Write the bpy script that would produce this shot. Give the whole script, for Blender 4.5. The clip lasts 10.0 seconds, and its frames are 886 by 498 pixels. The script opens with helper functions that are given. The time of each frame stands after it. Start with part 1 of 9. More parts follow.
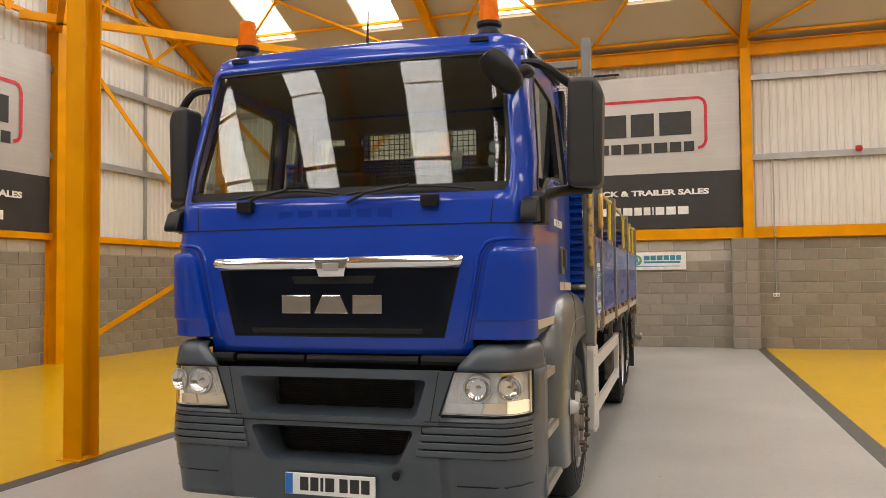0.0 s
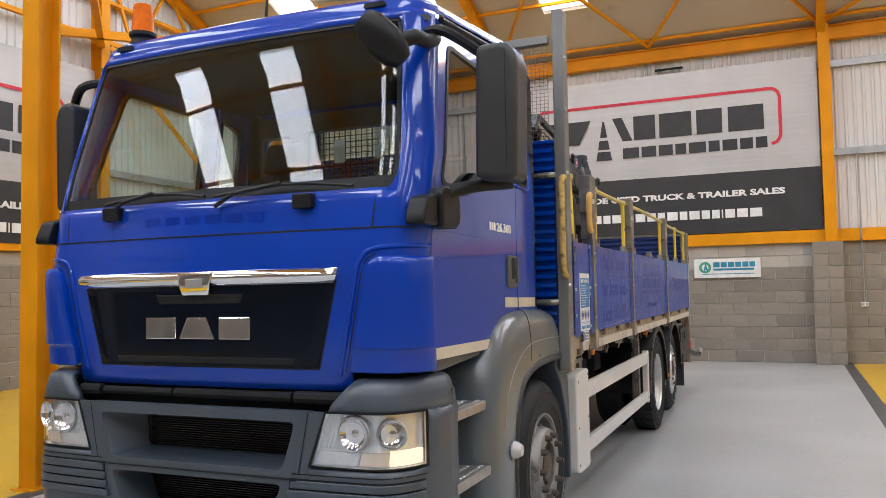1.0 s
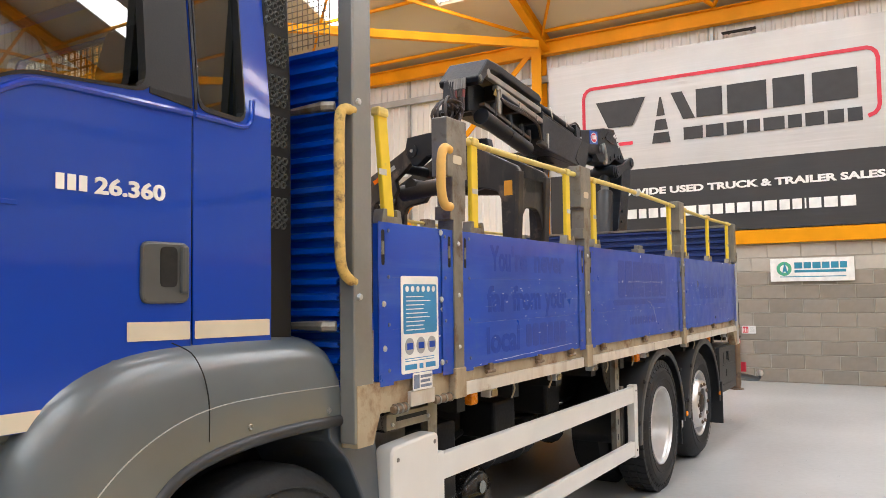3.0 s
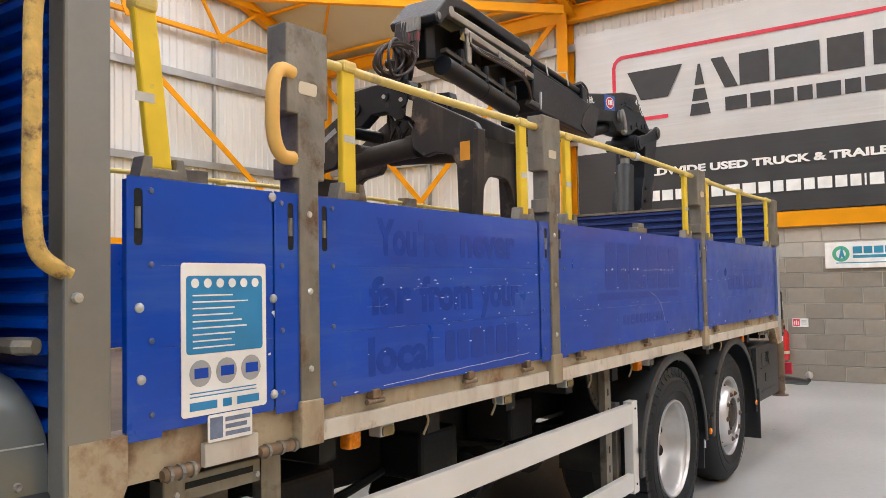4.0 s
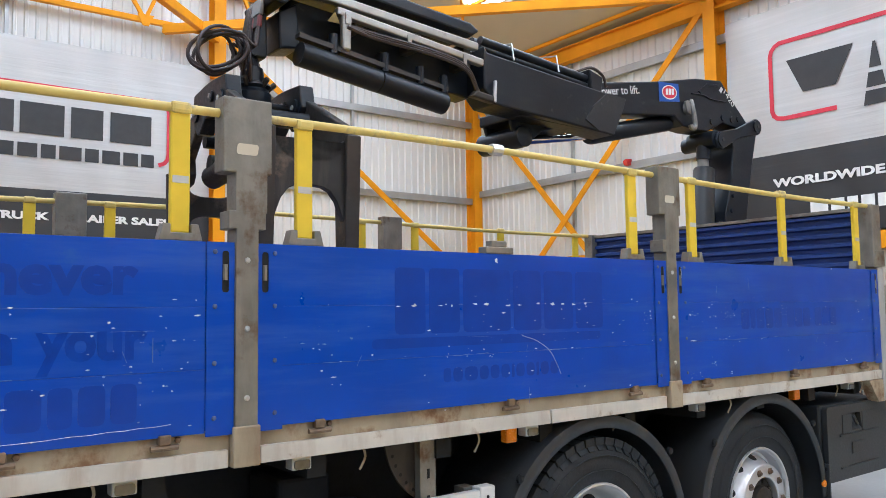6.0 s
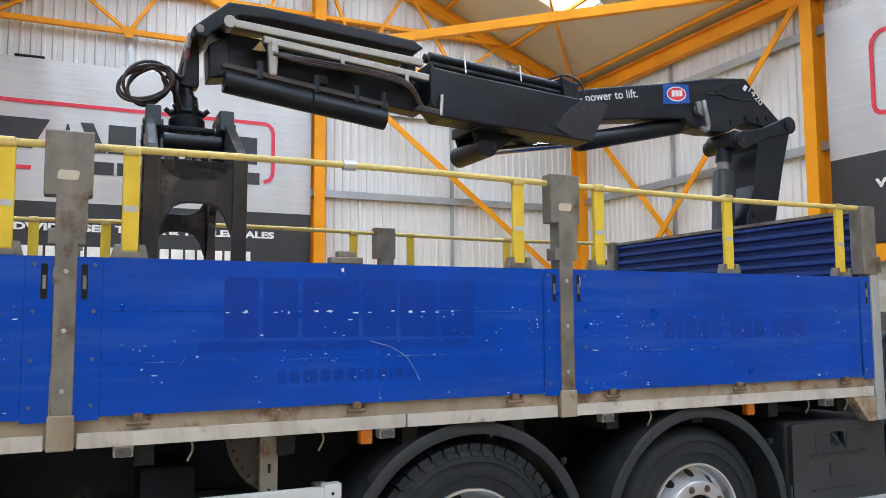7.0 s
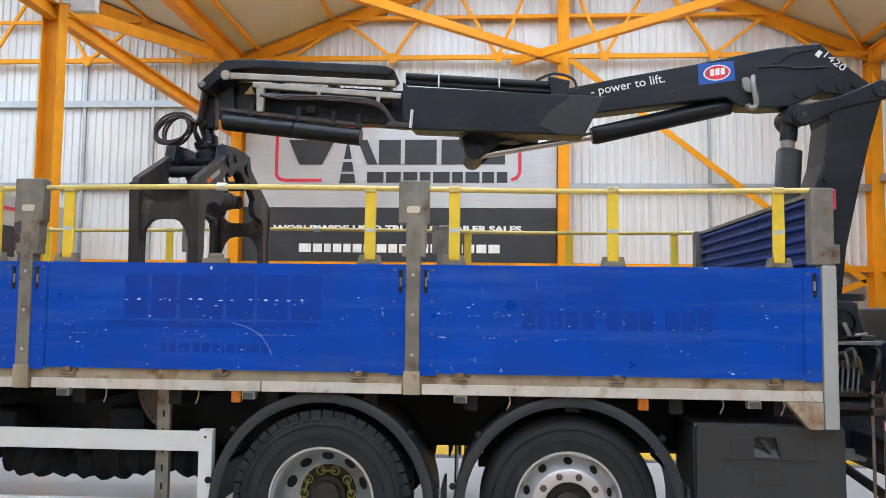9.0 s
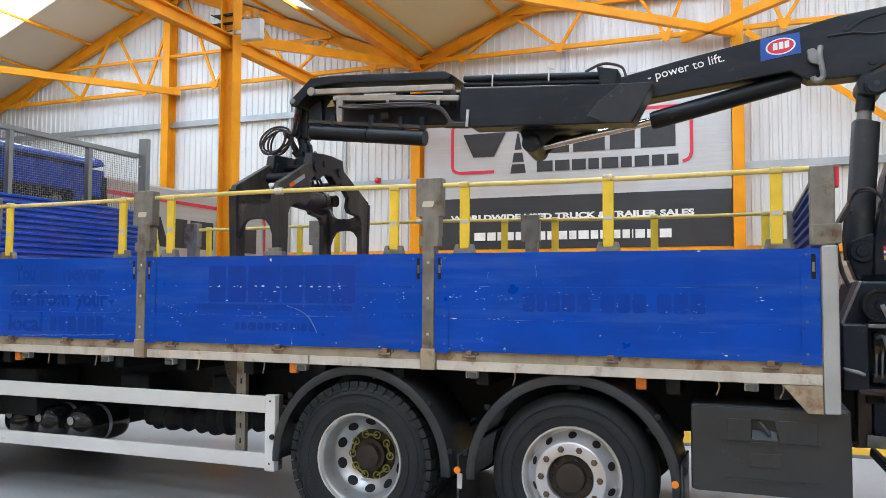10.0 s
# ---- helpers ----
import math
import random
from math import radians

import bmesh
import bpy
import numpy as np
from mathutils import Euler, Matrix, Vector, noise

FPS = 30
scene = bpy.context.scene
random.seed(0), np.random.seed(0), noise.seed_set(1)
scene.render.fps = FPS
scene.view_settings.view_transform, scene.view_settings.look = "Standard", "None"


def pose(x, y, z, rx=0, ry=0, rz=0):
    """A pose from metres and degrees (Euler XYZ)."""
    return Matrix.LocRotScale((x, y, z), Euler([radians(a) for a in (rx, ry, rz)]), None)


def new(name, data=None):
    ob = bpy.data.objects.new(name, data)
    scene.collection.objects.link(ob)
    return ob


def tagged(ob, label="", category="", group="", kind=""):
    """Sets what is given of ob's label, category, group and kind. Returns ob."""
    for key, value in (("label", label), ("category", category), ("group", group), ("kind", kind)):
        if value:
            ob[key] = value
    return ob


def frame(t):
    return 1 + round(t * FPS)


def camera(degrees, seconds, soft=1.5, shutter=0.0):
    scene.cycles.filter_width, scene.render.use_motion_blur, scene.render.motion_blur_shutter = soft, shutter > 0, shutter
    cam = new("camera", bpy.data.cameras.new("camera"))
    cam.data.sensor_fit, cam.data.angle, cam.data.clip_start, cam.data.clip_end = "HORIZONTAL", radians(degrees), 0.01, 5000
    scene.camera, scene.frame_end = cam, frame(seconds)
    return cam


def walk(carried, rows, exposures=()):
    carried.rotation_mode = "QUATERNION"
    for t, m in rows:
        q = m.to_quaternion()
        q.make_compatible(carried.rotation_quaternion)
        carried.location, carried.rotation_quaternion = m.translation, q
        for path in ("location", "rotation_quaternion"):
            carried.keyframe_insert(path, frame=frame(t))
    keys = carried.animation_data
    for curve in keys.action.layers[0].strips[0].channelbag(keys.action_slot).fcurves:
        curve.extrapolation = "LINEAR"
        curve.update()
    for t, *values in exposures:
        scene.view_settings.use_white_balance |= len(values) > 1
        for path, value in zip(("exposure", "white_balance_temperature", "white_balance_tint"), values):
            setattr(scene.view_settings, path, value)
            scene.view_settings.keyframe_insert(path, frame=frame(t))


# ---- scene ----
# The camera and its walk.
cam = camera(58.3, 10.0, soft=0.8)
METRES, EYE, TILT, LEAN, TURN = 14.4, 1.62, 0.0, 0.0, 16.6
ROWS = [
    (0.0, 0.0, 0.0, 0.0, 0.02, 2.19, 0.55),
    (0.5, 0.036, 0.0289, 0.0002, 3.66, 2.51, 0.79),
    (1.0, 0.0695, 0.0633, 0.0018, 7.0, 2.94, 1.05),
    (1.5, 0.0939, 0.1048, 0.0026, 9.57, 3.2, 0.99),
    (2.0, 0.1201, 0.1462, 0.0033, 11.78, 3.39, 0.88),
    (2.5, 0.1404, 0.1913, 0.0035, 13.4, 3.39, 0.77),
    (3.0, 0.1592, 0.2376, 0.0035, 14.85, 3.18, 0.77),
    (4.5, 0.1912, 0.3798, 0.0045, 21.3, 2.38, 1.25),
    (5.0, 0.2084, 0.4189, 0.0055, 25.0, 2.87, 1.22),
    (5.5, 0.244, 0.4463, 0.0073, 30.53, 3.64, 0.97),
    (7.0, 0.3676, 0.5327, 0.0053, 48.7, 5.1, 0.33),
    (7.5, 0.409, 0.5683, 0.0064, 54.96, 4.93, -0.03),
    (8.0, 0.4437, 0.6088, 0.0051, 61.44, 4.75, -0.38),
    (8.5, 0.4769, 0.6535, 0.0068, 68.91, 4.51, -0.6),
    (9.0, 0.5034, 0.7003, 0.0061, 77.29, 4.19, -0.69),
    (9.5, 0.5294, 0.7481, 0.007, 86.17, 3.65, -0.58),
    (10.0, 0.5459, 0.7979, 0.0059, 94.66, 3.08, -0.3),
]
walk(cam, [(t, pose(0, 0, EYE, TILT, LEAN, TURN) @ pose(METRES * x, METRES * y, METRES * z, 90 + pitch, roll, yaw)) for t, x, y, z, yaw, pitch, roll in ROWS],
     exposures=[(0.0, -2.05, 7000, 10), (0.5, -2.0, 6700, 10), (1.0, -1.95, 5850, 10), (1.5, -1.80, 5550, 10), (2.0, -1.62, 5950, 10), (3.0, -1.47, 6100, 10), (4.5, -1.71, 5850, 9), (5.0, -1.63, 5250, 6), (5.5, -1.62, 5200, 6), (7.0, -1.75, 5060, 5), (7.5, -1.63, 5080, 5), (8.0, -1.62, 5100, 5), (8.5, -1.62, 5130, 5), (10.0, -1.66, 5130, 5)])

# Sky and daylight.
world = bpy.data.worlds.new("sky")
scene.world = world
world.use_nodes = True
sky = world.node_tree.nodes.new("ShaderNodeTexSky")
sky.sky_type, sky.sun_disc = "NISHITA", False
sky.sun_elevation, sky.sun_rotation = radians(45), radians(150)
world.node_tree.links.new(sky.outputs[0], world.node_tree.nodes["Background"].inputs[0])
world.node_tree.nodes["Background"].inputs[1].default_value = 0.15

# Plan of the hall: two pitched bays side by side, gables on the west wall.
WEST, EAST, SOUTH, NORTH = -12.2, 15.1, -6.9, 19.3
VALLEY, RIDGE, RIDGE_S = 6.3, 12.85, -0.3
EAVE, SLOPE = 6.95, 0.395
SKY_POWER = 305.0


def roof_z(y):
    """Underside of the roof over y."""
    return EAVE + SLOPE * (min(y - VALLEY, NORTH - y) if y > VALLEY else min(VALLEY - y, y - SOUTH))


# Rows at x 8.5 and 12.6 are unseen, added to brighten the near side.
SKYLIGHTS = [(sx - 0.5, sx + 0.5, y0, y1) for sx in (-9.5, -6.7, -3.5, -0.5, 3.2, 5.8, 8.5, 12.6) for y0, y1 in ((7.9, 12.0), (13.6, 17.7), (0.7, 4.8), (-4.75, -0.6))]
for x0, x1, y0, y1 in SKYLIGHTS:
    data = bpy.data.lights.new("skylight_daylight", "AREA")
    data.shape, data.size, data.size_y, data.energy = "RECTANGLE", x1 - x0 - 0.06, 4.2, SKY_POWER
    data.color = (0.96, 0.98, 1.0)
    ob = new("skylight_daylight", data)
    za, zb = roof_z(y0), roof_z(y1)
    ob.matrix_world = pose((x0 + x1) / 2, (y0 + y1) / 2, (za + zb) / 2 + 0.03, math.degrees(math.atan2(zb - za, y1 - y0)), 0, 0)
# ---- materials ----
MATS = {}


def material(name, colour, rough=0.5, metal=0.0, coat=0.0, var=0.12, scale=6.0, bump=0.0, bump_scale=60.0, stain=None, stain_scale=1.5, stain_amount=0.5, rough_var=0.15, per_object=0.0, coat_rough=0.05, spec=0.5, stretch=None, streak=None, streak_scale=(6.0, 0.8, 9.0), streak_amount=0.5):
    """A surface with grain and broad variation, and patches of a second colour where it is worn or stained."""
    if name in MATS:
        return MATS[name]
    m = bpy.data.materials.new(name)
    m.use_nodes = True
    nt = m.node_tree
    b = nt.nodes["Principled BSDF"]
    link = nt.links.new
    tex = nt.nodes.new("ShaderNodeTexCoord")
    pos = tex.outputs["Object"]
    big = nt.nodes.new("ShaderNodeTexNoise")
    big.inputs["Scale"].default_value, big.inputs["Detail"].default_value = scale, 5.0
    link(pos, big.inputs["Vector"])
    hsv = nt.nodes.new("ShaderNodeHueSaturation")
    hsv.inputs["Color"].default_value = (*colour, 1)
    rng = nt.nodes.new("ShaderNodeMapRange")
    rng.inputs[1].default_value, rng.inputs[2].default_value = 0.3, 0.7
    rng.inputs[3].default_value, rng.inputs[4].default_value = 1 - var, 1 + var
    link(big.outputs[0], rng.inputs[0])
    value = rng.outputs[0]
    if per_object:
        info = nt.nodes.new("ShaderNodeObjectInfo")
        r2 = nt.nodes.new("ShaderNodeMapRange")
        r2.inputs[3].default_value, r2.inputs[4].default_value = 1 - per_object, 1 + per_object
        link(info.outputs["Random"], r2.inputs[0])
        mul = nt.nodes.new("ShaderNodeMath")
        mul.operation = "MULTIPLY"
        link(value, mul.inputs[0])
        link(r2.outputs[0], mul.inputs[1])
        value = mul.outputs[0]
    link(value, hsv.inputs["Value"])
    out = hsv.outputs[0]
    if stain:
        sn = nt.nodes.new("ShaderNodeTexNoise")
        sn.inputs["Scale"].default_value, sn.inputs["Detail"].default_value, sn.inputs["Roughness"].default_value = stain_scale, 8.0, 0.65
        link(pos, sn.inputs["Vector"])
        sr = nt.nodes.new("ShaderNodeMapRange")
        sr.inputs[1].default_value, sr.inputs[2].default_value = 0.72 - 0.3 * stain_amount, 0.8 - 0.22 * stain_amount
        link(sn.outputs[0], sr.inputs[0])
        mix = nt.nodes.new("ShaderNodeMix")
        mix.data_type = "RGBA"
        link(sr.outputs[0], mix.inputs[0])
        link(out, mix.inputs[6])
        mix.inputs[7].default_value = (*stain, 1)
        out = mix.outputs[2]
    if streak:
        # Scuffs and runs drawn out along one direction.
        sm, kn, kr, km = (nt.nodes.new(k) for k in ("ShaderNodeMapping", "ShaderNodeTexNoise", "ShaderNodeMapRange", "ShaderNodeMix"))
        sm.inputs["Scale"].default_value = streak_scale
        kn.inputs["Scale"].default_value, kn.inputs["Detail"].default_value, kn.inputs["Roughness"].default_value = 1.0, 7.0, 0.62
        kr.inputs[1].default_value, kr.inputs[2].default_value = 0.50, 0.78
        kr.inputs[4].default_value = streak_amount
        km.data_type = "RGBA"
        km.inputs[7].default_value = (*streak, 1)
        link(pos, sm.inputs["Vector"])
        link(sm.outputs[0], kn.inputs["Vector"])
        link(kn.outputs[0], kr.inputs[0])
        link(kr.outputs[0], km.inputs[0])
        link(out, km.inputs[6])
        out = km.outputs[2]
    link(out, b.inputs["Base Color"])
    if stretch:
        mp = nt.nodes.new("ShaderNodeMapping")
        mp.inputs["Scale"].default_value = stretch
        link(pos, mp.inputs["Vector"])
        pos = mp.outputs[0]
    fine = nt.nodes.new("ShaderNodeTexNoise")
    fine.inputs["Scale"].default_value, fine.inputs["Detail"].default_value = bump_scale, 4.0
    link(pos, fine.inputs["Vector"])
    rr = nt.nodes.new("ShaderNodeMapRange")
    rr.inputs[3].default_value, rr.inputs[4].default_value = max(0.02, rough - rough_var), min(1, rough + rough_var)
    link(fine.outputs[0], rr.inputs[0])
    link(rr.outputs[0], b.inputs["Roughness"])
    if bump:
        bp = nt.nodes.new("ShaderNodeBump")
        bp.inputs["Strength"].default_value, bp.inputs["Distance"].default_value = bump, 0.01
        link(fine.outputs[0], bp.inputs["Height"])
        link(bp.outputs[0], b.inputs["Normal"])
    b.inputs["Metallic"].default_value = metal
    b.inputs["Specular IOR Level"].default_value = spec
    b.inputs["Coat Weight"].default_value, b.inputs["Coat Roughness"].default_value = coat, coat_rough
    MATS[name] = m
    return m


def glass(name, tint=(0.75, 0.82, 0.8), opacity=0.08, rough=0.01):
    """Thin pane: see-through, with a sharp mirror reflection that grows towards grazing; opacity is its share head-on."""
    m = bpy.data.materials.new(name)
    m.use_nodes = True
    nt = m.node_tree
    nt.nodes.remove(nt.nodes["Principled BSDF"])
    out = nt.nodes["Material Output"]
    tr, gl, mx, lw, po, sc = (nt.nodes.new(k) for k in ("ShaderNodeBsdfTransparent", "ShaderNodeBsdfGlossy", "ShaderNodeMixShader", "ShaderNodeLayerWeight", "ShaderNodeMath", "ShaderNodeMath"))
    tr.inputs[0].default_value = (*tint, 1)
    gl.inputs["Roughness"].default_value = rough
    lw.inputs[0].default_value = 0.5
    po.operation, po.inputs[1].default_value = "POWER", 3.0
    sc.operation, sc.inputs[1].default_value, sc.inputs[2].default_value = "MULTIPLY_ADD", 1.0 - opacity, opacity
    nt.links.new(lw.outputs["Facing"], po.inputs[0])
    nt.links.new(po.outputs[0], sc.inputs[0])
    nt.links.new(sc.outputs[0], mx.inputs[0])
    nt.links.new(tr.outputs[0], mx.inputs[1])
    nt.links.new(gl.outputs[0], mx.inputs[2])
    nt.links.new(mx.outputs[0], out.inputs[0])
    return m


def glow(name, colour, strength):
    m = bpy.data.materials.new(name)
    m.use_nodes = True
    b = m.node_tree.nodes["Principled BSDF"]
    b.inputs["Base Color"].default_value = (*colour, 1)
    b.inputs["Emission Color"].default_value = (*colour, 1)
    b.inputs["Emission Strength"].default_value = strength
    return m


YELLOW_STEEL = material("yellow_painted_steel", (0.76, 0.315, 0.002), 0.45, spec=0.14, var=0.10, scale=2.0, bump=0.05, stain=(0.50, 0.19, 0.01), stain_scale=3.0, stain_amount=0.12)
CLAD = material("white_cladding", (0.69, 0.68, 0.655), 0.5, var=0.05, scale=0.5, stain=(0.55, 0.52, 0.46), stain_scale=0.9, stain_amount=0.25)
ROOF_LINING = material("cream_roof_lining", (0.56, 0.51, 0.42), 0.7, var=0.06, scale=0.4, stain=(0.44, 0.39, 0.31), stain_scale=0.6, stain_amount=0.3)
GALV = material("galvanised_rail", (0.40, 0.41, 0.41), 0.45, metal=0.55, var=0.12, scale=3.0)
BLOCK = material("concrete_block", (0.275, 0.243, 0.202), 0.92, var=0.12, scale=5.0, bump=0.6, bump_scale=90, per_object=0.13, stain=(0.20, 0.175, 0.147), stain_scale=2.2, stain_amount=0.35, rough_var=0.05)
BLOCK_PALE = material("pale_concrete_block", (0.46, 0.43, 0.38), 0.92, var=0.10, scale=5.0, bump=0.6, bump_scale=90, per_object=0.12, rough_var=0.05)
MORTAR = material("mortar", (0.40, 0.37, 0.32), 0.95, var=0.1, scale=8.0, bump=0.5, bump_scale=120)
FLOOR = material("grey_epoxy_floor", (0.42, 0.42, 0.415), 0.33, var=0.13, scale=0.55, bump=0.02, bump_scale=18, rough_var=0.12)
YELLOW_FLOOR = material("yellow_floor_paint", (0.71, 0.43, 0.010), 0.24, var=0.05, scale=0.35, bump=0.012, bump_scale=5, rough_var=0.05)
UNSEEN_WALL_DARK = material("unseen_wall_dark_grey", (0.20, 0.19, 0.18), 0.6, var=0.1, scale=0.5)
LINE = material("dark_floor_line", (0.075, 0.075, 0.075), 0.5, var=0.15, scale=4.0)
BANNER_GREY = material("silver_banner_vinyl", (0.50, 0.495, 0.485), 0.40, metal=0.35, var=0.06, scale=1.0, bump=0.5, bump_scale=9.0, stretch=(0.12, 0.12, 1.6), rough_var=0.18, streak=(0.62, 0.61, 0.60), streak_scale=(0.3, 0.3, 14.0), streak_amount=0.5)
BANNER_BLACK = material("charcoal_banner_vinyl", (0.030, 0.030, 0.032), 0.46, var=0.08, scale=1.0, bump=0.35, bump_scale=9.0, stretch=(0.12, 0.12, 1.6))
PRINT_DARK = material("charcoal_print", (0.03, 0.03, 0.032), 0.5)
PRINT_RED = material("red_print", (0.62, 0.03, 0.06), 0.5)
PRINT_WHITE = material("white_print", (0.82, 0.82, 0.80), 0.5)
# ---- mesh helpers ----
def part(name, bm, mat, parent=None, label="", smooth=False, bevel=0.0, solid=0.0, kind="", facing=None, segs=2):
    """Links a bmesh as one mesh object under a thing or a part."""
    me = bpy.data.meshes.new(name)
    bmesh.ops.recalc_face_normals(bm, faces=bm.faces)
    if facing is not None:
        bm.normal_update()
        if sum((f.normal * f.calc_area() for f in bm.faces), Vector()).dot(Vector(facing)) < 0:
            bmesh.ops.reverse_faces(bm, faces=bm.faces)
    bm.to_mesh(me)
    bm.free()
    me.materials.append(mat)
    ob = new(name, me)
    ob.parent = parent
    if smooth:
        me.shade_smooth()
        me.set_sharp_from_angle(angle=radians(38))
    if solid:
        md = ob.modifiers.new("solid", "SOLIDIFY")
        md.thickness, md.offset = abs(solid), -1.0 if solid > 0 else 1.0
    if bevel:
        md = ob.modifiers.new("bevel", "BEVEL")
        md.width, md.segments, md.limit_method, md.angle_limit = bevel, segs, "ANGLE", radians(40)
    if label:
        ob["label"] = label
    if kind:
        ob["kind"] = kind
    return ob


def thing(name, at=(0, 0, 0), rz=0.0, **tags):
    ob = new(name)
    ob.matrix_world = pose(*at, 0, 0, rz)
    ob.empty_display_size = 0.2
    return tagged(ob, **tags)


def box(x0, x1, y0, y1, z0, z1, bm=None):
    bm = bm or bmesh.new()
    v = [bm.verts.new((x, y, z)) for x in (x0, x1) for y in (y0, y1) for z in (z0, z1)]
    for q in ((0, 1, 3, 2), (4, 6, 7, 5), (0, 4, 5, 1), (2, 3, 7, 6), (0, 2, 6, 4), (1, 5, 7, 3)):
        bm.faces.new([v[i] for i in q])
    return bm


def prism(pts, axis, a, b, bm=None):
    """A polygon extruded along an axis. pts are the two other coordinates, in xyz order."""
    bm = bm or bmesh.new()
    put = {"x": lambda p, c: (c, p[0], p[1]), "y": lambda p, c: (p[0], c, p[1]), "z": lambda p, c: (p[0], p[1], c)}[axis]
    lo, hi = [bm.verts.new(put(p, a)) for p in pts], [bm.verts.new(put(p, b)) for p in pts]
    bm.faces.new(lo)
    bm.faces.new(hi[::-1])
    n = len(pts)
    for i in range(n):
        bm.faces.new((lo[i], hi[i], hi[(i + 1) % n], lo[(i + 1) % n]))
    return bm


def beam(p, q, w, h, bm=None, up=(0, 0, 1)):
    """A rectangular bar from p to q."""
    bm = bm or bmesh.new()
    p, q = Vector(p), Vector(q)
    d = (q - p).normalized()
    s = d.cross(Vector(up))
    s = s.normalized() if s.length > 1e-4 else Vector((1, 0, 0))
    u = s.cross(d)
    c = [(-1, -1), (1, -1), (1, 1), (-1, 1)]
    lo = [bm.verts.new(p + s * (i * w / 2) + u * (j * h / 2)) for i, j in c]
    hi = [bm.verts.new(q + s * (i * w / 2) + u * (j * h / 2)) for i, j in c]
    bm.faces.new(lo[::-1])
    bm.faces.new(hi)
    for i in range(4):
        bm.faces.new((lo[i], lo[(i + 1) % 4], hi[(i + 1) % 4], hi[i]))
    return bm


def ibeam(p, q, w, h, bm=None, up=(0, 0, 1), t=0.018):
    """An I-section from p to q, h deep along up."""
    bm = bm or bmesh.new()
    p, q = Vector(p), Vector(q)
    d = (q - p).normalized()
    s = d.cross(Vector(up)).normalized()
    u = s.cross(d)
    for o, a, b in ((-h / 2 + t / 2, w, t), (h / 2 - t / 2, w, t), (0, t, h - 2 * t)):
        beam(p + u * o, q + u * o, a, b, bm, up)
    return bm


def tube(pts, r, bm=None, seg=10, cap=True):
    """A round bar along a run of points; r may be one radius or one for each point."""
    bm = bm or bmesh.new()
    pts = [Vector(p) for p in pts]
    rs = r if isinstance(r, (list, tuple)) else [r] * len(pts)
    rings, side = [], None
    for i, p in enumerate(pts):
        d = (pts[min(i + 1, len(pts) - 1)] - pts[max(i - 1, 0)]).normalized()
        if side is None:
            side = d.cross(Vector((0, 0, 1)))
            if side.length < 1e-3:
                side = d.cross(Vector((1, 0, 0)))
        side = (side - d * side.dot(d)).normalized()
        up = d.cross(side)
        rings.append([bm.verts.new(p + (side * math.cos(a) + up * math.sin(a)) * rs[i]) for a in (2 * math.pi * k / seg for k in range(seg))])
    for a, b in zip(rings, rings[1:]):
        for k in range(seg):
            bm.faces.new((a[k], a[(k + 1) % seg], b[(k + 1) % seg], b[k]))
    if cap:
        bm.faces.new(rings[0][::-1])
        bm.faces.new(rings[-1])
    return bm


def smooth_path(pts, n=8):
    """Catmull-Rom through points."""
    pts = [Vector(p) for p in pts]
    out = []
    for i in range(len(pts) - 1):
        a, b, c, d = pts[max(i - 1, 0)], pts[i], pts[i + 1], pts[min(i + 2, len(pts) - 1)]
        for k in range(n):
            t = k / n
            out.append(0.5 * ((2 * b) + (c - a) * t + (2 * a - 5 * b + 4 * c - d) * t * t + (3 * b - a - 3 * c + d) * t ** 3))
    return out + [pts[-1]]


def lathe(profile, centre, axis="x", seg=40, bm=None, a0=0.0, a1=360.0):
    """A profile of (along, radius) turned round an axis through centre."""
    bm = bm or bmesh.new()
    c = Vector(centre)
    full = abs(a1 - a0) >= 359.9
    n = seg if full else seg + 1
    rings = []
    for h, r in profile:
        ring = []
        for k in range(n):
            a = radians(a0 + (a1 - a0) * k / seg)
            u, v = math.cos(a) * r, math.sin(a) * r
            ring.append(bm.verts.new(c + Vector({"x": (h, u, v), "y": (u, h, v), "z": (u, v, h)}[axis])))
        rings.append(ring)
    for p, q in zip(rings, rings[1:]):
        for k in range(seg):
            bm.faces.new((p[k], p[(k + 1) % n], q[(k + 1) % n], q[k]))
    return bm


def sheet(outer, holes, put):
    """A flat face with holes, from loops of 2D points; put maps a point into space."""
    bm = bmesh.new()
    edges = []
    for loop in (outer, *holes):
        vs = [bm.verts.new(put(*p)) for p in loop]
        edges += [bm.edges.new((vs[i], vs[(i + 1) % len(vs)])) for i in range(len(vs))]
    bmesh.ops.triangle_fill(bm, edges=edges, use_beauty=True, use_dissolve=False)
    return bm


def rounded(pts, r, n=4):
    """A polygon with its corners rounded."""
    out, m = [], len(pts)
    for i in range(m):
        p, a, b = Vector(pts[i]), Vector(pts[i - 1]), Vector(pts[(i + 1) % m])
        rr = min(r, (a - p).length * 0.45, (b - p).length * 0.45)
        s, e = p + (a - p).normalized() * rr, p + (b - p).normalized() * rr
        for k in range(n + 1):
            t = k / n
            out.append(tuple(s * (1 - t) ** 2 + p * 2 * t * (1 - t) + e * t * t))
    return out


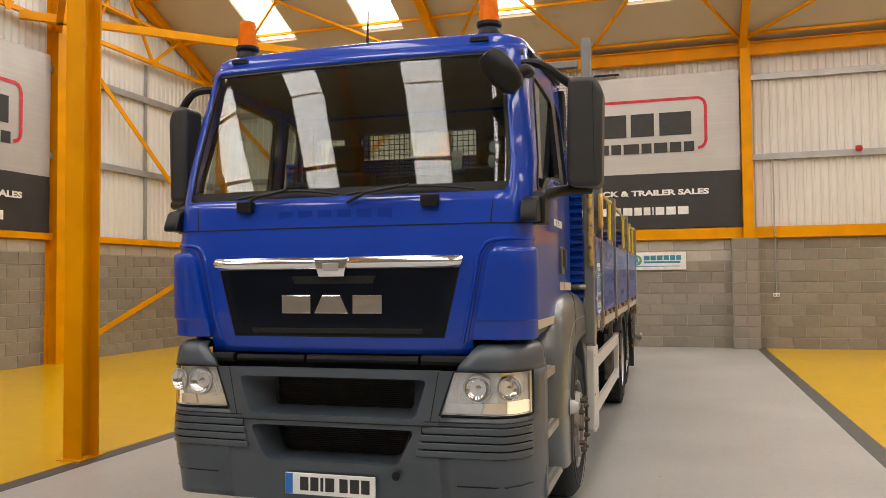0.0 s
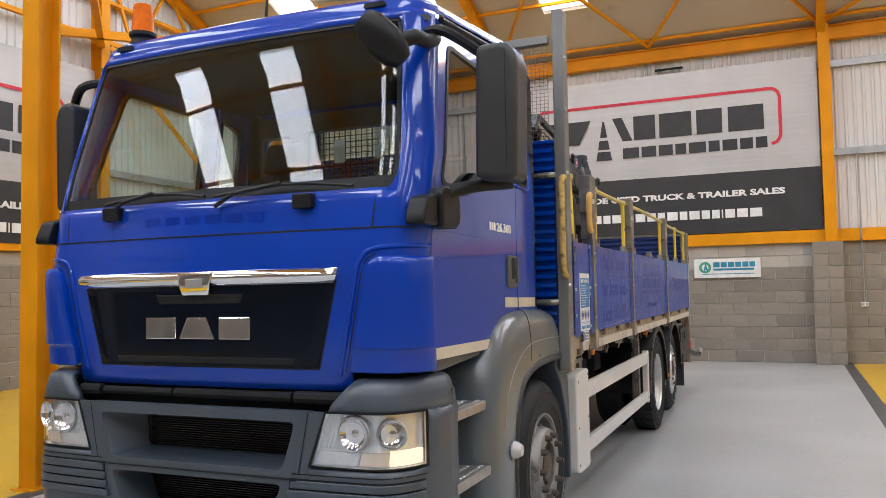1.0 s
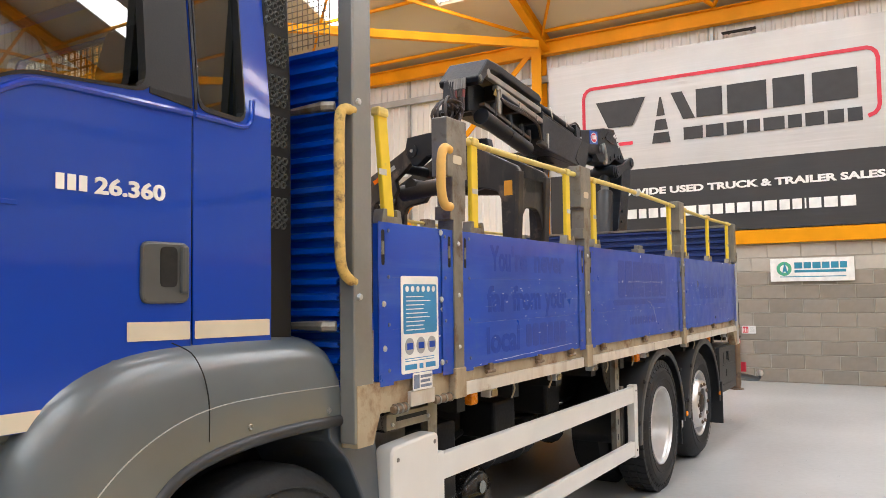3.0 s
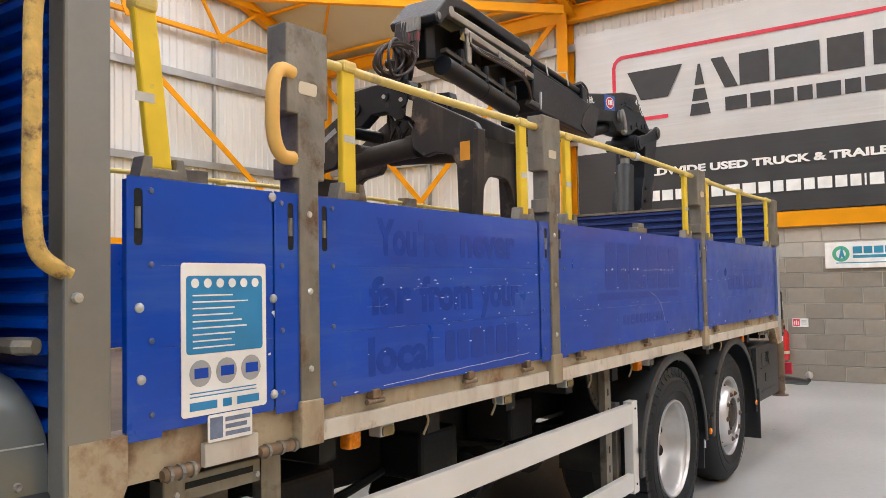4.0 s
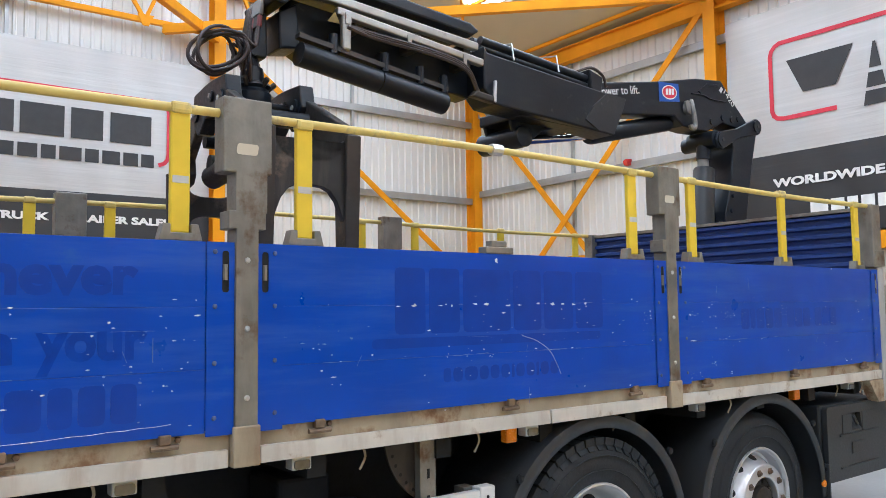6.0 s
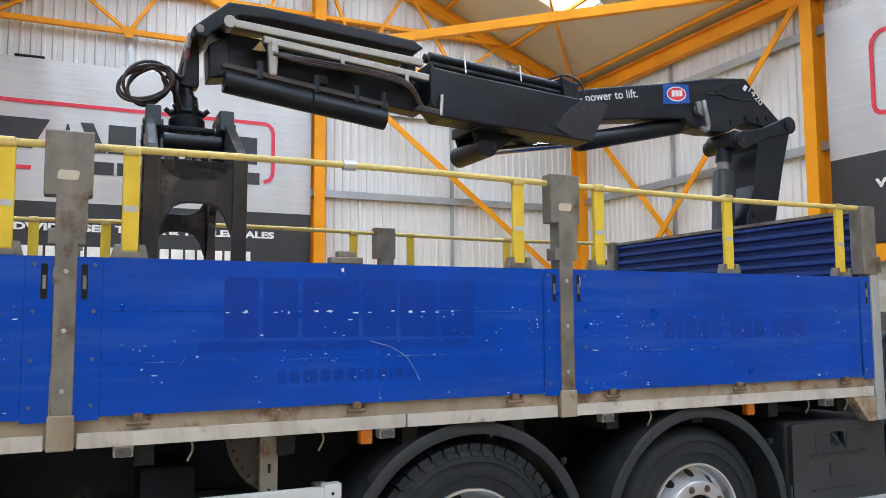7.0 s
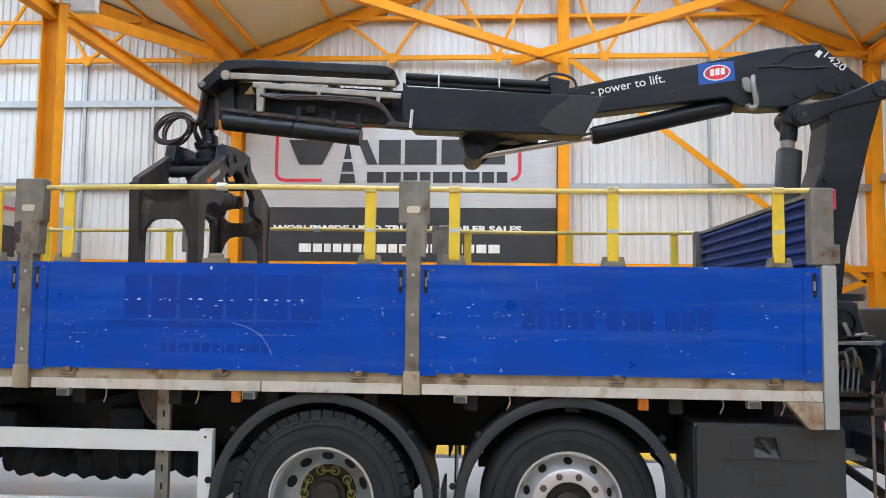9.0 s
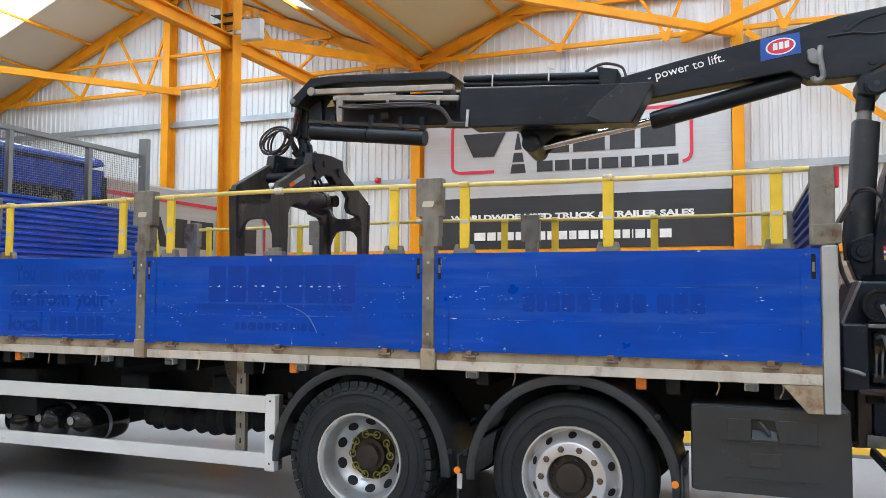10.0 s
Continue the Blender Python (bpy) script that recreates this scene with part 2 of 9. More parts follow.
def lettering(name, text, size, m, mat, parent=None, width=None, depth=0.002, bold=0.0, label=""):
    """Flat lettering from the built-in font, as a mesh, at the pose m."""
    cu = bpy.data.curves.new(name, "FONT")
    cu.body, cu.size, cu.extrude, cu.offset = text, size, depth, bold
    cu.align_x, cu.align_y, cu.resolution_u = "LEFT", "BOTTOM_BASELINE", 3
    tmp = bpy.data.objects.new(name, cu)
    me = bpy.data.meshes.new_from_object(tmp)
    bpy.data.objects.remove(tmp)
    bpy.data.curves.remove(cu)
    xs = [v.co.x for v in me.vertices]
    x0, x1 = min(xs), max(xs)
    k = (width / (x1 - x0)) if width else 1.0
    for v in me.vertices:
        v.co.x = (v.co.x - x0) * k
    me.materials.clear()
    me.materials.append(mat)
    ob = new(name, me)
    ob.parent = parent
    ob.matrix_local = m
    if label:
        ob["label"] = label
    return ob
# ---- the hall ----
def structure(name, bm, mat, label, category, **kw):
    return tagged(part(name, bm, mat, **kw), label, category, kind="structure")


floor = structure("floor", box(WEST - 0.4, EAST + 0.4, SOUTH - 0.4, NORTH + 0.4, -0.2, 0.0), FLOOR, "smooth grey epoxy-coated concrete workshop floor", "floor")
structure("floor_paint_1", box(WEST, -5.28, -2.0, NORTH, 0.0, 0.004), YELLOW_FLOOR, "glossy yellow painted floor bay along the wall", "floor paint")
structure("floor_paint_2", box(1.80, 6.6, -2.0, NORTH, 0.0, 0.004), YELLOW_FLOOR, "glossy yellow painted floor bay beside the lorry", "floor paint")
structure("floor_line_1", box(-5.28, -5.10, SOUTH, NORTH, 0.0, 0.004), LINE, "dark grey line edging the yellow floor", "floor line")
structure("floor_line_2", box(1.62, 1.80, SOUTH, NORTH, 0.0, 0.004), LINE, "dark grey line edging the yellow floor", "floor line")

BLOCK_TOP = 2.48


def cladding(name, along, fixed, a0, a1, top, inward, mat=CLAD, label="white ribbed steel wall cladding sheets"):
    """Trapezoidal ribbed sheet; top gives its height along the wall."""
    bm = bmesh.new()
    pitch, cols = 0.17, []
    n = int((a1 - a0) / pitch)
    for i in range(n + 1):
        for f, d in ((0.0, 0.0), (0.55, 0.0), (0.66, 0.028), (0.89, 0.028)):
            a = a0 + (i + f) * pitch
            if a <= a1:
                cols.append((a, fixed + inward * d))
    last = None
    for a, f in cols:
        p = [(f, a) if along == "y" else (a, f)][0]
        pair = (bm.verts.new((*p, BLOCK_TOP)), bm.verts.new((*p, top(a))))
        if last:
            bm.faces.new((last[0], pair[0], pair[1], last[1]))
        last = pair
    return structure(name, bm, mat, label, "wall cladding", solid=0.02, facing=(inward, 0, 0) if along == "y" else (0, inward, 0))


cladding("wall_cladding_west", "y", WEST, SOUTH, NORTH, lambda y: roof_z(y) + 0.1, 1)
cladding("wall_cladding_north", "x", NORTH, WEST, EAST, lambda x: EAVE + 0.3, -1)
# Unseen end wall, coloured dark to keep light off the lorry's front.
cladding("wall_cladding_south", "x", SOUTH, WEST, EAST, lambda x: EAVE + 0.3, 1, UNSEEN_WALL_DARK, "unseen dark grey ribbed wall added to dim the lorry's front")
cladding("wall_cladding_east", "y", EAST, SOUTH, NORTH, lambda y: roof_z(y) + 0.1, -1)

# Mortar core of the block walls; the blocks themselves come last in the file.
wall_north = structure("wall_north", box(WEST, EAST, NORTH - 0.02, NORTH + 0.18, 0, BLOCK_TOP), MORTAR, "dusty grey-brown concrete block lower wall", "wall")
wall_west = structure("wall_west", box(WEST - 0.18, WEST + 0.02, SOUTH, NORTH, 0, BLOCK_TOP), MORTAR, "dusty grey-brown concrete block lower wall", "wall")
wall_south = structure("wall_south", box(WEST, EAST, SOUTH - 0.18, SOUTH, 0, BLOCK_TOP), BLOCK, "plain concrete block lower wall", "wall")
wall_east = structure("wall_east", box(EAST, EAST + 0.18, SOUTH, NORTH, 0, BLOCK_TOP), BLOCK, "plain concrete block lower wall", "wall")

# Roof lining in four slopes, with openings for the rooflights.
for n_slope, (ya, yb) in enumerate(((VALLEY, RIDGE), (RIDGE, NORTH), (SOUTH, RIDGE_S), (RIDGE_S, VALLEY))):
    holes = [[(x0, y0), (x1, y0), (x1, y1), (x0, y1)] for x0, x1, y0, y1 in SKYLIGHTS if ya <= y0 and y1 <= yb]
    bm = sheet([(WEST - 0.2, ya), (EAST + 0.2, ya), (EAST + 0.2, yb), (WEST - 0.2, yb)], holes, lambda x, y: (x, y, roof_z(y) + 0.02))
    for f in bm.faces:
        if f.normal.z > 0:
            f.normal_flip()
    me_ob = structure("ceiling_%d" % (n_slope + 1), bm, ROOF_LINING, "cream insulated roof lining panels between purlins", "ceiling", solid=0.1, facing=(0, 0, -1))

# White sheets in the roof openings; their own glow stands in for daylight.
ROOFLIGHT = glow("glowing_rooflight_sheet", (0.95, 0.98, 1.0), 9.0)
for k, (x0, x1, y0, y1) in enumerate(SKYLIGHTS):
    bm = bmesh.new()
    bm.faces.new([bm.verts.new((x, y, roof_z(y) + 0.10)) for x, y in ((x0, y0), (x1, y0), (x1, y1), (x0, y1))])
    structure("window_%d" % (k + 1), bm, ROOFLIGHT, "white rooflight sheet glowing in place of daylight", "rooflight", solid=0.01)

FRAMES = (-5.45, 1.45, 8.3)
roof_frame = thing("roof_frame", label="yellow painted steel roof frame with rafters, purlins and lattice trusses", category="roof frame", kind="structure")


def slopes():
    return ((VALLEY, RIDGE), (NORTH, RIDGE), (VALLEY, RIDGE_S), (SOUTH, RIDGE_S))


for fx in (WEST + 0.15, *FRAMES, EAST - 0.15):
    for ya, yb in slopes():
        za, zb = roof_z(ya) - 0.16, roof_z(yb) - 0.16
        part("rafter", ibeam((fx, ya, za), (fx, yb, zb), 0.16, 0.26), YELLOW_STEEL, roof_frame)
for ya, yb in slopes():
    for f in (0.06, 0.3, 0.54, 0.78, 0.97):
        y = ya + (yb - ya) * f
        part("purlin", beam((WEST, y, roof_z(y) - 0.03), (EAST, y, roof_z(y) - 0.03), 0.06, 0.06), YELLOW_STEEL, roof_frame)
# Eave and valley beams.
part("eave_beam", ibeam((WEST, NORTH - 0.16, EAVE - 0.17), (EAST, NORTH - 0.16, EAVE - 0.17), 0.2, 0.3), YELLOW_STEEL, roof_frame)
part("valley_beam", ibeam((WEST, VALLEY, EAVE - 0.14), (EAST, VALLEY, EAVE - 0.14), 0.22, 0.28), YELLOW_STEEL, roof_frame)
part("valley_strut", beam((-5.35, VALLEY - 0.15, 5.42), (WEST + 0.2, VALLEY - 0.15, 6.82), 0.10, 0.16), YELLOW_STEEL, roof_frame)
part("tie_beam", ibeam((WEST, VALLEY - 0.15, 5.35), (EAST, VALLEY - 0.15, 5.35), 0.14, 0.2), YELLOW_STEEL, roof_frame)
# Bracing laid in the north slope.
BRACE = [(-12.0, 19.0), (-8.8, 16.2), (-5.5, 19.0), (-3.75, 16.2), (-2.0, 19.0), (-0.25, 16.2), (1.45, 19.0), (4.9, 16.2), (8.3, 19.0)]
for (xa, ya), (xb, yb) in zip(BRACE, BRACE[1:]):
    part("slope_brace", beam((xa, ya, roof_z(ya) - 0.12), (xb, yb, roof_z(yb) - 0.12), 0.05, 0.06), YELLOW_STEEL, roof_frame)
# Lattice along the gable: a bottom chord with a zigzag web.
for gx in (WEST + 0.22, EAST - 0.22):
    for y0, yr, y1 in ((VALLEY, RIDGE, NORTH), (SOUTH, RIDGE_S, VALLEY)):
        zc = 6.85
        part("bottom_chord", beam((gx, y0, zc), (gx, y1, zc), 0.09, 0.09), YELLOW_STEEL, roof_frame)
        part("collar", beam((gx, y0 + 2.2, zc + 0.85), (gx, y1 - 2.2, zc + 0.85), 0.07, 0.07), YELLOW_STEEL, roof_frame)
        n = 6
        for i in range(n):
            a = y0 + (y1 - y0) * (i + 0.5) / n
            for s in (-0.5, 0.5):
                b = a + s * (y1 - y0) / n * 0.9
                zb = roof_z(min(max(b, y0 + 0.05), y1 - 0.05)) - 0.25
                if zb > zc + 0.15:
                    part("web", beam((gx, a, zc), (gx, b, zb), 0.06, 0.06), YELLOW_STEEL, roof_frame)
            part("gusset", prism([(a - 0.14, zc + 0.08), (a + 0.14, zc + 0.08), (a + 0.05, zc - 0.12), (a - 0.05, zc - 0.12)], "x", gx + (0.05 if gx < 0 else -0.07), gx + (0.07 if gx < 0 else -0.05)), YELLOW_STEEL, roof_frame)
        # Wind bracing laid flat from the gable's middle column to the frames.
        for ya, ye in (((yr + 0.2, y0), (yr - 0.8, y1 - 0.6)) if y0 > 0 else ((yr, -5.4),)):
            part("wind_brace", beam((gx, ya, zc - 0.1), (FRAMES[0] if gx < 0 else FRAMES[2], ye, zc - 0.1), 0.12, 0.16), YELLOW_STEEL, roof_frame)


def column(name, x, y, z1, across, w=0.22, d=0.3, z0=0.0):
    """An upright I-section; across is the direction of its web."""
    bm = ibeam((x, y, z0), (x, y, z1), w, d, up=across)
    box(x - 0.13, x + 0.13, y - 0.17, y + 0.17, z0, z0 + 0.012, bm)
    return structure(name, bm, YELLOW_STEEL, "yellow painted steel I-section building column", "column")


for i, y in enumerate((-0.68, VALLEY, 13.05, NORTH - 0.15)):
    column("column_west_%d" % (i + 1), WEST + 0.17, y, roof_z(min(y, NORTH - 0.1)) - 0.1, (1, 0, 0))
for i, y in enumerate((-0.68, VALLEY, 12.85)):
    column("column_east_%d" % (i + 1), EAST - 0.17, y, roof_z(y) - 0.1, (1, 0, 0))
for i, x in enumerate((-5.62, 1.5, 8.3)):
    column("column_north_%d" % (i + 1), x, NORTH - 0.17, EAVE, (0, 1, 0), z0=BLOCK_TOP if x == 1.5 else 0.0)
for i, x in enumerate((-5.35, 8.3)):
    column("pillar_%d" % (i + 1), x, 6.15, EAVE, (0, 1, 0), 0.20, 0.23)

wall_rails = thing("wall_rails", label="grey galvanised sheeting rails across the wall cladding", category="wall rail", kind="structure")
for z in (4.32, 6.15):
    part("rail", box(WEST, EAST, NORTH - 0.12, NORTH - 0.03, z - 0.07, z + 0.07), GALV, wall_rails)
for z in (4.18, 5.95):
    part("rail", box(WEST + 0.03, WEST + 0.12, SOUTH, NORTH, z - 0.07, z + 0.07), GALV, wall_rails)
    part("rail", box(EAST - 0.12, EAST - 0.03, SOUTH, NORTH, z - 0.07, z + 0.07), GALV, wall_rails)
part("rail", box(WEST + 0.03, WEST + 0.12, VALLEY + 1, NORTH - 1, 7.7, 7.78), YELLOW_STEEL, wall_rails)
for x in (-9.0, -2.1, 4.6):
    part("strut", box(x - 0.03, x + 0.03, NORTH - 0.09, NORTH - 0.03, BLOCK_TOP, EAVE), GALV, wall_rails)
for y in (2.9, 4.4, 9.6, 16.0):
    part("strut", box(WEST + 0.03, WEST + 0.09, y - 0.03, y + 0.03, BLOCK_TOP, 6.8), GALV, wall_rails)
structure("wall_beam_north", box(WEST, EAST, NORTH - 0.14, NORTH - 0.02, 2.49, 2.74), YELLOW_STEEL, "yellow steel beam capping the block wall", "beam")
structure("wall_beam_east", box(EAST - 0.14, EAST - 0.02, SOUTH, NORTH, 2.49, 2.62), YELLOW_STEEL, "yellow steel beam capping the block wall", "beam")
structure("wall_beam_west", box(WEST + 0.02, WEST + 0.14, SOUTH, NORTH, 2.49, 2.62), YELLOW_STEEL, "yellow steel beam capping the block wall", "beam")

wall_bracing = thing("wall_bracing", label="yellow steel diagonal wind bracing on the wall", category="bracing", kind="structure")
for p, q in (((-12.1, NORTH - 0.2, 6.6), (-6.2, NORTH - 0.2, 0.3)), ((-12.1, NORTH - 0.24, 0.5), (-5.75, NORTH - 0.24, 6.75)),
             ((WEST + 0.3, 13.2, 6.75), (WEST + 0.3, 18.9, 2.3)), ((WEST + 0.3, 13.2, 0.2), (WEST + 0.3, 18.9, 2.3)),
             ((EAST - 0.3, -0.5, 6.7), (EAST - 0.3, 6.2, 2.4)), ((EAST - 0.3, 6.4, 6.7), (EAST - 0.3, 12.7, 2.4))):
    part("diagonal", beam(p, q, 0.02, 0.12), YELLOW_STEEL, wall_bracing)


# ---- banners ----
def banner(name, u0, u1, z0, z1, zband, ua, ub, place, label, drop=0.0):
    """A printed banner. place(u, z, d) maps along, height and standing-out into space."""
    root = thing(name, place((u0 + u1) / 2, z0, 0), label=label, category="banner", group="printed banners")
    inv = Vector(root.location)

    def flat(parent, pts, mat, pname, d0=0.0, d1=0.004):
        bm = bmesh.new()
        lo = [bm.verts.new(Vector(place(u, z, d0)) - inv) for u, z in pts]
        hi = [bm.verts.new(Vector(place(u, z, d1)) - inv) for u, z in pts]
        bm.faces.new(lo)
        bm.faces.new(hi[::-1])
        for i in range(len(pts)):
            j = (i + 1) % len(pts)
            bm.faces.new((lo[i], hi[i], hi[j], lo[j]))
        return part(pname, bm, mat, parent)

    # The sheet itself, slack and faintly rippled.
    for pname, a, b, mat in (("silver_sheet", zband, z1, BANNER_GREY), ("charcoal_sheet", z0, zband, BANNER_BLACK)):
        bm, nu, nz = bmesh.new(), 60, 12
        grid = [[bm.verts.new(Vector(place(u0 + (u1 - u0) * i / nu, a + (b - a) * j / nz, 0.006 * math.sin(i * 0.9 + j * 0.5) + 0.004 * math.sin(i * 0.31))) - inv) for j in range(nz + 1)] for i in range(nu + 1)]
        for i in range(nu):
            for j in range(nz):
                bm.faces.new((grid[i][j], grid[i + 1][j], grid[i + 1][j + 1], grid[i][j + 1]))
        part(pname, bm, mat, root, smooth=True)
    span = ub - ua
    k = span / 5.05

    def P(g, h):
        """Along the bracket's width, and metres above the colour line."""
        return (ua + span * g, zband + h * k - (drop if h > 0 else 0.0))

    def poly(pts, mat, pname):
        flat(root, [P(*p) for p in pts], mat, pname, 0.014, 0.018)

    # Red bracket round the name.
    path = [P(0.19, 0.565), P(0.035, 0.565), P(0.016, 0.585), P(0.005, 0.63), P(0.0, 0.70), P(0.0, 1.52), P(0.005, 1.61), P(0.016, 1.67), P(0.03, 1.70), P(0.97, 1.70), P(0.984, 1.67), P(0.995, 1.61), P(1.0, 1.52), P(1.0, 0.76), P(0.996, 0.68), P(0.986, 0.615), P(0.966, 0.575)]
    dirs = [(Vector(b) - Vector(a)).normalized() for a, b in zip(path, path[1:])]
    nrms = [Vector((-d.y, d.x)) for d in dirs]
    offs = [nrms[0]] + [(a + b) / (1 + a.dot(b)) for a, b in zip(nrms, nrms[1:])] + [nrms[-1]]
    left, right = [tuple(Vector(p) + o * 0.034) for p, o in zip(path, offs)], [tuple(Vector(p) - o * 0.034) for p, o in zip(path, offs)]
    bm = bmesh.new()
    g = [[bm.verts.new(Vector(place(*p, 0.016)) - inv) for p in (l, r0)] for l, r0 in zip(left, right)]
    for a, b in zip(g, g[1:]):
        bm.faces.new((a[0], a[1], b[1], b[0]))
    part("red_bracket", bm, PRINT_RED, root, solid=0.002)
    # Name blocks, upper and lower line, and the road mark cut by two pale bars.
    poly([(0.096, 0.895), (0.19, 0.895), (0.242, 1.41), (0.05, 1.41)], PRINT_DARK, "name_block")
    for h0, h1 in ((0.505, 0.70), (0.745, 0.945), (1.01, 1.36)):
        poly([(0.2626 + 0.036 * (h0 - 0.505), h0), (0.331 - 0.036 * (h0 - 0.505), h0), (0.331 - 0.036 * (h1 - 0.505), h1), (0.2626 + 0.036 * (h1 - 0.505), h1)], PRINT_DARK, "road_mark")
    poly([(0.378, 0.895), (0.42, 0.895), (0.376, 1.41), (0.335, 1.41)], PRINT_DARK, "name_block")
    for g0, g1 in ((0.425, 0.515), (0.532, 0.662), (0.682, 0.782), (0.805, 0.94)):
        poly([(g0, 0.895), (g1, 0.895), (g1, 1.41), (g0, 1.41)], PRINT_DARK, "name_block")
    u = 0.378
    for w in (0.078, 0.07, 0.066, 0.05, 0.078, 0.05, 0.066, 0.056, 0.05):
        w *= 0.866
        poly([(u, 0.515), (u + w, 0.515), (u + w, 0.74), (u, 0.74)], PRINT_DARK, "name_block")
        u += w + 0.0105
    # Strap line and address line.
    o, e1, e2 = Vector(place(*P(0, 0), 0)), Vector(place(*P(1, 0), 0)), Vector(place(*P(0, 1), 0))
    ex, ez = (e1 - o).normalized(), (e2 - o).normalized()
    rot = Matrix((ex, ez, ex.cross(ez))).transposed().to_4x4()
    at = Vector(place(*P(-0.008, -0.49), 0.016)) - inv
    lettering("strap_line", "WORLDWIDE USED TRUCK & TRAILER SALES", 0.165 * k, Matrix.Translation(at) @ rot, PRINT_WHITE, root, span * 1.016, 0.002, 0.0075)
    u = 0.10
    for w in (0.055, 0.042, 0.033, 0.040, 0.035, 0.041, 0.050, 0.045, 0.040, 0.035, 0.047, 0.035, 0.045, 0.037, 0.034, 0.010, 0.042, 0.045, 0.050):
        poly([(u + 0.002, -0.93), (u + w - 0.003, -0.93), (u + w - 0.003, -0.755), (u + 0.002, -0.755)], PRINT_WHITE, "address_bar")
        u += w + 0.0035
    return root


banner("wall_banner", -5.42, 1.36, 2.76, 6.34, 4.045, -4.648, 0.632, lambda u, z, d: (u, NORTH - 0.16 - d, z), "large silver and charcoal printed vinyl banner on the north cladding", 0.06)
banner("wall_banner", 6.45, 12.92, 2.62, 6.2, 3.738, 7.13, 12.176, lambda u, z, d: (WEST + 0.15 + d, u, z), "large silver and charcoal printed vinyl banner on the gable cladding")
# ---- lorry: materials ----
BLUE = material("blue_cab_paint", (0.0008, 0.044, 0.405), 0.40, spec=0.15, coat=0.9, var=0.05, scale=1.2, rough_var=0.06, coat_rough=0.06)
BOARD_BLUE = material("blue_dropside_paint", (0.0006, 0.054, 0.43), 0.34, spec=0.28, coat=0.5, var=0.14, scale=2.5, bump=0.02, bump_scale=9, stain=(0.012, 0.085, 0.42), stain_scale=5.0, stain_amount=0.30, coat_rough=0.10, streak=(0.055, 0.135, 0.45), streak_scale=(6.0, 1.1, 11.0), streak_amount=0.55)
DUSTY_BLUE = material("dusty_tailboard_blue", (0.018, 0.045, 0.20), 0.6, var=0.2, scale=3.0, stain=(0.07, 0.085, 0.16), stain_scale=6.0, stain_amount=0.4)
HINGE_RUST = material("rusty_hinge", (0.20, 0.135, 0.085), 0.6, metal=0.3, var=0.3, scale=25.0, stain=(0.34, 0.31, 0.27), stain_scale=30.0, stain_amount=0.35)
NUT_RUST = material("rusty_wheel_nut", (0.135, 0.092, 0.064), 0.5, metal=0.35, var=0.3, scale=40.0)
GALV_POST = material("dull_alloy_post", (0.44, 0.46, 0.465), 0.42, metal=0.35, var=0.1, scale=3.0, stain=(0.26, 0.22, 0.18), stain_scale=5.0, stain_amount=0.3)
TANK_BLACK = material("gloss_black_tank", (0.010, 0.010, 0.011), 0.22, coat=0.4, var=0.2, scale=5.0)
DULL_STEEL = material("dull_bare_steel", (0.24, 0.235, 0.225), 0.45, metal=0.5, var=0.2, scale=12.0)
FADED = material("ghosted_lettering", (0.0007, 0.040, 0.34), 0.42, spec=0.2, coat=0.4, var=0.25, scale=14.0, coat_rough=0.2)
CHIP = material("bare_white_chips", (0.74, 0.76, 0.80), 0.6, var=0.15, scale=30.0)
# Lighter charcoal than the bumper's plastic.
WING_PLASTIC = material("lighter_wing_plastic", (0.098, 0.118, 0.129), 0.34, coat=0.9, coat_rough=0.20, var=0.10, scale=2.5, stain=(0.115, 0.128, 0.135), stain_scale=2.5, stain_amount=0.2, rough_var=0.05)
MIRROR_GREY = material("dark_grey_mirror_plastic", (0.030, 0.030, 0.031), 0.42, var=0.12, scale=5.0, bump=0.04, bump_scale=140)
HANDLE_GREY = material("grey_door_handle", (0.075, 0.078, 0.078), 0.35, var=0.1, scale=10.0)
PLASTIC = material("charcoal_bumper_plastic", (0.058, 0.073, 0.093), 0.40, coat=0.4, coat_rough=0.3, var=0.12, scale=3.0, bump=0.10, bump_scale=180, stain=(0.082, 0.093, 0.105), stain_scale=3.0, stain_amount=0.2)
BLACK_PLASTIC = material("black_plastic", (0.010, 0.010, 0.011), 0.45, spec=0.3, var=0.15, scale=5.0, bump=0.05, bump_scale=160)
GLOSS_BLACK = material("gloss_black_grille", (0.005, 0.007, 0.013), 0.05, coat=0.0, var=0.1, rough_var=0.04, spec=0.16)
RADIATOR = material("dusty_radiator", (0.030, 0.029, 0.028), 0.7, var=0.3, scale=12.0)
# Near-black for joints, and painted in for the shade of holes, slots, recesses.
SHADE_BLACK = material("painted_shade_black", (0.006, 0.006, 0.006), 0.8)
LAMP_SILVER = material("bright_lamp_bowl", (0.86, 0.87, 0.89), 0.18, metal=0.5, var=0.08, scale=25.0)
CHROME = material("polished_chrome", (0.85, 0.85, 0.87), 0.06, metal=1.0, var=0.03, rough_var=0.03)
RUBBER = material("tyre_rubber", (0.019, 0.020, 0.022), 0.66, spec=0.36, var=0.2, scale=6.0, bump=0.15, bump_scale=70, stain=(0.05, 0.045, 0.04), stain_scale=6.0, stain_amount=0.25)
ALU = material("brushed_alloy_wheel", (0.66, 0.66, 0.67), 0.36, metal=0.75, var=0.08, scale=6.0, stain=(0.46, 0.44, 0.41), stain_scale=9.0, stain_amount=0.25)
STEEL_RIM = material("silver_steel_rim", (0.58, 0.58, 0.57), 0.38, metal=0.7, var=0.12, scale=8.0, stain=(0.22, 0.19, 0.16), stain_scale=7.0, stain_amount=0.3)
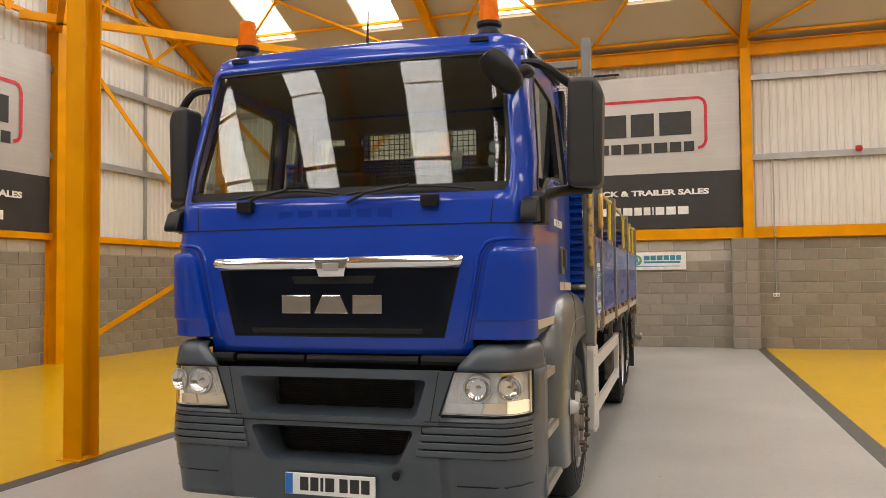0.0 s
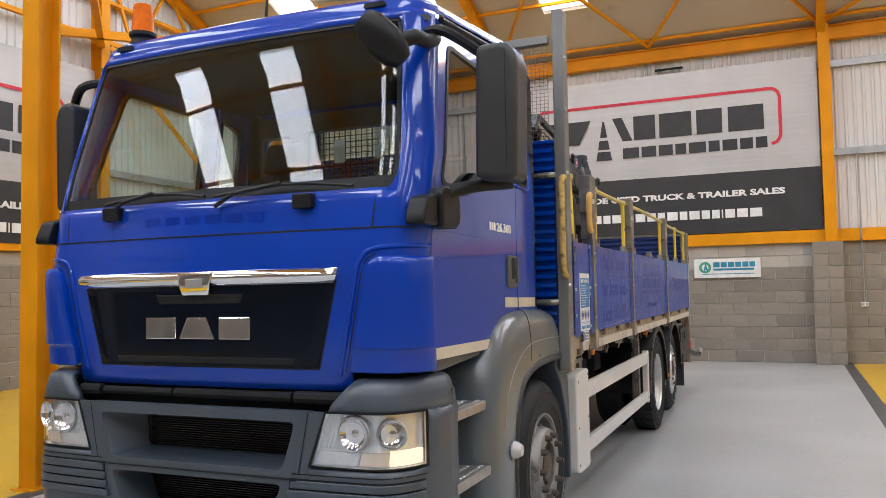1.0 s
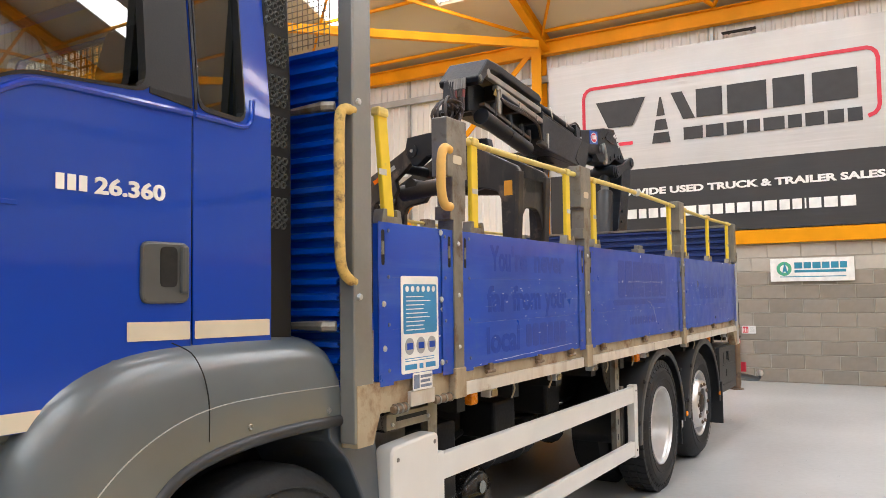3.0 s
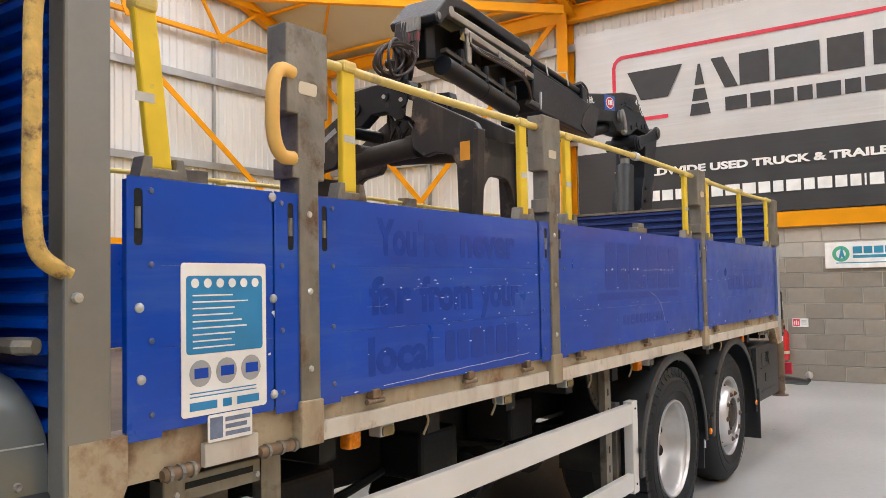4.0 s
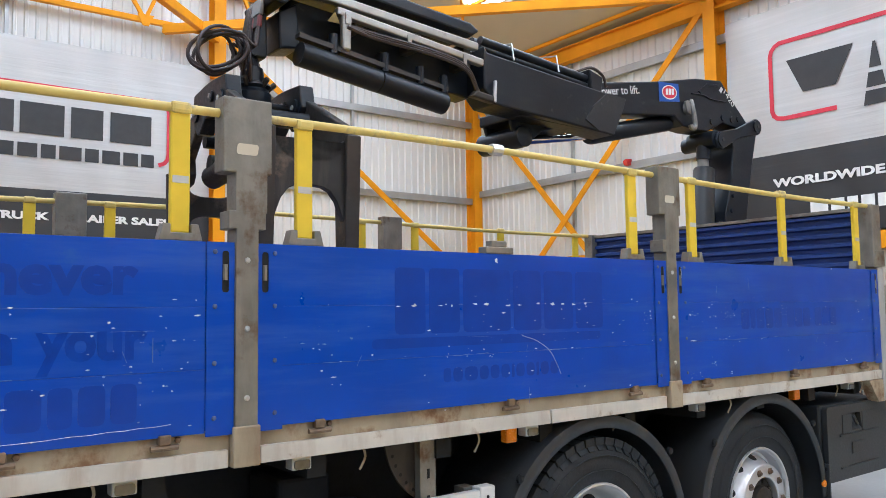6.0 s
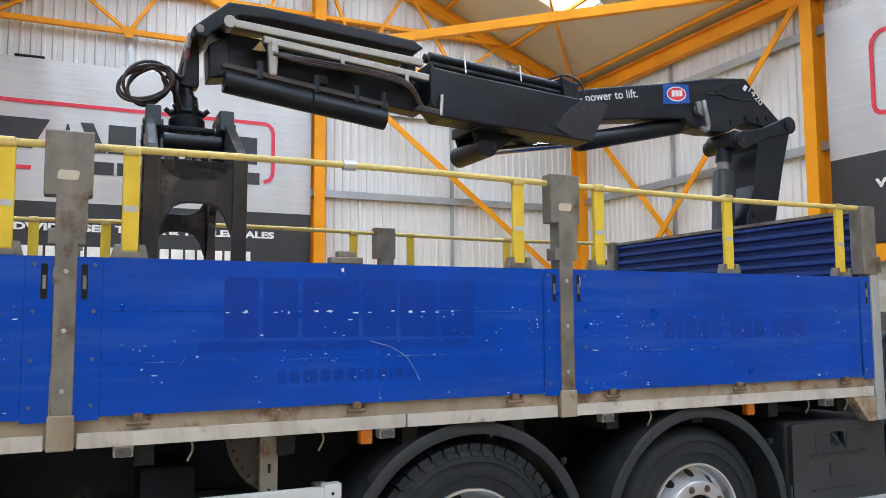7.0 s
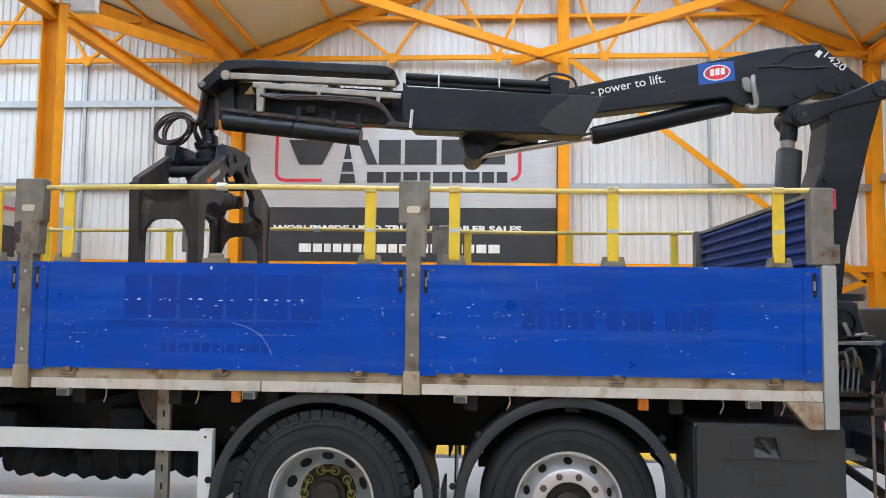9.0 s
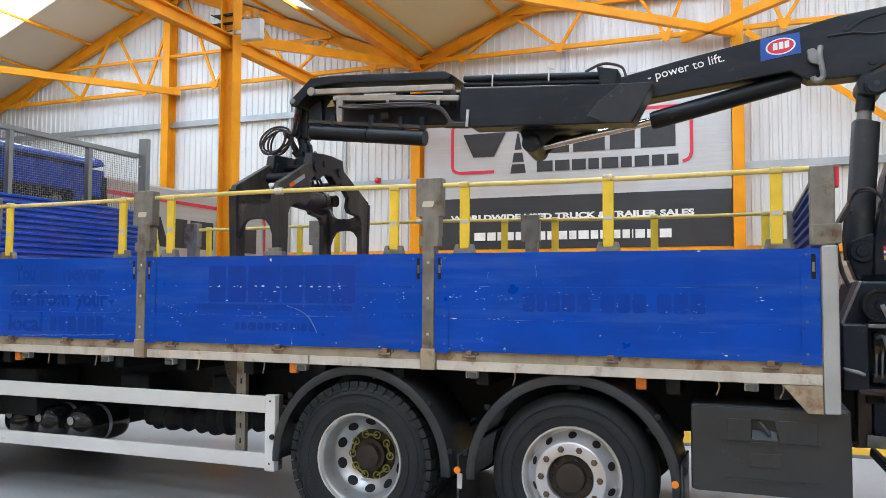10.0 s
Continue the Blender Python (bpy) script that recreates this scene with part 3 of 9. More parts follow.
TREAD_ALU = material("step_tread_alloy", (0.46, 0.44, 0.41), 0.38, metal=0.75, var=0.1, scale=20.0)
STEER_RIM = material("dirty_grey_steer_rim", (0.27, 0.265, 0.255), 0.42, metal=0.45, var=0.15, scale=8.0, stain=(0.085, 0.068, 0.052), stain_scale=6.0, stain_amount=0.55)
STEER_NUT = material("brown_wheel_nut", (0.115, 0.088, 0.066), 0.5, metal=0.3, var=0.25, scale=30.0)
RUSTY_HUB = material("oily_hub", (0.035, 0.024, 0.016), 0.55, metal=0.2, var=0.3, scale=20.0)
STAKE = material("weathered_stake_steel", (0.225, 0.212, 0.182), 0.45, metal=0.5, var=0.22, scale=9.0, stain=(0.13, 0.080, 0.045), stain_scale=6.0, stain_amount=0.6, bump=0.12, streak=(0.33, 0.32, 0.29), streak_scale=(14.0, 14.0, 2.2), streak_amount=0.6)
POST_GREY = material("grey_headboard_steel", (0.24, 0.24, 0.23), 0.45, metal=0.5, var=0.1, scale=3.0, stain=(0.20, 0.16, 0.12), stain_scale=4.0, stain_amount=0.2)
RAVE = material("dirty_cream_side_rave", (0.38, 0.315, 0.215), 0.55, var=0.18, scale=5.0, stain=(0.19, 0.105, 0.05), stain_scale=5.0, stain_amount=0.65, bump=0.10, streak=(0.16, 0.08, 0.035), streak_scale=(8.0, 5.0, 1.5), streak_amount=0.7)
RAVE_STRIP = material("worn_white_strip", (0.58, 0.54, 0.47), 0.5, var=0.12, scale=6.0, stain=(0.30, 0.22, 0.14), stain_scale=7.0, stain_amount=0.45, streak=(0.24, 0.13, 0.06), streak_scale=(9.0, 7.0, 1.5), streak_amount=0.6)
WHITE_GUARD = material("white_side_guard_paint", (0.70, 0.69, 0.66), 0.42, var=0.05, scale=3.0, stain=(0.50, 0.47, 0.42), stain_scale=4.0, stain_amount=0.25)
RAIL_YELLOW = material("yellow_handrail_paint", (0.78, 0.57, 0.035), 0.42, spec=0.3, var=0.08, scale=8.0, stain=(0.45, 0.38, 0.16), stain_scale=14.0, stain_amount=0.25)
RAIL_TUBE = material("faded_yellow_rail_tube", (0.66, 0.52, 0.15), 0.42, var=0.14, scale=8.0, stain=(0.36, 0.30, 0.17), stain_scale=8.0, stain_amount=0.5)
HANDLE_YELLOW = material("yellow_grab_handle_paint", (0.75, 0.46, 0.12), 0.5, var=0.1, scale=10.0)
HANDLE_RUST = material("flaking_yellow_handle", (0.62, 0.42, 0.12), 0.65, var=0.2, scale=25.0, stain=(0.14, 0.085, 0.05), stain_scale=16.0, stain_amount=0.65, bump=0.3)
CHASSIS = material("black_chassis_paint", (0.014, 0.014, 0.015), 0.6, spec=0.25, var=0.25, scale=4.0, stain=(0.045, 0.036, 0.028), stain_scale=5.0, stain_amount=0.4)
GUARD_BLACK = material("black_mudguard_plastic", (0.030, 0.032, 0.035), 0.42, var=0.12, scale=4.0, stain=(0.08, 0.08, 0.078), stain_scale=5.0, stain_amount=0.3)
ORANGE = material("orange_lens", (0.82, 0.17, 0.001), 0.30, spec=0.12, coat=0.03, var=0.1, scale=20.0)
AMBER = material("amber_lens", (0.86, 0.25, 0.004), 0.25, coat=0.25, var=0.1, scale=20.0)
CLEAR_LENS = material("clear_lamp_lens", (0.55, 0.55, 0.55), 0.15, coat=0.8, var=0.1)
CRANE = material("black_crane_paint", (0.009, 0.012, 0.018), 0.36, coat=0.0, spec=0.33, var=0.3, scale=3.0, bump=0.05, bump_scale=50, stain=(0.055, 0.050, 0.046), stain_scale=9.0, stain_amount=0.28, streak=(0.050, 0.047, 0.046), streak_scale=(7.0, 2.0, 9.0), streak_amount=0.35)
CRANE_WORN = material("worn_grab_steel", (0.05, 0.042, 0.036), 0.5, metal=0.4, var=0.25, scale=6.0, stain=(0.13, 0.09, 0.065), stain_scale=5.0, stain_amount=0.4)
CRANE_BAR = material("bare_slide_bar", (0.36, 0.345, 0.315), 0.36, metal=0.65, var=0.12, scale=6.0, stain=(0.16, 0.12, 0.09), stain_scale=6.0, stain_amount=0.35)
GRAB_STEEL = material("scraped_grab_steel", (0.030, 0.027, 0.025), 0.42, metal=0.2, var=0.25, scale=6.0, stain=(0.17, 0.125, 0.09), stain_scale=4.0, stain_amount=0.55, streak=(0.15, 0.115, 0.085), streak_scale=(9.0, 9.0, 1.6), streak_amount=0.55, bump=0.06)
HOSE = material("hydraulic_hose", (0.034, 0.022, 0.021), 0.45, var=0.35, scale=10.0)
SEAT = material("dark_cab_trim", (0.035, 0.035, 0.036), 0.8, var=0.1)
CAB_LINING = material("grey_cab_lining", (0.09, 0.092, 0.09), 0.85, var=0.1)
STICKER = material("faded_sticker", (0.34, 0.36, 0.37), 0.6, var=0.2, scale=60.0)
WINDOW_NOTICE = material("dull_window_notice", (0.13, 0.14, 0.14), 0.7, var=0.2, scale=60.0)
LAMP_DARK = material("smoked_lamp_lens", (0.10, 0.10, 0.105), 0.15, coat=0.8, var=0.2, scale=30.0)
CREAM = material("cream_reflective_strip", (0.62, 0.56, 0.44), 0.45, var=0.06)
WINDSCREEN = glass("windscreen_glass", (0.80, 0.89, 0.85), 0.06)
SIDE_GLASS = glass("side_window_glass", (0.66, 0.74, 0.70), 0.20)
REAR_GLASS = glass("rear_window_glass", (0.88, 0.92, 0.88), 0.06)
LENS_GLASS = glass("headlamp_glass", (0.96, 0.97, 0.98), 0.06)

lorry = thing("lorry", (-1.8945, 4.2, 0), 0.4, label="blue three-axle dropside lorry with grey bumper parked in the hall", category="lorry")


def half(z):
    """Half width of the cab at a height."""
    return 1.13 - max(0.0, z - 2.31) * 0.10


def front(z):
    """How far back the cab's nose lies at a height."""
    for (za, ya), (zb, yb) in zip(NOSE, NOSE[1:]):
        if z <= zb:
            return ya + (yb - ya) * (z - za) / (zb - za)
    return NOSE[-1][1]


NOSE = [(1.15, 0.05), (1.30, 0.02), (1.75, 0.0), (2.08, 0.045), (2.94, 0.27), (3.04, 0.32)]
CORNER_X, CORNER_Y = 0.20, 0.19


def nose_point(s, z, out=0.0, w=None, f=None, cx=CORNER_X, cy=CORNER_Y):
    """A point on the nose. s runs to 1 across the flat front, from 1 to 2 round the corner; negative on the far side."""
    w, f = (half(z) if w is None else w) + out, (front(z) if f is None else f) - out
    sign, s = (1 if s >= 0 else -1), abs(s)
    flat = w - cx
    if s <= 1:
        return Vector((sign * flat * s, f + 0.03 * s * s, z))
    a = radians(90 * (s - 1))
    return Vector((sign * (flat + cx * math.sin(a)), f + 0.03 + cy * (1 - math.cos(a)), z))


def nose_sheet(ss, zs, keep=None, out=0.0, **kw):
    bm = bmesh.new()
    g = [[bm.verts.new(nose_point(s, z, out, **kw)) for s in ss] for z in zs]
    for i in range(len(zs) - 1):
        for j in range(len(ss) - 1):
            if keep is None or keep((ss[j] + ss[j + 1]) / 2, (zs[i] + zs[i + 1]) / 2):
                bm.faces.new((g[i][j], g[i][j + 1], g[i + 1][j + 1], g[i + 1][j]))
    return bm


def steps(a, b, n):
    return [a + (b - a) * i / n for i in range(n + 1)]


SS = steps(-2, -1, 8)[:-1] + steps(-1, 1, 16)[:-1] + steps(1, 2, 8)
WS = 1.30
SS_W = sorted(set(SS + [-WS, WS]))

# The cab's shell: nose, pillars and roof in one skin.
cab = part("cab", nose_sheet(SS_W, [1.20, 1.24, 1.3, 1.45, 1.6, 1.75, 1.9, 2.0, 2.06, 2.11, 2.3, 2.5, 2.7, 2.965, 2.99, 3.02],
                             lambda s, z: not (abs(s) < WS and 2.11 < z < 2.96) and not (abs(s) > 0.88 and z < 1.28)),
           BLUE, lorry, "glossy royal blue lorry cab with rounded corners", smooth=True, solid=0.03, facing=(0, -1, 0))

# Roof skin: shrinking rings over the nose line, closed at the back.
bm = bmesh.new()
rings = []
for z, ins in ((3.02, 0.0), (3.06, 0.012), (3.09, 0.04), (3.112, 0.10), (3.125, 0.22), (3.13, 0.45)):
    w, f, b = half(3.02) - ins, front(3.02) + ins, 1.95 - ins * 0.6
    ring = [nose_point(s, z, w=w, f=f) for s in SS]
    ring += [Vector((w, y, z)) for y in steps(f + 0.5, b, 5)] + [Vector((x, b + 0.01, z - 0.02)) for x in steps(w - 0.04, -w + 0.04, 6)] + [Vector((-w, y, z)) for y in steps(b, f + 0.5, 5)]
    rings.append([bm.verts.new(p + Vector((0, 0, 0.10 * max(0.0, p.y - 0.5)))) for p in ring])
for a, b in zip(rings, rings[1:]):
    for k in range(len(a)):
        bm.faces.new((a[k], a[(k + 1) % len(a)], b[(k + 1) % len(a)], b[k]))
bm.faces.new(rings[-1])
part("roof", bm, BLUE, lorry, smooth=True)

# Windscreen with its black rubber surround.
part("windscreen", nose_sheet([s for s in SS_W if abs(s) <= WS], steps(2.10, 2.965, 8), out=-0.012), WINDSCREEN, lorry, "large dark-tinted windscreen reflecting the rooflights", smooth=True)
edge = [s for s in SS_W if abs(s) <= WS]
for pname, ss, zs in (("windscreen_seal", edge, [2.095, 2.165]), ("windscreen_seal", edge, [2.945, 2.968]), ("windscreen_seal", [WS - 0.06, WS], steps(2.1, 2.965, 6)), ("windscreen_seal", [-WS, -WS + 0.06], steps(2.1, 2.965, 6))):
    part(pname, nose_sheet(ss, zs, out=-0.008), BLACK_PLASTIC, lorry, solid=0.008, facing=(0, -1, 0))

for sg in (-1, 1):
    for zc, zd, ds in ((2.098, 0.13, 0.20), (2.967, -0.06, 0.10)):
        bm = bmesh.new()
        c = bm.verts.new(nose_point(sg * (WS + 0.005), zc, 0.0015))
        arc = [bm.verts.new(nose_point(sg * (WS - ds + ds * math.sin(a)), zc + zd * (1 - math.cos(a)), 0.0015)) for a in steps(0, math.pi / 2, 8)]
        for a, b in zip(arc, arc[1:]):
            bm.faces.new((c, a, b))
        part("windscreen_corner", bm, BLUE, lorry, smooth=True, facing=(0, -1, 0))

# Seams of the front panel.
for z in (1.925,):
    part("panel_seam", nose_sheet([s for s in SS if abs(s) <= 1.7], [z, z + 0.008], out=0.0015), SHADE_BLACK, lorry)
for sg in (-1, 1):
    bm = bmesh.new()
    g = [[bm.verts.new(nose_point(sg * (s0 + ds), z, 0.0015)) for ds in (0.0, 0.008)] for s0, z in ((0.985, 1.93), (0.99, 2.0), (1.0, 2.085))]
    for a, b in zip(g, g[1:]):
        bm.faces.new((a[0], a[1], b[1], b[0]))
    part("panel_seam", bm, SHADE_BLACK, lorry)
    # Air deflector shell standing proud on the corner.
    bm = bmesh.new()
    g = []
    for z, k, lo in ((1.285, 0.02, 0.014), (1.29, 0.008, 0.020), (1.375, 0.0, 0.020), (1.388, 0.0, 0.021), (1.396, 0.0, 0.028), (1.5, 0.0, 0.027), (1.6, 0.0, 0.027), (1.70, 0.0, 0.027), (1.765, 0.006, 0.026), (1.785, 0.022, 0.024), (1.796, 0.06, 0.018), (1.80, 0.10, 0.008)):
        a = 0.855 + 0.11 * (z - 1.285) / 0.5 + k
        g.append([bm.verts.new(nose_point(sg * s, z, lo)) for s in steps(a, 2.0, 16)])
    for a, b in zip(g, g[1:]):
        for j in range(16):
            bm.faces.new((a[j], a[j + 1], b[j + 1], b[j]))
    part("corner_deflector", bm, BLUE, lorry, "blue corner air deflector shell", smooth=True, solid=0.03, bevel=0.006, facing=(0, -1, 0))
    # Rolled edge of the front panel beside it, turning along over the top.
    edge = smooth_path([nose_point(sg * s, z, -0.002) for s, z in ((0.815, 1.27), (0.85, 1.42), (0.895, 1.62), (0.925, 1.755), (0.965, 1.815), (1.06, 1.835), (1.3, 1.842), (1.62, 1.844), (1.97, 1.845))], 5)
    part("panel_edge", tube(edge, 0.012, seg=8), BLUE, lorry, smooth=True)
    # Dark line paints the shade of the channel beside the edge.
    groove = smooth_path([nose_point(sg * s, z, 0.0) for s, z in ((0.846, 1.285), (0.88, 1.44), (0.922, 1.64), (0.955, 1.765), (0.992, 1.803), (1.06, 1.815))], 5)
    part("panel_groove", tube(groove, 0.003, seg=5), SHADE_BLACK, lorry)


def nose_patch(name, poly, out, mat, parent, thick, label="", n=18, m=6, bevel=0.004, bulge=0.0):
    """A panel laid on the nose; poly is bottom half width, top half width, bottom and top height."""
    wb, wt, zb, zt = poly
    bm = bmesh.new()
    g = []
    for i in range(m + 1):
        z = zb + (zt - zb) * i / m
        w = wb + (wt - wb) * i / m
        row = []
        for j in range(n + 1):
            x = -w + 2 * w * j / n
            p = nose_point(x / (half(z) - CORNER_X), z, out + bulge * math.sin(math.pi * i / m))
            row.append(bm.verts.new(p))
        g.append(row)
    for i in range(m):
        for j in range(n):
            bm.faces.new((g[i][j], g[i][j + 1], g[i + 1][j + 1], g[i + 1][j]))
    return part(name, bm, mat, parent, label, smooth=True, solid=thick, bevel=bevel, facing=(0, -1, 0))


nose_patch("grille_gap", (0.655, 0.755, 1.293, 1.70), 0.002, SHADE_BLACK, lorry, 0.01)
grille = nose_patch("grille", (0.645, 0.745, 1.305, 1.70), 0.006, GLOSS_BLACK, lorry, 0.02, "gloss black front grille panel")
nose_patch("chrome_strip", (0.735, 0.755, 1.685, 1.755), 0.012, CHROME, grille, 0.025, "polished chrome strip", m=10, bulge=0.022)
nose_patch("badge_plate", (0.075, 0.105, 1.64, 1.752), 0.032, CHROME, grille, 0.02, "chrome badge plate", bulge=0.008)
nose_patch("badge", (0.045, 0.05, 1.675, 1.72), 0.041, STEEL_RIM, grille, 0.004)
nose_patch("grille_slot", (0.24, 0.26, 1.60, 1.645), 0.010, SHADE_BLACK, grille, 0.006)
nose_patch("air_slot", (0.52, 0.53, 1.315, 1.345), 0.010, SHADE_BLACK, grille, 0.006)
# Three chrome blocks stand where the maker's name is.
for k, (x0, x1) in enumerate(((-0.325, -0.140), (-0.118, 0.095), (0.120, 0.300))):
    y = nose_point(0.2, 1.48).y - 0.018
    sh = 0.05 if k == 1 else 0.0
    bm = prism([(x0, 1.43), (x1, 1.43), (x1 - sh, 1.535), (x0 + sh, 1.535)], "y", y, y + 0.016)
    part("maker_block", bm, CHROME, grille, "polished chrome block", bevel=0.004)
for x in (-0.585, 0.575):
    part("panel_hook", box(x - 0.05, x + 0.05, front(2.08) - 0.035, front(2.08) + 0.02, 2.03, 2.10), BLACK_PLASTIC, lorry, bevel=0.008)
GHOST_BLUE = material("ghosted_cab_paint", (0.001, 0.034, 0.34), 0.40, spec=0.15, coat=0.8, var=0.1, scale=14.0)
# Ghost of removed lettering on the front panel.
for k, x in enumerate(steps(-0.36, 0.26, 5)):
    part("ghost_block", prism([(x, 1.965), (x + 0.09, 1.965), (x + 0.09, 2.03), (x, 2.03)], "y", nose_point(x, 1.995).y - 0.0010, nose_point(x, 1.995).y - 0.0004), GHOST_BLUE, lorry)

# Wipers.
for xa, xb in ((-0.62, 0.02), (0.08, 0.82)):
    pts = [nose_point(x / 0.95, 2.115 + 0.035 * math.sin((x - xa) / (xb - xa) * 3.0), 0.035) for x in steps(xa, xb, 8)]
    wiper = part("wiper", tube(pts, 0.009, seg=6), BLACK_PLASTIC, lorry)
    a = nose_point(xa / 0.95, 2.07, 0.02)
    part("wiper_arm", tube([a, a + Vector((0.12, -0.02, 0.05)), pts[4] + Vector((0, -0.012, 0.006))], 0.011, seg=6), BLACK_PLASTIC, wiper)


# ---- cab sides ----
def side(sg, y, z, out=0.0):
    return Vector((sg * (half(z) + out), y, z))


def side_sheet(sg, outer, holes, out=0.0):
    """A skin panel on the cab's side, creased along the waist where the side starts to lean in."""
    bm = sheet(outer, holes, lambda y, z: (0.0, y, z))
    bmesh.ops.bisect_plane(bm, geom=bm.verts[:] + bm.edges[:] + bm.faces[:], plane_co=(0, 0, 2.31), plane_no=(0, 0, 1))
    for v in bm.verts:
        v.co.x = sg * (half(v.co.z) + out)
    return bm


DOOR_WIN = rounded([(0.35, 2.145), (0.68, 2.152), (0.90, 2.270), (1.31, 2.30), (1.32, 2.86), (0.60, 2.88)], 0.06)
QUARTER_WIN = rounded([(1.50, 2.285), (1.708, 2.275), (1.715, 2.82), (1.505, 2.89)], 0.045)


def pane_sheet(sg, outer):
    """A window pane, set a little deeper at the foot than the leaning skin round it."""
    bm = sheet(outer, [], lambda y, z: (0.0, y, z))
    for v in bm.verts:
        v.co.x = sg * (half(2.85) - 0.006 + 0.01 * (2.85 - v.co.z))
    return bm



for sg in (1, -1):
    ys = lambda z: front(z) + 0.03 + CORNER_Y
    door = part("door", side_sheet(sg, [(0.225, 1.325), (0.98, 1.325), (1.08, 1.43), (1.19, 1.49), (1.475, 1.50), (1.475, 3.05), (ys(2.94) + 0.02, 2.985), (ys(2.5), 2.5), (ys(2.08), 2.08), (0.225, 1.8)], [DOOR_WIN]),
                BLUE, lorry, "glossy blue cab door with dipped window line", solid=0.006, facing=(sg, 0, 0))
    part("rear_quarter", side_sheet(sg, [(1.484, 1.50), (1.84, 1.50), (1.84, 3.04), (1.80, 3.09), (1.484, 3.05)], [QUARTER_WIN]), BLUE, lorry, solid=0.006, facing=(sg, 0, 0))
    part("side_window", pane_sheet(sg, DOOR_WIN), SIDE_GLASS, door)
    part("quarter_window", pane_sheet(sg, QUARTER_WIN), SIDE_GLASS, lorry)
    for win, owner in ((DOOR_WIN, door), (QUARTER_WIN, lorry)):
        c = Vector((sum(p[0] for p in win) / len(win), sum(p[1] for p in win) / len(win)))
        grow = [tuple(c + (Vector(p) - c) * 1.025) for p in win]
        shrink = [tuple(c + (Vector(p) - c) * 0.97) for p in win]
        part("window_seal", side_sheet(sg, grow, [shrink], 0.005), BLACK_PLASTIC, owner, solid=0.035, facing=(sg, 0, 0))
    part("pillar_trim", side_sheet(sg, [(1.31, 2.295), (1.474, 2.278), (1.474, 2.872), (1.31, 2.872)], [], 0.004), BLACK_PLASTIC, door, solid=0.006, facing=(sg, 0, 0))
    part("pillar_trim", side_sheet(sg, [(1.485, 2.278), (1.496, 2.277), (1.496, 2.868), (1.485, 2.872)], [], 0.004), BLACK_PLASTIC, lorry, solid=0.006, facing=(sg, 0, 0))
    # Rolled lip under the window line, on the door and behind it.
    part("waist_lip", tube(smooth_path([side(sg, y, z, 0.002) for y, z in ((0.40, 2.118), (0.52, 2.116), (0.61, 2.121), (0.70, 2.134), (0.78, 2.163), (0.845, 2.205), (0.915, 2.241), (0.97, 2.253), (1.10, 2.257), (1.26, 2.258), (1.47, 2.260))], 4), 0.011, seg=8), BLUE, door, smooth=True)
    part("waist_lip", tube(smooth_path([side(sg, y, z, 0.002) for y, z in ((1.485, 2.260), (1.60, 2.258), (1.69, 2.256), (1.735, 2.28), (1.75, 2.36))], 4), 0.010, seg=8), BLUE, lorry, smooth=True)
    part("cream_strip", side_sheet(sg, [(0.23, 1.327), (0.945, 1.327), (0.975, 1.378), (0.23, 1.382)], [], 0.003), CREAM, door)
    part("cream_strip", side_sheet(sg, [(1.235, 1.54), (1.47, 1.535), (1.47, 1.592), (1.235, 1.597)], [], 0.003), CREAM, door)
    part("cream_strip", side_sheet(sg, [(1.489, 1.535), (1.83, 1.53), (1.83, 1.587), (1.489, 1.592)], [], 0.003), CREAM, lorry)
    # Pressed line along the door.
    part("door_crease", beam(side(sg, 0.24, 1.93, 0.0), side(sg, 0.90, 1.92, 0.0), 0.006, 0.014), BLUE, door, bevel=0.002)
    handle = part("handle", prism(rounded([(1.28, 1.65), (1.462, 1.65), (1.462, 1.84), (1.28, 1.84)], 0.03), "x", sg * 1.122, sg * 1.142), HANDLE_GREY, door, "grey plastic door handle housing", bevel=0.008)
    part("handle_grip", box(sg * 1.143 - 0.012, sg * 1.143 + 0.012, 1.42, 1.45, 1.68, 1.83), HANDLE_GREY, door, bevel=0.008)
    # Black block proud of the housing paints the shade of its recess.
    part("handle_recess", prism(rounded([(1.345, 1.70), (1.41, 1.70), (1.41, 1.825), (1.345, 1.825)], 0.02), "x", sg * 1.134, sg * 1.1435), SHADE_BLACK, door)
    # Black louvred strip behind the quarter panel.
    strip = part("vent_strip", prism([(1.84, 1.50), (1.985, 1.50), (1.985, 2.45), (1.955, 3.03), (1.84, 3.06)], "x", sg * 1.00, sg * 1.10), BLACK_PLASTIC, lorry, bevel=0.01)
    bm = bmesh.new()
    for i in range(7):
        for j in range(4):
            for k in range(3):
                y, z = 1.868 + k * 0.034 - 0.012 * (i > 4) + 0.009 * (j % 2), 1.93 + i * 0.152 + j * 0.030
                lathe([(sg * 1.100, 0.0165), (sg * 1.107, 0.0135), (sg * 1.107, 0.0105), (sg * 1.0985, 0.0085)], (0, y, z), "x", 6, bm)
    part("louvre", bm, HANDLE_GREY, strip, kind="stuff")
    # Rear corner moulding over the roof edge and gutter rail.
    part("gutter_rail", tube([side(sg, y, 2.985 + 0.09 * (y - 0.5), 0.012) for y in steps(0.52, 1.80, 6)], 0.016, seg=8), BLACK_PLASTIC, lorry, smooth=True)
    # Mirror foot and arms.
    part("mirror_foot", prism(rounded([(0.055, 1.935), (0.06, 1.975), (0.10, 2.055), (0.205, 2.085), (0.21, 1.935)], 0.02), "x", sg * 1.08, sg * 1.175), BLACK_PLASTIC, lorry, bevel=0.016, segs=4, smooth=True)
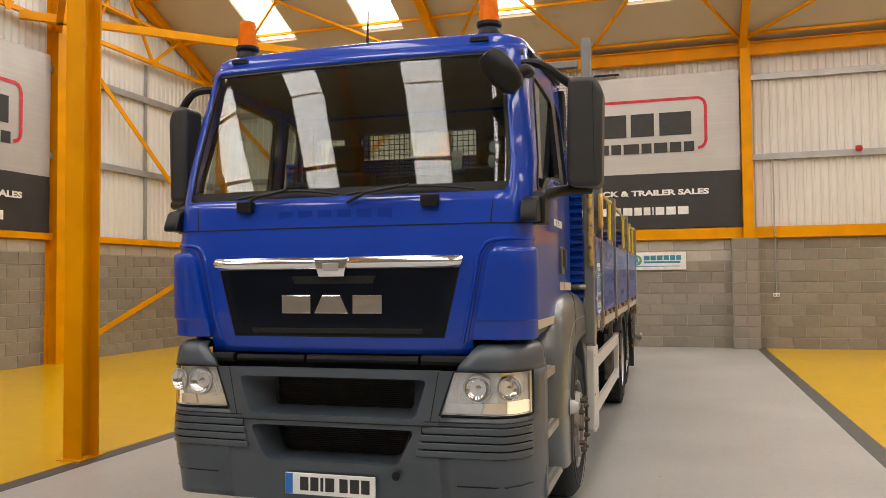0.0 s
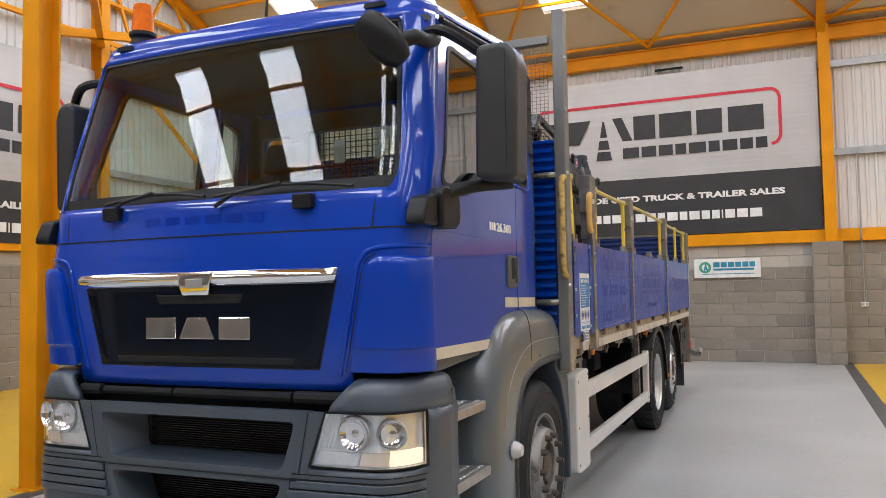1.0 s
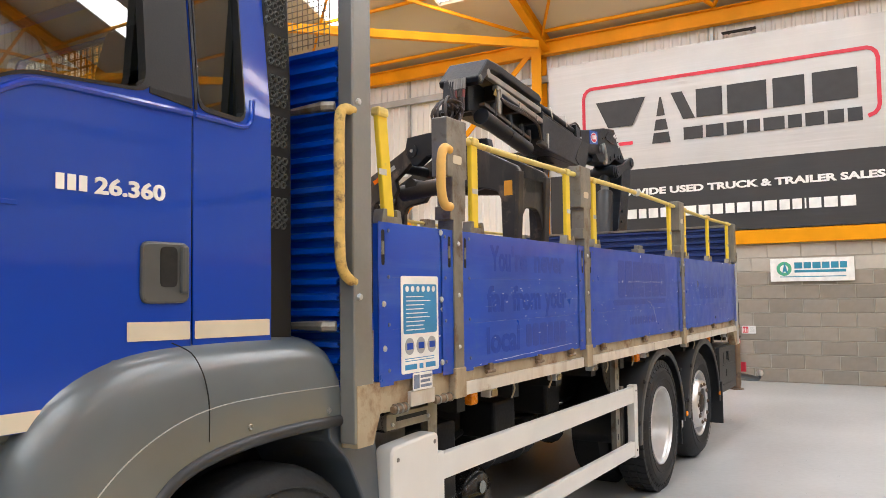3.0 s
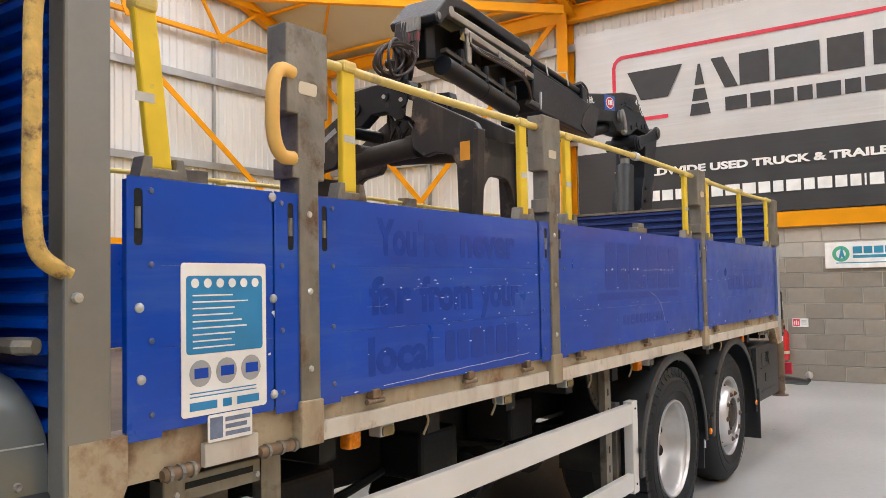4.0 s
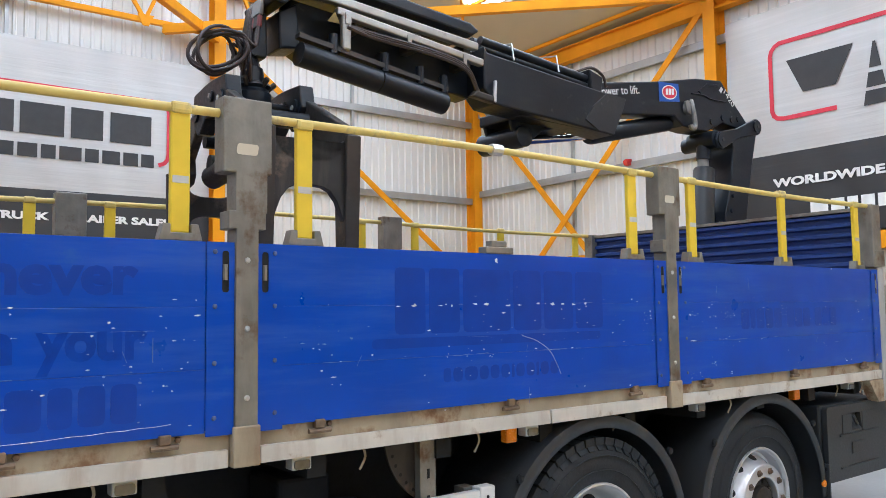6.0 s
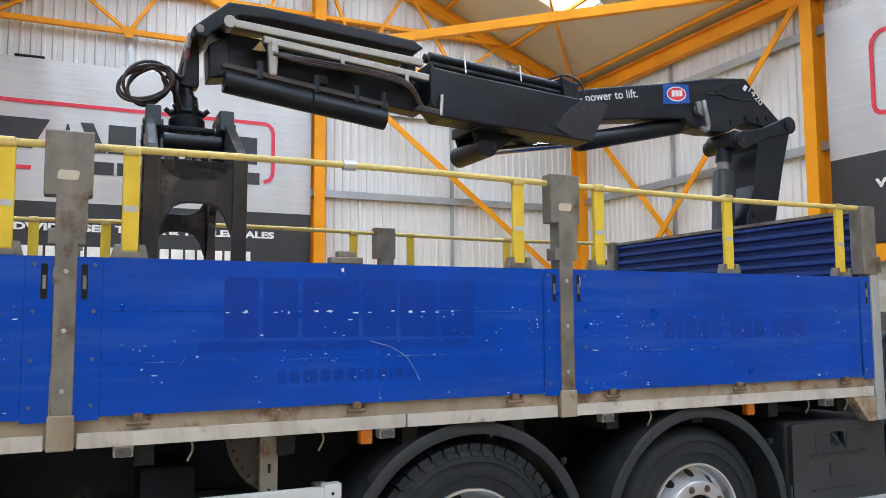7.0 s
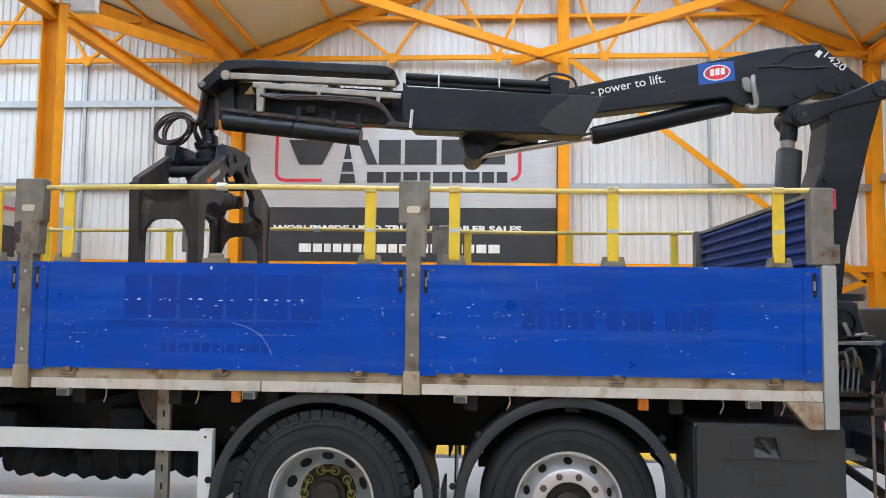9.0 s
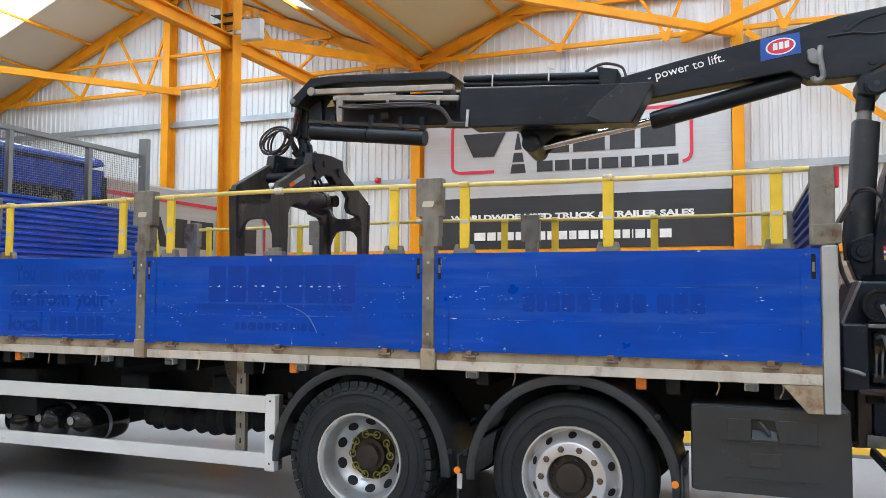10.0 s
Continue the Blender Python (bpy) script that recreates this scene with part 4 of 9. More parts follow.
    part("mirror_foot", prism(rounded([(0.218, 1.93), (0.218, 2.095), (0.27, 2.125), (0.43, 2.105), (0.445, 1.965), (0.40, 1.93)], 0.025), "x", sg * 1.10, sg * 1.195), BLACK_PLASTIC, lorry, bevel=0.016, segs=4, smooth=True)
    part("mirror_arm", tube(smooth_path([(sg * 1.15, 0.31, 2.06), (sg * 1.19, 0.36, 2.105), (sg * 1.28, 0.44, 2.135), (sg * 1.42, 0.53, 2.15)], 5), 0.033, seg=10), BLACK_PLASTIC, lorry, smooth=True)
    part("mirror_arm", tube(smooth_path([(sg * 1.03, 0.42, 2.90), (sg * 1.16, 0.36, 2.87), (sg * 1.32, 0.44, 2.76)], 5), 0.026, seg=8), BLACK_PLASTIC, lorry, smooth=True)
    # Main mirror: a tall rounded housing with a mirror on its back.
    mx, my = (1.30, 0.34) if sg > 0 else (1.165, 0.30)
    mw = 0.20 if sg > 0 else 0.14
    bm = prism(rounded([(sg * mx, 2.15), (sg * (mx + mw), 2.14), (sg * (mx + mw + 0.015), 2.70), (sg * (mx + mw - 0.03), 2.78), (sg * (mx + 0.015), 2.78)], 0.045, 6), "y", my, my + 0.20)
    mirror = part("mirror", bm, MIRROR_GREY, lorry, "tall black wing mirror housing", bevel=0.05, smooth=True, segs=6)
    part("mirror_seam", tube([(sg * (mx + mw * 0.80), my + 0.0005, z) for z in (2.19, 2.45, 2.74)], 0.0022, seg=5), SHADE_BLACK, mirror)
    part("mirror_glass", prism(rounded([(sg * (mx + 0.02), 2.36), (sg * (mx + mw - 0.01), 2.36), (sg * (mx + mw - 0.01), 2.75), (sg * (mx + 0.03), 2.75)], 0.03), "y", my + 0.201, my + 0.204), CHROME, mirror)

# Kerb mirror over the windscreen corner, on its short arm.
bm = lathe([(-0.14, 0.0), (-0.135, 0.05), (-0.09, 0.085), (0.0, 0.10), (0.10, 0.092), (0.15, 0.06), (0.155, 0.0)], (0, 0, 0), "z", 20)
bmesh.ops.transform(bm, matrix=pose(1.00, 0.04, 2.755, 20, -40, 0) @ Matrix.Diagonal((0.86, 0.65, 0.92, 1)), verts=bm.verts)
kerb = part("kerb_mirror", bm, BLACK_PLASTIC, lorry, "black rounded kerb mirror hanging over the windscreen", smooth=True)
part("kerb_mirror_arm", tube(smooth_path([(1.05, 0.06, 2.74), (1.11, 0.12, 2.78), (1.11, 0.26, 2.80), (1.08, 0.42, 2.86)], 5), 0.035, seg=10), BLACK_PLASTIC, lorry, smooth=True)

# Beacons, aerial and marker lamps on the roof.
for x in (-0.85, 0.82):
    beacon = part("beacon", lathe([(0.0, 0.0), (0.0, 0.075), (0.05, 0.07), (0.07, 0.062), (0.085, 0.078), (0.105, 0.078), (0.105, 0.0)], (x, 0.52, 3.09), "z", 24), BLACK_PLASTIC, lorry, smooth=True)
    part("beacon_lens", lathe([(0.10, 0.0), (0.10, 0.066)] + [(0.11 + 0.012 * k, 0.067 - 0.0009 * k - 0.004 * (k % 2)) for k in range(13)] + [(0.275, 0.05), (0.285, 0.03), (0.287, 0.0)], (x, 0.52, 3.09), "z", 24), ORANGE, beacon, "ribbed orange lens", smooth=True)
part("aerial", tube([(0.0, 0.55, 3.12), (0.0, 0.56, 3.16), (0.0, 0.58, 3.38)], [0.016, 0.01, 0.003], seg=8), BLACK_PLASTIC, lorry)
for x in (-0.80, 0.80):
    part("marker_lamp", prism(rounded([(x - 0.06, 3.035), (x + 0.06, 3.035), (x + 0.055, 3.06), (x - 0.055, 3.06)], 0.01), "y", front(3.0) + 0.03, front(3.0) + 0.07), BLACK_PLASTIC, lorry)

# ---- inside the cab ----
part("cab_back", sheet([(-1.09, 1.4), (1.09, 1.4), (1.05, 3.10), (-1.05, 3.10)], [rounded([(-0.60, 2.45), (0.40, 2.45), (0.40, 2.82), (-0.60, 2.82)], 0.05), rounded([(-0.98, 2.52), (-0.72, 2.52), (-0.72, 2.80), (-0.98, 2.80)], 0.04)], lambda x, z: (x, 1.955, z)), BLUE, lorry, solid=0.04, facing=(0, 1, 0))
part("cab_back_lining", sheet([(-1.06, 1.42), (1.06, 1.42), (1.02, 2.95), (-1.02, 2.95)], [rounded([(-0.60, 2.45), (0.40, 2.45), (0.40, 2.82), (-0.60, 2.82)], 0.05), rounded([(-0.98, 2.52), (-0.72, 2.52), (-0.72, 2.80), (-0.98, 2.80)], 0.04)], lambda x, z: (x, 1.905, z)), CAB_LINING, lorry, solid=0.04, facing=(0, 1, 0))
part("rear_window", prism([(-0.62, 2.43), (0.42, 2.43), (0.42, 2.84), (-0.62, 2.84)], "y", 1.935, 1.939), REAR_GLASS, lorry)
part("rear_window", prism([(-1.0, 2.50), (-0.70, 2.50), (-0.70, 2.82), (-1.0, 2.82)], "y", 1.935, 1.939), REAR_GLASS, lorry)
bm = bmesh.new()
for x in steps(-0.60, 0.40, 22):
    beam((x, 1.98, 2.44), (x, 1.98, 2.83), 0.006, 0.006, bm)
for z in steps(2.44, 2.83, 9):
    beam((-0.60, 1.982, z), (0.40, 1.982, z), 0.006, 0.006, bm)
part("window_guard_mesh", bm, CHASSIS, lorry, kind="stuff")
part("cab_lining", box(-1.05, 1.05, 0.40, 1.79, 2.955, 2.985), CAB_LINING, lorry)
part("cab_floor", box(-1.06, 1.06, 0.30, 1.80, 1.38, 1.45), SEAT, lorry)
part("dashboard", prism(rounded([(0.16, 1.46), (0.62, 1.46), (0.66, 1.85), (0.55, 2.04), (0.13, 2.075)], 0.05), "x", -1.04, 1.04), SEAT, lorry, smooth=True)
part("instrument_hood", prism(rounded([(0.30, 2.02), (0.62, 2.0), (0.60, 2.13), (0.40, 2.16)], 0.04), "x", -0.86, -0.38), SEAT, lorry, smooth=True)
bm = bmesh.new()
rim = [Vector((-0.62 + 0.225 * math.cos(a), 0.78 + 0.07 * math.sin(a), 2.09 + 0.20 * math.sin(a))) for a in steps(0, 2 * math.pi, 28)]
tube(rim, 0.017, bm, 8)
for a in (0.1, math.pi - 0.1, -math.pi / 2):
    tube([(-0.62, 0.76, 2.08), (-0.62 + 0.22 * math.cos(a), 0.78 + 0.07 * math.sin(a), 2.09 + 0.19 * math.sin(a))], 0.014, bm, 6)
lathe([(-0.02, 0.0), (-0.02, 0.07), (0.03, 0.06), (0.03, 0.0)], (-0.62, 0.76, 2.08), "y", 16, bm)
part("steering_wheel", bm, SEAT, lorry, smooth=True)
for x in (-0.62, 0.62):
    seat = part("seat", box(x - 0.26, x + 0.26, 0.95, 1.46, 1.70, 1.86), SEAT, lorry, bevel=0.05)
    part("seat_back", prism(rounded([(1.40, 1.8), (1.56, 1.8), (1.70, 2.46), (1.58, 2.46)], 0.04), "x", x - 0.25, x + 0.25), SEAT, seat, bevel=0.04)
    part("headrest", prism(rounded([(1.56, 2.48), (1.70, 2.48), (1.73, 2.70), (1.62, 2.70)], 0.04), "x", x - 0.14, x + 0.14), SEAT, seat, bevel=0.03)
    part("seat_base", box(x - 0.2, x + 0.2, 1.0, 1.4, 1.45, 1.70), SEAT, seat)
# Notices stuck to the windscreen.
for x, z, w, h, mat in ((0.70, 2.30, 0.03, 0.055, WINDOW_NOTICE), (0.90, 2.285, 0.02, 0.033, WINDOW_NOTICE)):
    q = nose_point(x / 0.9, z, -0.02)
    part("windscreen_sticker", prism(rounded([(q.x - w, z - h), (q.x + w, z - h), (q.x + w, z + h), (q.x - w, z + h)], 0.02), "y", q.y - 0.002, q.y), mat, lorry)
q = nose_point(0.95 / 0.9, 2.36, -0.02)
part("windscreen_sticker", lathe([(0, 0), (0, 0.035), (0.002, 0.035), (0.002, 0)], (q.x, q.y, 2.37), "y", 16), WINDOW_NOTICE, lorry)

# ---- bumper ----
BW, BF = 1.165, -0.06
B_SS = steps(-2, -1, 8)[:-1] + [-1, -0.85, -0.68, 0.68, 0.85, 1] + steps(1, 2, 8)[1:]


def bump_x(s, z):
    """The bumper leans back a little at its foot and its top shelf."""
    lean = 0.05 * max(0.0, 0.62 - z) / 0.27
    p = nose_point(s, z, w=BW - 0.01 * (z < 0.5), f=BF + lean, cx=0.22, cy=0.45)
    if z > 1.14:
        a, k = radians(90 * max(0.0, abs(s) - 1)), 2.0 * (z - 1.14)
        p = p + Vector((-math.sin(a) * 0.5 * k * (1 if s > 0 else -1), math.cos(a) * k, 0))
    return p


def bump_sheet(ss, zs, keep=None, out=0.0):
    bm = bmesh.new()
    g = []
    for z in zs:
        row = []
        for s in ss:
            p = bump_x(s, z)
            d = Vector((math.sin(radians(90 * max(0, abs(s) - 1))) * (1 if s > 0 else -1), -math.cos(radians(90 * max(0, abs(s) - 1))), 0))
            row.append(bm.verts.new(p + d * out))
        g.append(row)
    for i in range(len(zs) - 1):
        for j in range(len(ss) - 1):
            if keep is None or keep((ss[j] + ss[j + 1]) / 2, (zs[i] + zs[i + 1]) / 2):
                bm.faces.new((g[i][j], g[i][j + 1], g[i + 1][j + 1], g[i + 1][j]))
    return bm


def bump_keep(s, z):
    s = abs(s)
    if s < 0.68 and z < 1.12:
        return False
    if s < 1.625 and 0.87 < z < 1.12:
        return False
    if z > 1.12:
        return False
    return True


def bump_flat(x, z):
    """The bumper's middle panel, which is all but flat across."""
    return bump_x(x / (BW - 0.01 * (z < 0.5) - 0.22), z)


UPPER_IN = rounded([(-0.505, 0.855), (0.505, 0.855), (0.575, 1.07), (-0.575, 1.07)], 0.035)
LOWER_IN = rounded([(-0.40, 0.592), (0.40, 0.592), (0.505, 0.792), (-0.505, 0.792)], 0.04)
BX = 0.68 * (BW - 0.22)
B_Z = [0.35, 0.40, 0.46, 0.57, 0.62, 0.68, 0.79, 0.83, 0.87, 0.95, 1.065, 1.12, 1.15, 1.175, 1.20]
bumper = part("bumper", sheet([(-BX, 0.35), (-BX, 0.62), (-BX, 0.87), (-BX, 1.12), (BX, 1.12), (BX, 0.87), (BX, 0.62), (BX, 0.35)], [UPPER_IN, LOWER_IN], bump_flat), PLASTIC, lorry, "charcoal grey moulded plastic front bumper", solid=0.04, facing=(0, -1, 0))
for sg in (-1, 1):
    part("bumper_corner", bump_sheet([s for s in B_SS if s * sg > 0.6], B_Z, bump_keep), PLASTIC, bumper, smooth=True, solid=0.05, facing=(0, -1, 0))
for hole, inner in ((UPPER_IN, rounded([(-0.43, 0.882), (0.44, 0.882), (0.45, 1.06), (-0.44, 1.06)], 0.035)), (LOWER_IN, rounded([(-0.365, 0.612), (0.365, 0.612), (0.43, 0.782), (-0.43, 0.782)], 0.04))):
    bm = bmesh.new()
    rims = [[bm.verts.new(bump_flat(*p) + Vector((0, 0.004, 0))) for p in hole], [bm.verts.new(bump_flat(p[0] * 0.985, p[1]) + Vector((0, 0.022, 0))) for p in hole], [bm.verts.new((x, 0.13, z)) for x, z in inner]]
    for r, q in zip(rims, rims[1:]):
        for k in range(len(r)):
            bm.faces.new((r[k], r[(k + 1) % len(r)], q[(k + 1) % len(r)], q[k]))
    part("inlet_reveal", bm, PLASTIC, bumper, smooth=True)

# Raised corner shoulders up to the blue panel.
for sg in (-1, 1):
    bm = bmesh.new()
    g = []
    for z, k in ((1.115, 0.0), (1.15, 0.004), (1.19, 0.012), (1.225, 0.026), (1.248, 0.048), (1.26, 0.085), (1.265, 0.17)):
        g.append([bm.verts.new(Vector((sg * (abs(p.x) - 0.6 * k * math.sin(a)), p.y + k * math.cos(a), z))) for p, a in ((bump_x(s, 1.13), radians(90 * max(0.0, s - 1))) for s in steps(0.78 + max(0.0, z - 1.13) * 0.9, 1.95, 14))])
    for a, b in zip(g, g[1:]):
        for j in range(len(a) - 1):
            bm.faces.new((a[j], a[j + 1], b[j + 1], b[j]))
    part("bumper_shoulder", bm, PLASTIC, bumper, smooth=True, solid=0.04, facing=(0, -1, 0))
    # Wheel-side cheek of the bumper.
    part("bumper_cheek", prism(rounded([(0.36, 0.36), (0.43, 0.36), (0.445, 0.70), (0.435, 1.10), (0.40, 1.20), (0.36, 1.20)], 0.02), "x", sg * 1.06, sg * 1.162), PLASTIC, bumper, bevel=0.016, smooth=True)
    # Headlamp: bowl, chrome, bulbs and a clear cover.
    def lamp_at(u, v, out):
        z = 0.885 + (1.115 - 0.885) * v
        a, e = 0.69 + 0.085 * v, 1.61
        t = a + (e - a) * u
        p = bump_x(t, z)
        ang = radians(90 * max(0, t - 1))
        p = p + Vector((math.sin(ang), -math.cos(ang), 0)) * out
        return (sg * p.x, p.y, z)

    def lamp_pts(out, u0=0.0, u1=1.0, v0=0.0, v1=1.0, n=8):
        bm = bmesh.new()
        rows_l = [[bm.verts.new(lamp_at(u0 + (u1 - u0) * k / n, v, out)) for k in range(n + 1)] for v in (v0, v1)]
        for k in range(n):
            bm.faces.new((rows_l[0][k], rows_l[0][k + 1], rows_l[1][k + 1], rows_l[1][k]))
        return bm
    DEEP = -0.034
    lamp = part("headlamp", lamp_pts(DEEP), LAMP_SILVER, lorry, "clear glass headlamp with twin round reflectors", solid=0.01, facing=(0, -1, 0))
    # Inner walls of the bowl and the bumper's lip round it.
    for u0, u1, v0, v1 in ((0, 1, 0, 0), (0, 1, 1, 1), (0, 0, 0, 1), (1, 1, 0, 1)):
        for pname, oa, ob_, mat, owner in (("lamp_wall", DEEP, 0.0, LAMP_SILVER, lamp), ):
            bm = bmesh.new()
            ring = [[lamp_at(u0 + (u1 - u0) * k / 8, v0 + (v1 - v0) * k / 8, o) for k in range(9)] for o in (oa, ob_)]
            g = [[bm.verts.new(q) for q in r] for r in ring]
            for k in range(8):
                bm.faces.new((g[0][k], g[0][k + 1], g[1][k + 1], g[1][k]))
            part(pname, bm, mat, owner)
    for u0, u1, v0, v1 in ((0, 1, -0.03, 0.0), (0, 1, 1.0, 1.03), (1.0, 1.012, -0.03, 1.03), (-0.012, 0.0, -0.03, 1.03)):
        part("lamp_rim", lamp_pts(0.004, u0, u1, v0, v1), BLACK_PLASTIC, lamp, solid=0.012, facing=(0, -1, 0))
    bm = bmesh.new()
    g = [[bm.verts.new((sg * q.x, q.y, q.z)) for q in (bump_x(0.68, z), bump_x(a, z))] for z, a in ((0.87, 0.69), (1.12, 0.775))]
    bm.faces.new((g[0][0], g[0][1], g[1][1], g[1][0]))
    part("lamp_surround", bm, PLASTIC, bumper, solid=0.01, facing=(0, -1, 0))
    part("indicator_lens", lamp_pts(-0.020, 0.26, 0.56, 0.03, 0.27), material("pale_indicator_lens", (0.74, 0.62, 0.50), 0.12, coat=0.8), lamp, solid=0.02, facing=(0, -1, 0))
    part("daylight_lens", lamp_pts(-0.020, 0.58, 0.97, 0.03, 0.30), glow("warm_daylight_lamp", (1.0, 0.84, 0.60), 2.8), lamp, solid=0.02, facing=(0, -1, 0))
    part("lamp_step", lamp_pts(-0.022, 0.02, 0.25, 0.03, 0.27), LAMP_SILVER, lamp, solid=0.02, facing=(0, -1, 0))
    for k in range(4):
        part("lamp_rib", lamp_pts(-0.028, 0.03 + 0.022 * k, 0.042 + 0.022 * k, 0.32, 0.94), LAMP_SILVER, lamp, solid=0.012, facing=(0, -1, 0))
    for s, size in ((0.905, 1.22), (1.245, 1.05)):
        p = bump_x(s, 1.028)
        ang = radians(90 * max(0, s - 1)) * 0.8
        nrm = Vector((math.sin(ang), -math.cos(ang), 0))
        p = p + nrm * (-0.018)
        bm = lathe([(0.0, 0.060), (-0.008, 0.057), (0.004, 0.05), (0.022, 0.03), (0.028, 0.015), (0.012, 0.014), (0.008, 0.0)], (0, 0, 0), "y", 28)
        bmesh.ops.transform(bm, matrix=Matrix.Translation((sg * p.x, p.y, 1.028)) @ Matrix.Rotation(sg * ang, 4, "Z") @ Matrix.Diagonal((size, 1, size, 1)), verts=bm.verts)
        refl = part("reflector", bm, CHROME, lamp, smooth=True)
        bm = lathe([(-0.004, 0.066), (-0.010, 0.062), (-0.004, 0.058)], (0, 0, 0), "y", 28)
        bmesh.ops.transform(bm, matrix=Matrix.Translation((sg * p.x, p.y, 1.028)) @ Matrix.Rotation(sg * ang, 4, "Z") @ Matrix.Diagonal((size, 1, size, 1)), verts=bm.verts)
        part("reflector_ring", bm, STEEL_RIM, refl, smooth=True)
    part("lamp_cover", lamp_pts(0.0), LENS_GLASS, lamp)
    # Slatted blank where a fog lamp would sit.
    ss = [0.575, 0.7, 0.85, 1.0, 1.1, 1.2, 1.3, 1.4, 1.5, 1.58]
    # Black sheet on the bumper paints the shade behind the slats.
    part("slat_recess", bump_sheet([sg * s for s in ss], [0.652, 0.825], out=0.002), SHADE_BLACK, bumper)
    for k in range(4):
        z = 0.656 + k * 0.042
        part("slat", bump_sheet([sg * s for s in [0.545 + 0.012 * k] + ss[1:]], [z, z + 0.012, z + 0.026, z + 0.034], out=0.015 - 0.002 * k), PLASTIC, bumper, smooth=True, solid=0.014, bevel=0.004, facing=(0, -1, 0))
    part("step_line", bump_sheet([sg * s for s in (0.78, 0.9, 1, 1.2, 1.4, 1.6)], [0.495, 0.502], out=0.002), SHADE_BLACK, bumper)
for sg in (-1, 1):
    part("bumper_seam", bump_sheet([sg * s for s in (0.59, 0.68, 0.85, 1.0, 1.15, 1.3, 1.45, 1.6)], [0.842, 0.847], out=0.002), SHADE_BLACK, bumper)
    bm = bmesh.new()
    g = [[bm.verts.new(Vector((sg * x, bump_flat(x, z).y - 0.002, z))) for x in (x0, x0 + 0.005)] for x0, z in ((0.59, 0.845), (0.64, 1.115))]
    bm.faces.new((g[0][0], g[0][1], g[1][1], g[1][0]))
    part("bumper_seam", bm, SHADE_BLACK, bumper)
part("bumper_seam", box(-0.585, 0.585, bump_flat(0, 0.83).y - 0.0005, bump_flat(0, 0.83).y + 0.02, 0.818, 0.823), SHADE_BLACK, bumper)

# Radiator packs behind the inlets.
for z0, z1 in ((0.87, 1.075), (0.60, 0.80)):
    pack = part("radiator", box(-0.52, 0.52, 0.22, 0.26, z0 - 0.06, z1 + 0.08), CHASSIS, bumper)
    bm = bmesh.new()
    for k in range(18):
        z = z0 + 0.006 + k * (z1 - z0) / 18
        box(-0.42, 0.43, 0.16, 0.18, z, z + 0.004, bm)
    for x in (-0.43, 0.44):
        for k in range(8):
            box(x - 0.015 + 0.006 * (k % 2), x + 0.012, 0.14, 0.17, z0 + k * (z1 - z0) / 8, z0 + (k + 0.75) * (z1 - z0) / 8, bm)
    part("radiator_fin", bm, RADIATOR, bumper, kind="stuff")
part("bumper_beam", box(-0.85, 0.85, 0.08, 0.20, 1.10, 1.16), CHASSIS, bumper)
for x0, x1, r in ((-0.80, -0.66, 0.03), (-0.64, -0.2, 0.022), (-0.18, 0.5, 0.026), (0.52, 0.80, 0.032)):
    part("hinge_bar", tube([(x0, 0.05, 1.165), (x1, 0.05, 1.165)], r, seg=10), CHASSIS, bumper)
# Black box added to stand in for the shade under the cab.
part("cab_void", box(-1.0, 1.0, 0.34, 0.42, 0.5, 1.45), SHADE_BLACK, lorry)
lathe_bm = lathe([(0, 0), (0, 0.024), (-0.008, 0.024), (-0.008, 0)], (0.40, BF - 0.004, 0.545), "y", 16)
part("tow_cap", lathe_bm, BLACK_PLASTIC, bumper)
# Number plate with bars.
plate = part("number_plate", box(-0.275, 0.275, -0.062, -0.050, 0.408, 0.528), PRINT_WHITE, lorry, "white number plate with plain dark bars", bevel=0.003)
part("plate_band", box(-0.272, -0.226, -0.0635, -0.0615, 0.411, 0.525), material("plate_blue", (0.02, 0.16, 0.55), 0.4), plate)
x = -0.18
for w in (0.052, 0.05, 0.018, 0.055):
    part("plate_bar", box(x, x + w, -0.0635, -0.0615, 0.432, 0.508), PRINT_DARK, plate)
    x += w + 0.012
x = 0.062
for w in (0.05, 0.055, 0.05):
    part("plate_bar", box(x, x + w, -0.0635, -0.0615, 0.432, 0.508), PRINT_DARK, plate)
    x += w + 0.013

# ---- front wings and steps ----
def flat3(pts):
    return [(0.0, y, z) for y, z in pts]


def spread(pts, n):
    """Evenly spaced points along a run of points."""
    d = [0.0]
    for p, q in zip(pts, pts[1:]):
        d.append(d[-1] + (q - p).length)
    out, i = [], 0
    for k in range(n + 1):
        t = d[-1] * k / n
        while i < len(pts) - 2 and d[i + 1] < t:
            i += 1
        out.append(pts[i] + (pts[i + 1] - pts[i]) * min(1.0, (t - d[i]) / max(1e-6, d[i + 1] - d[i])))
    return out


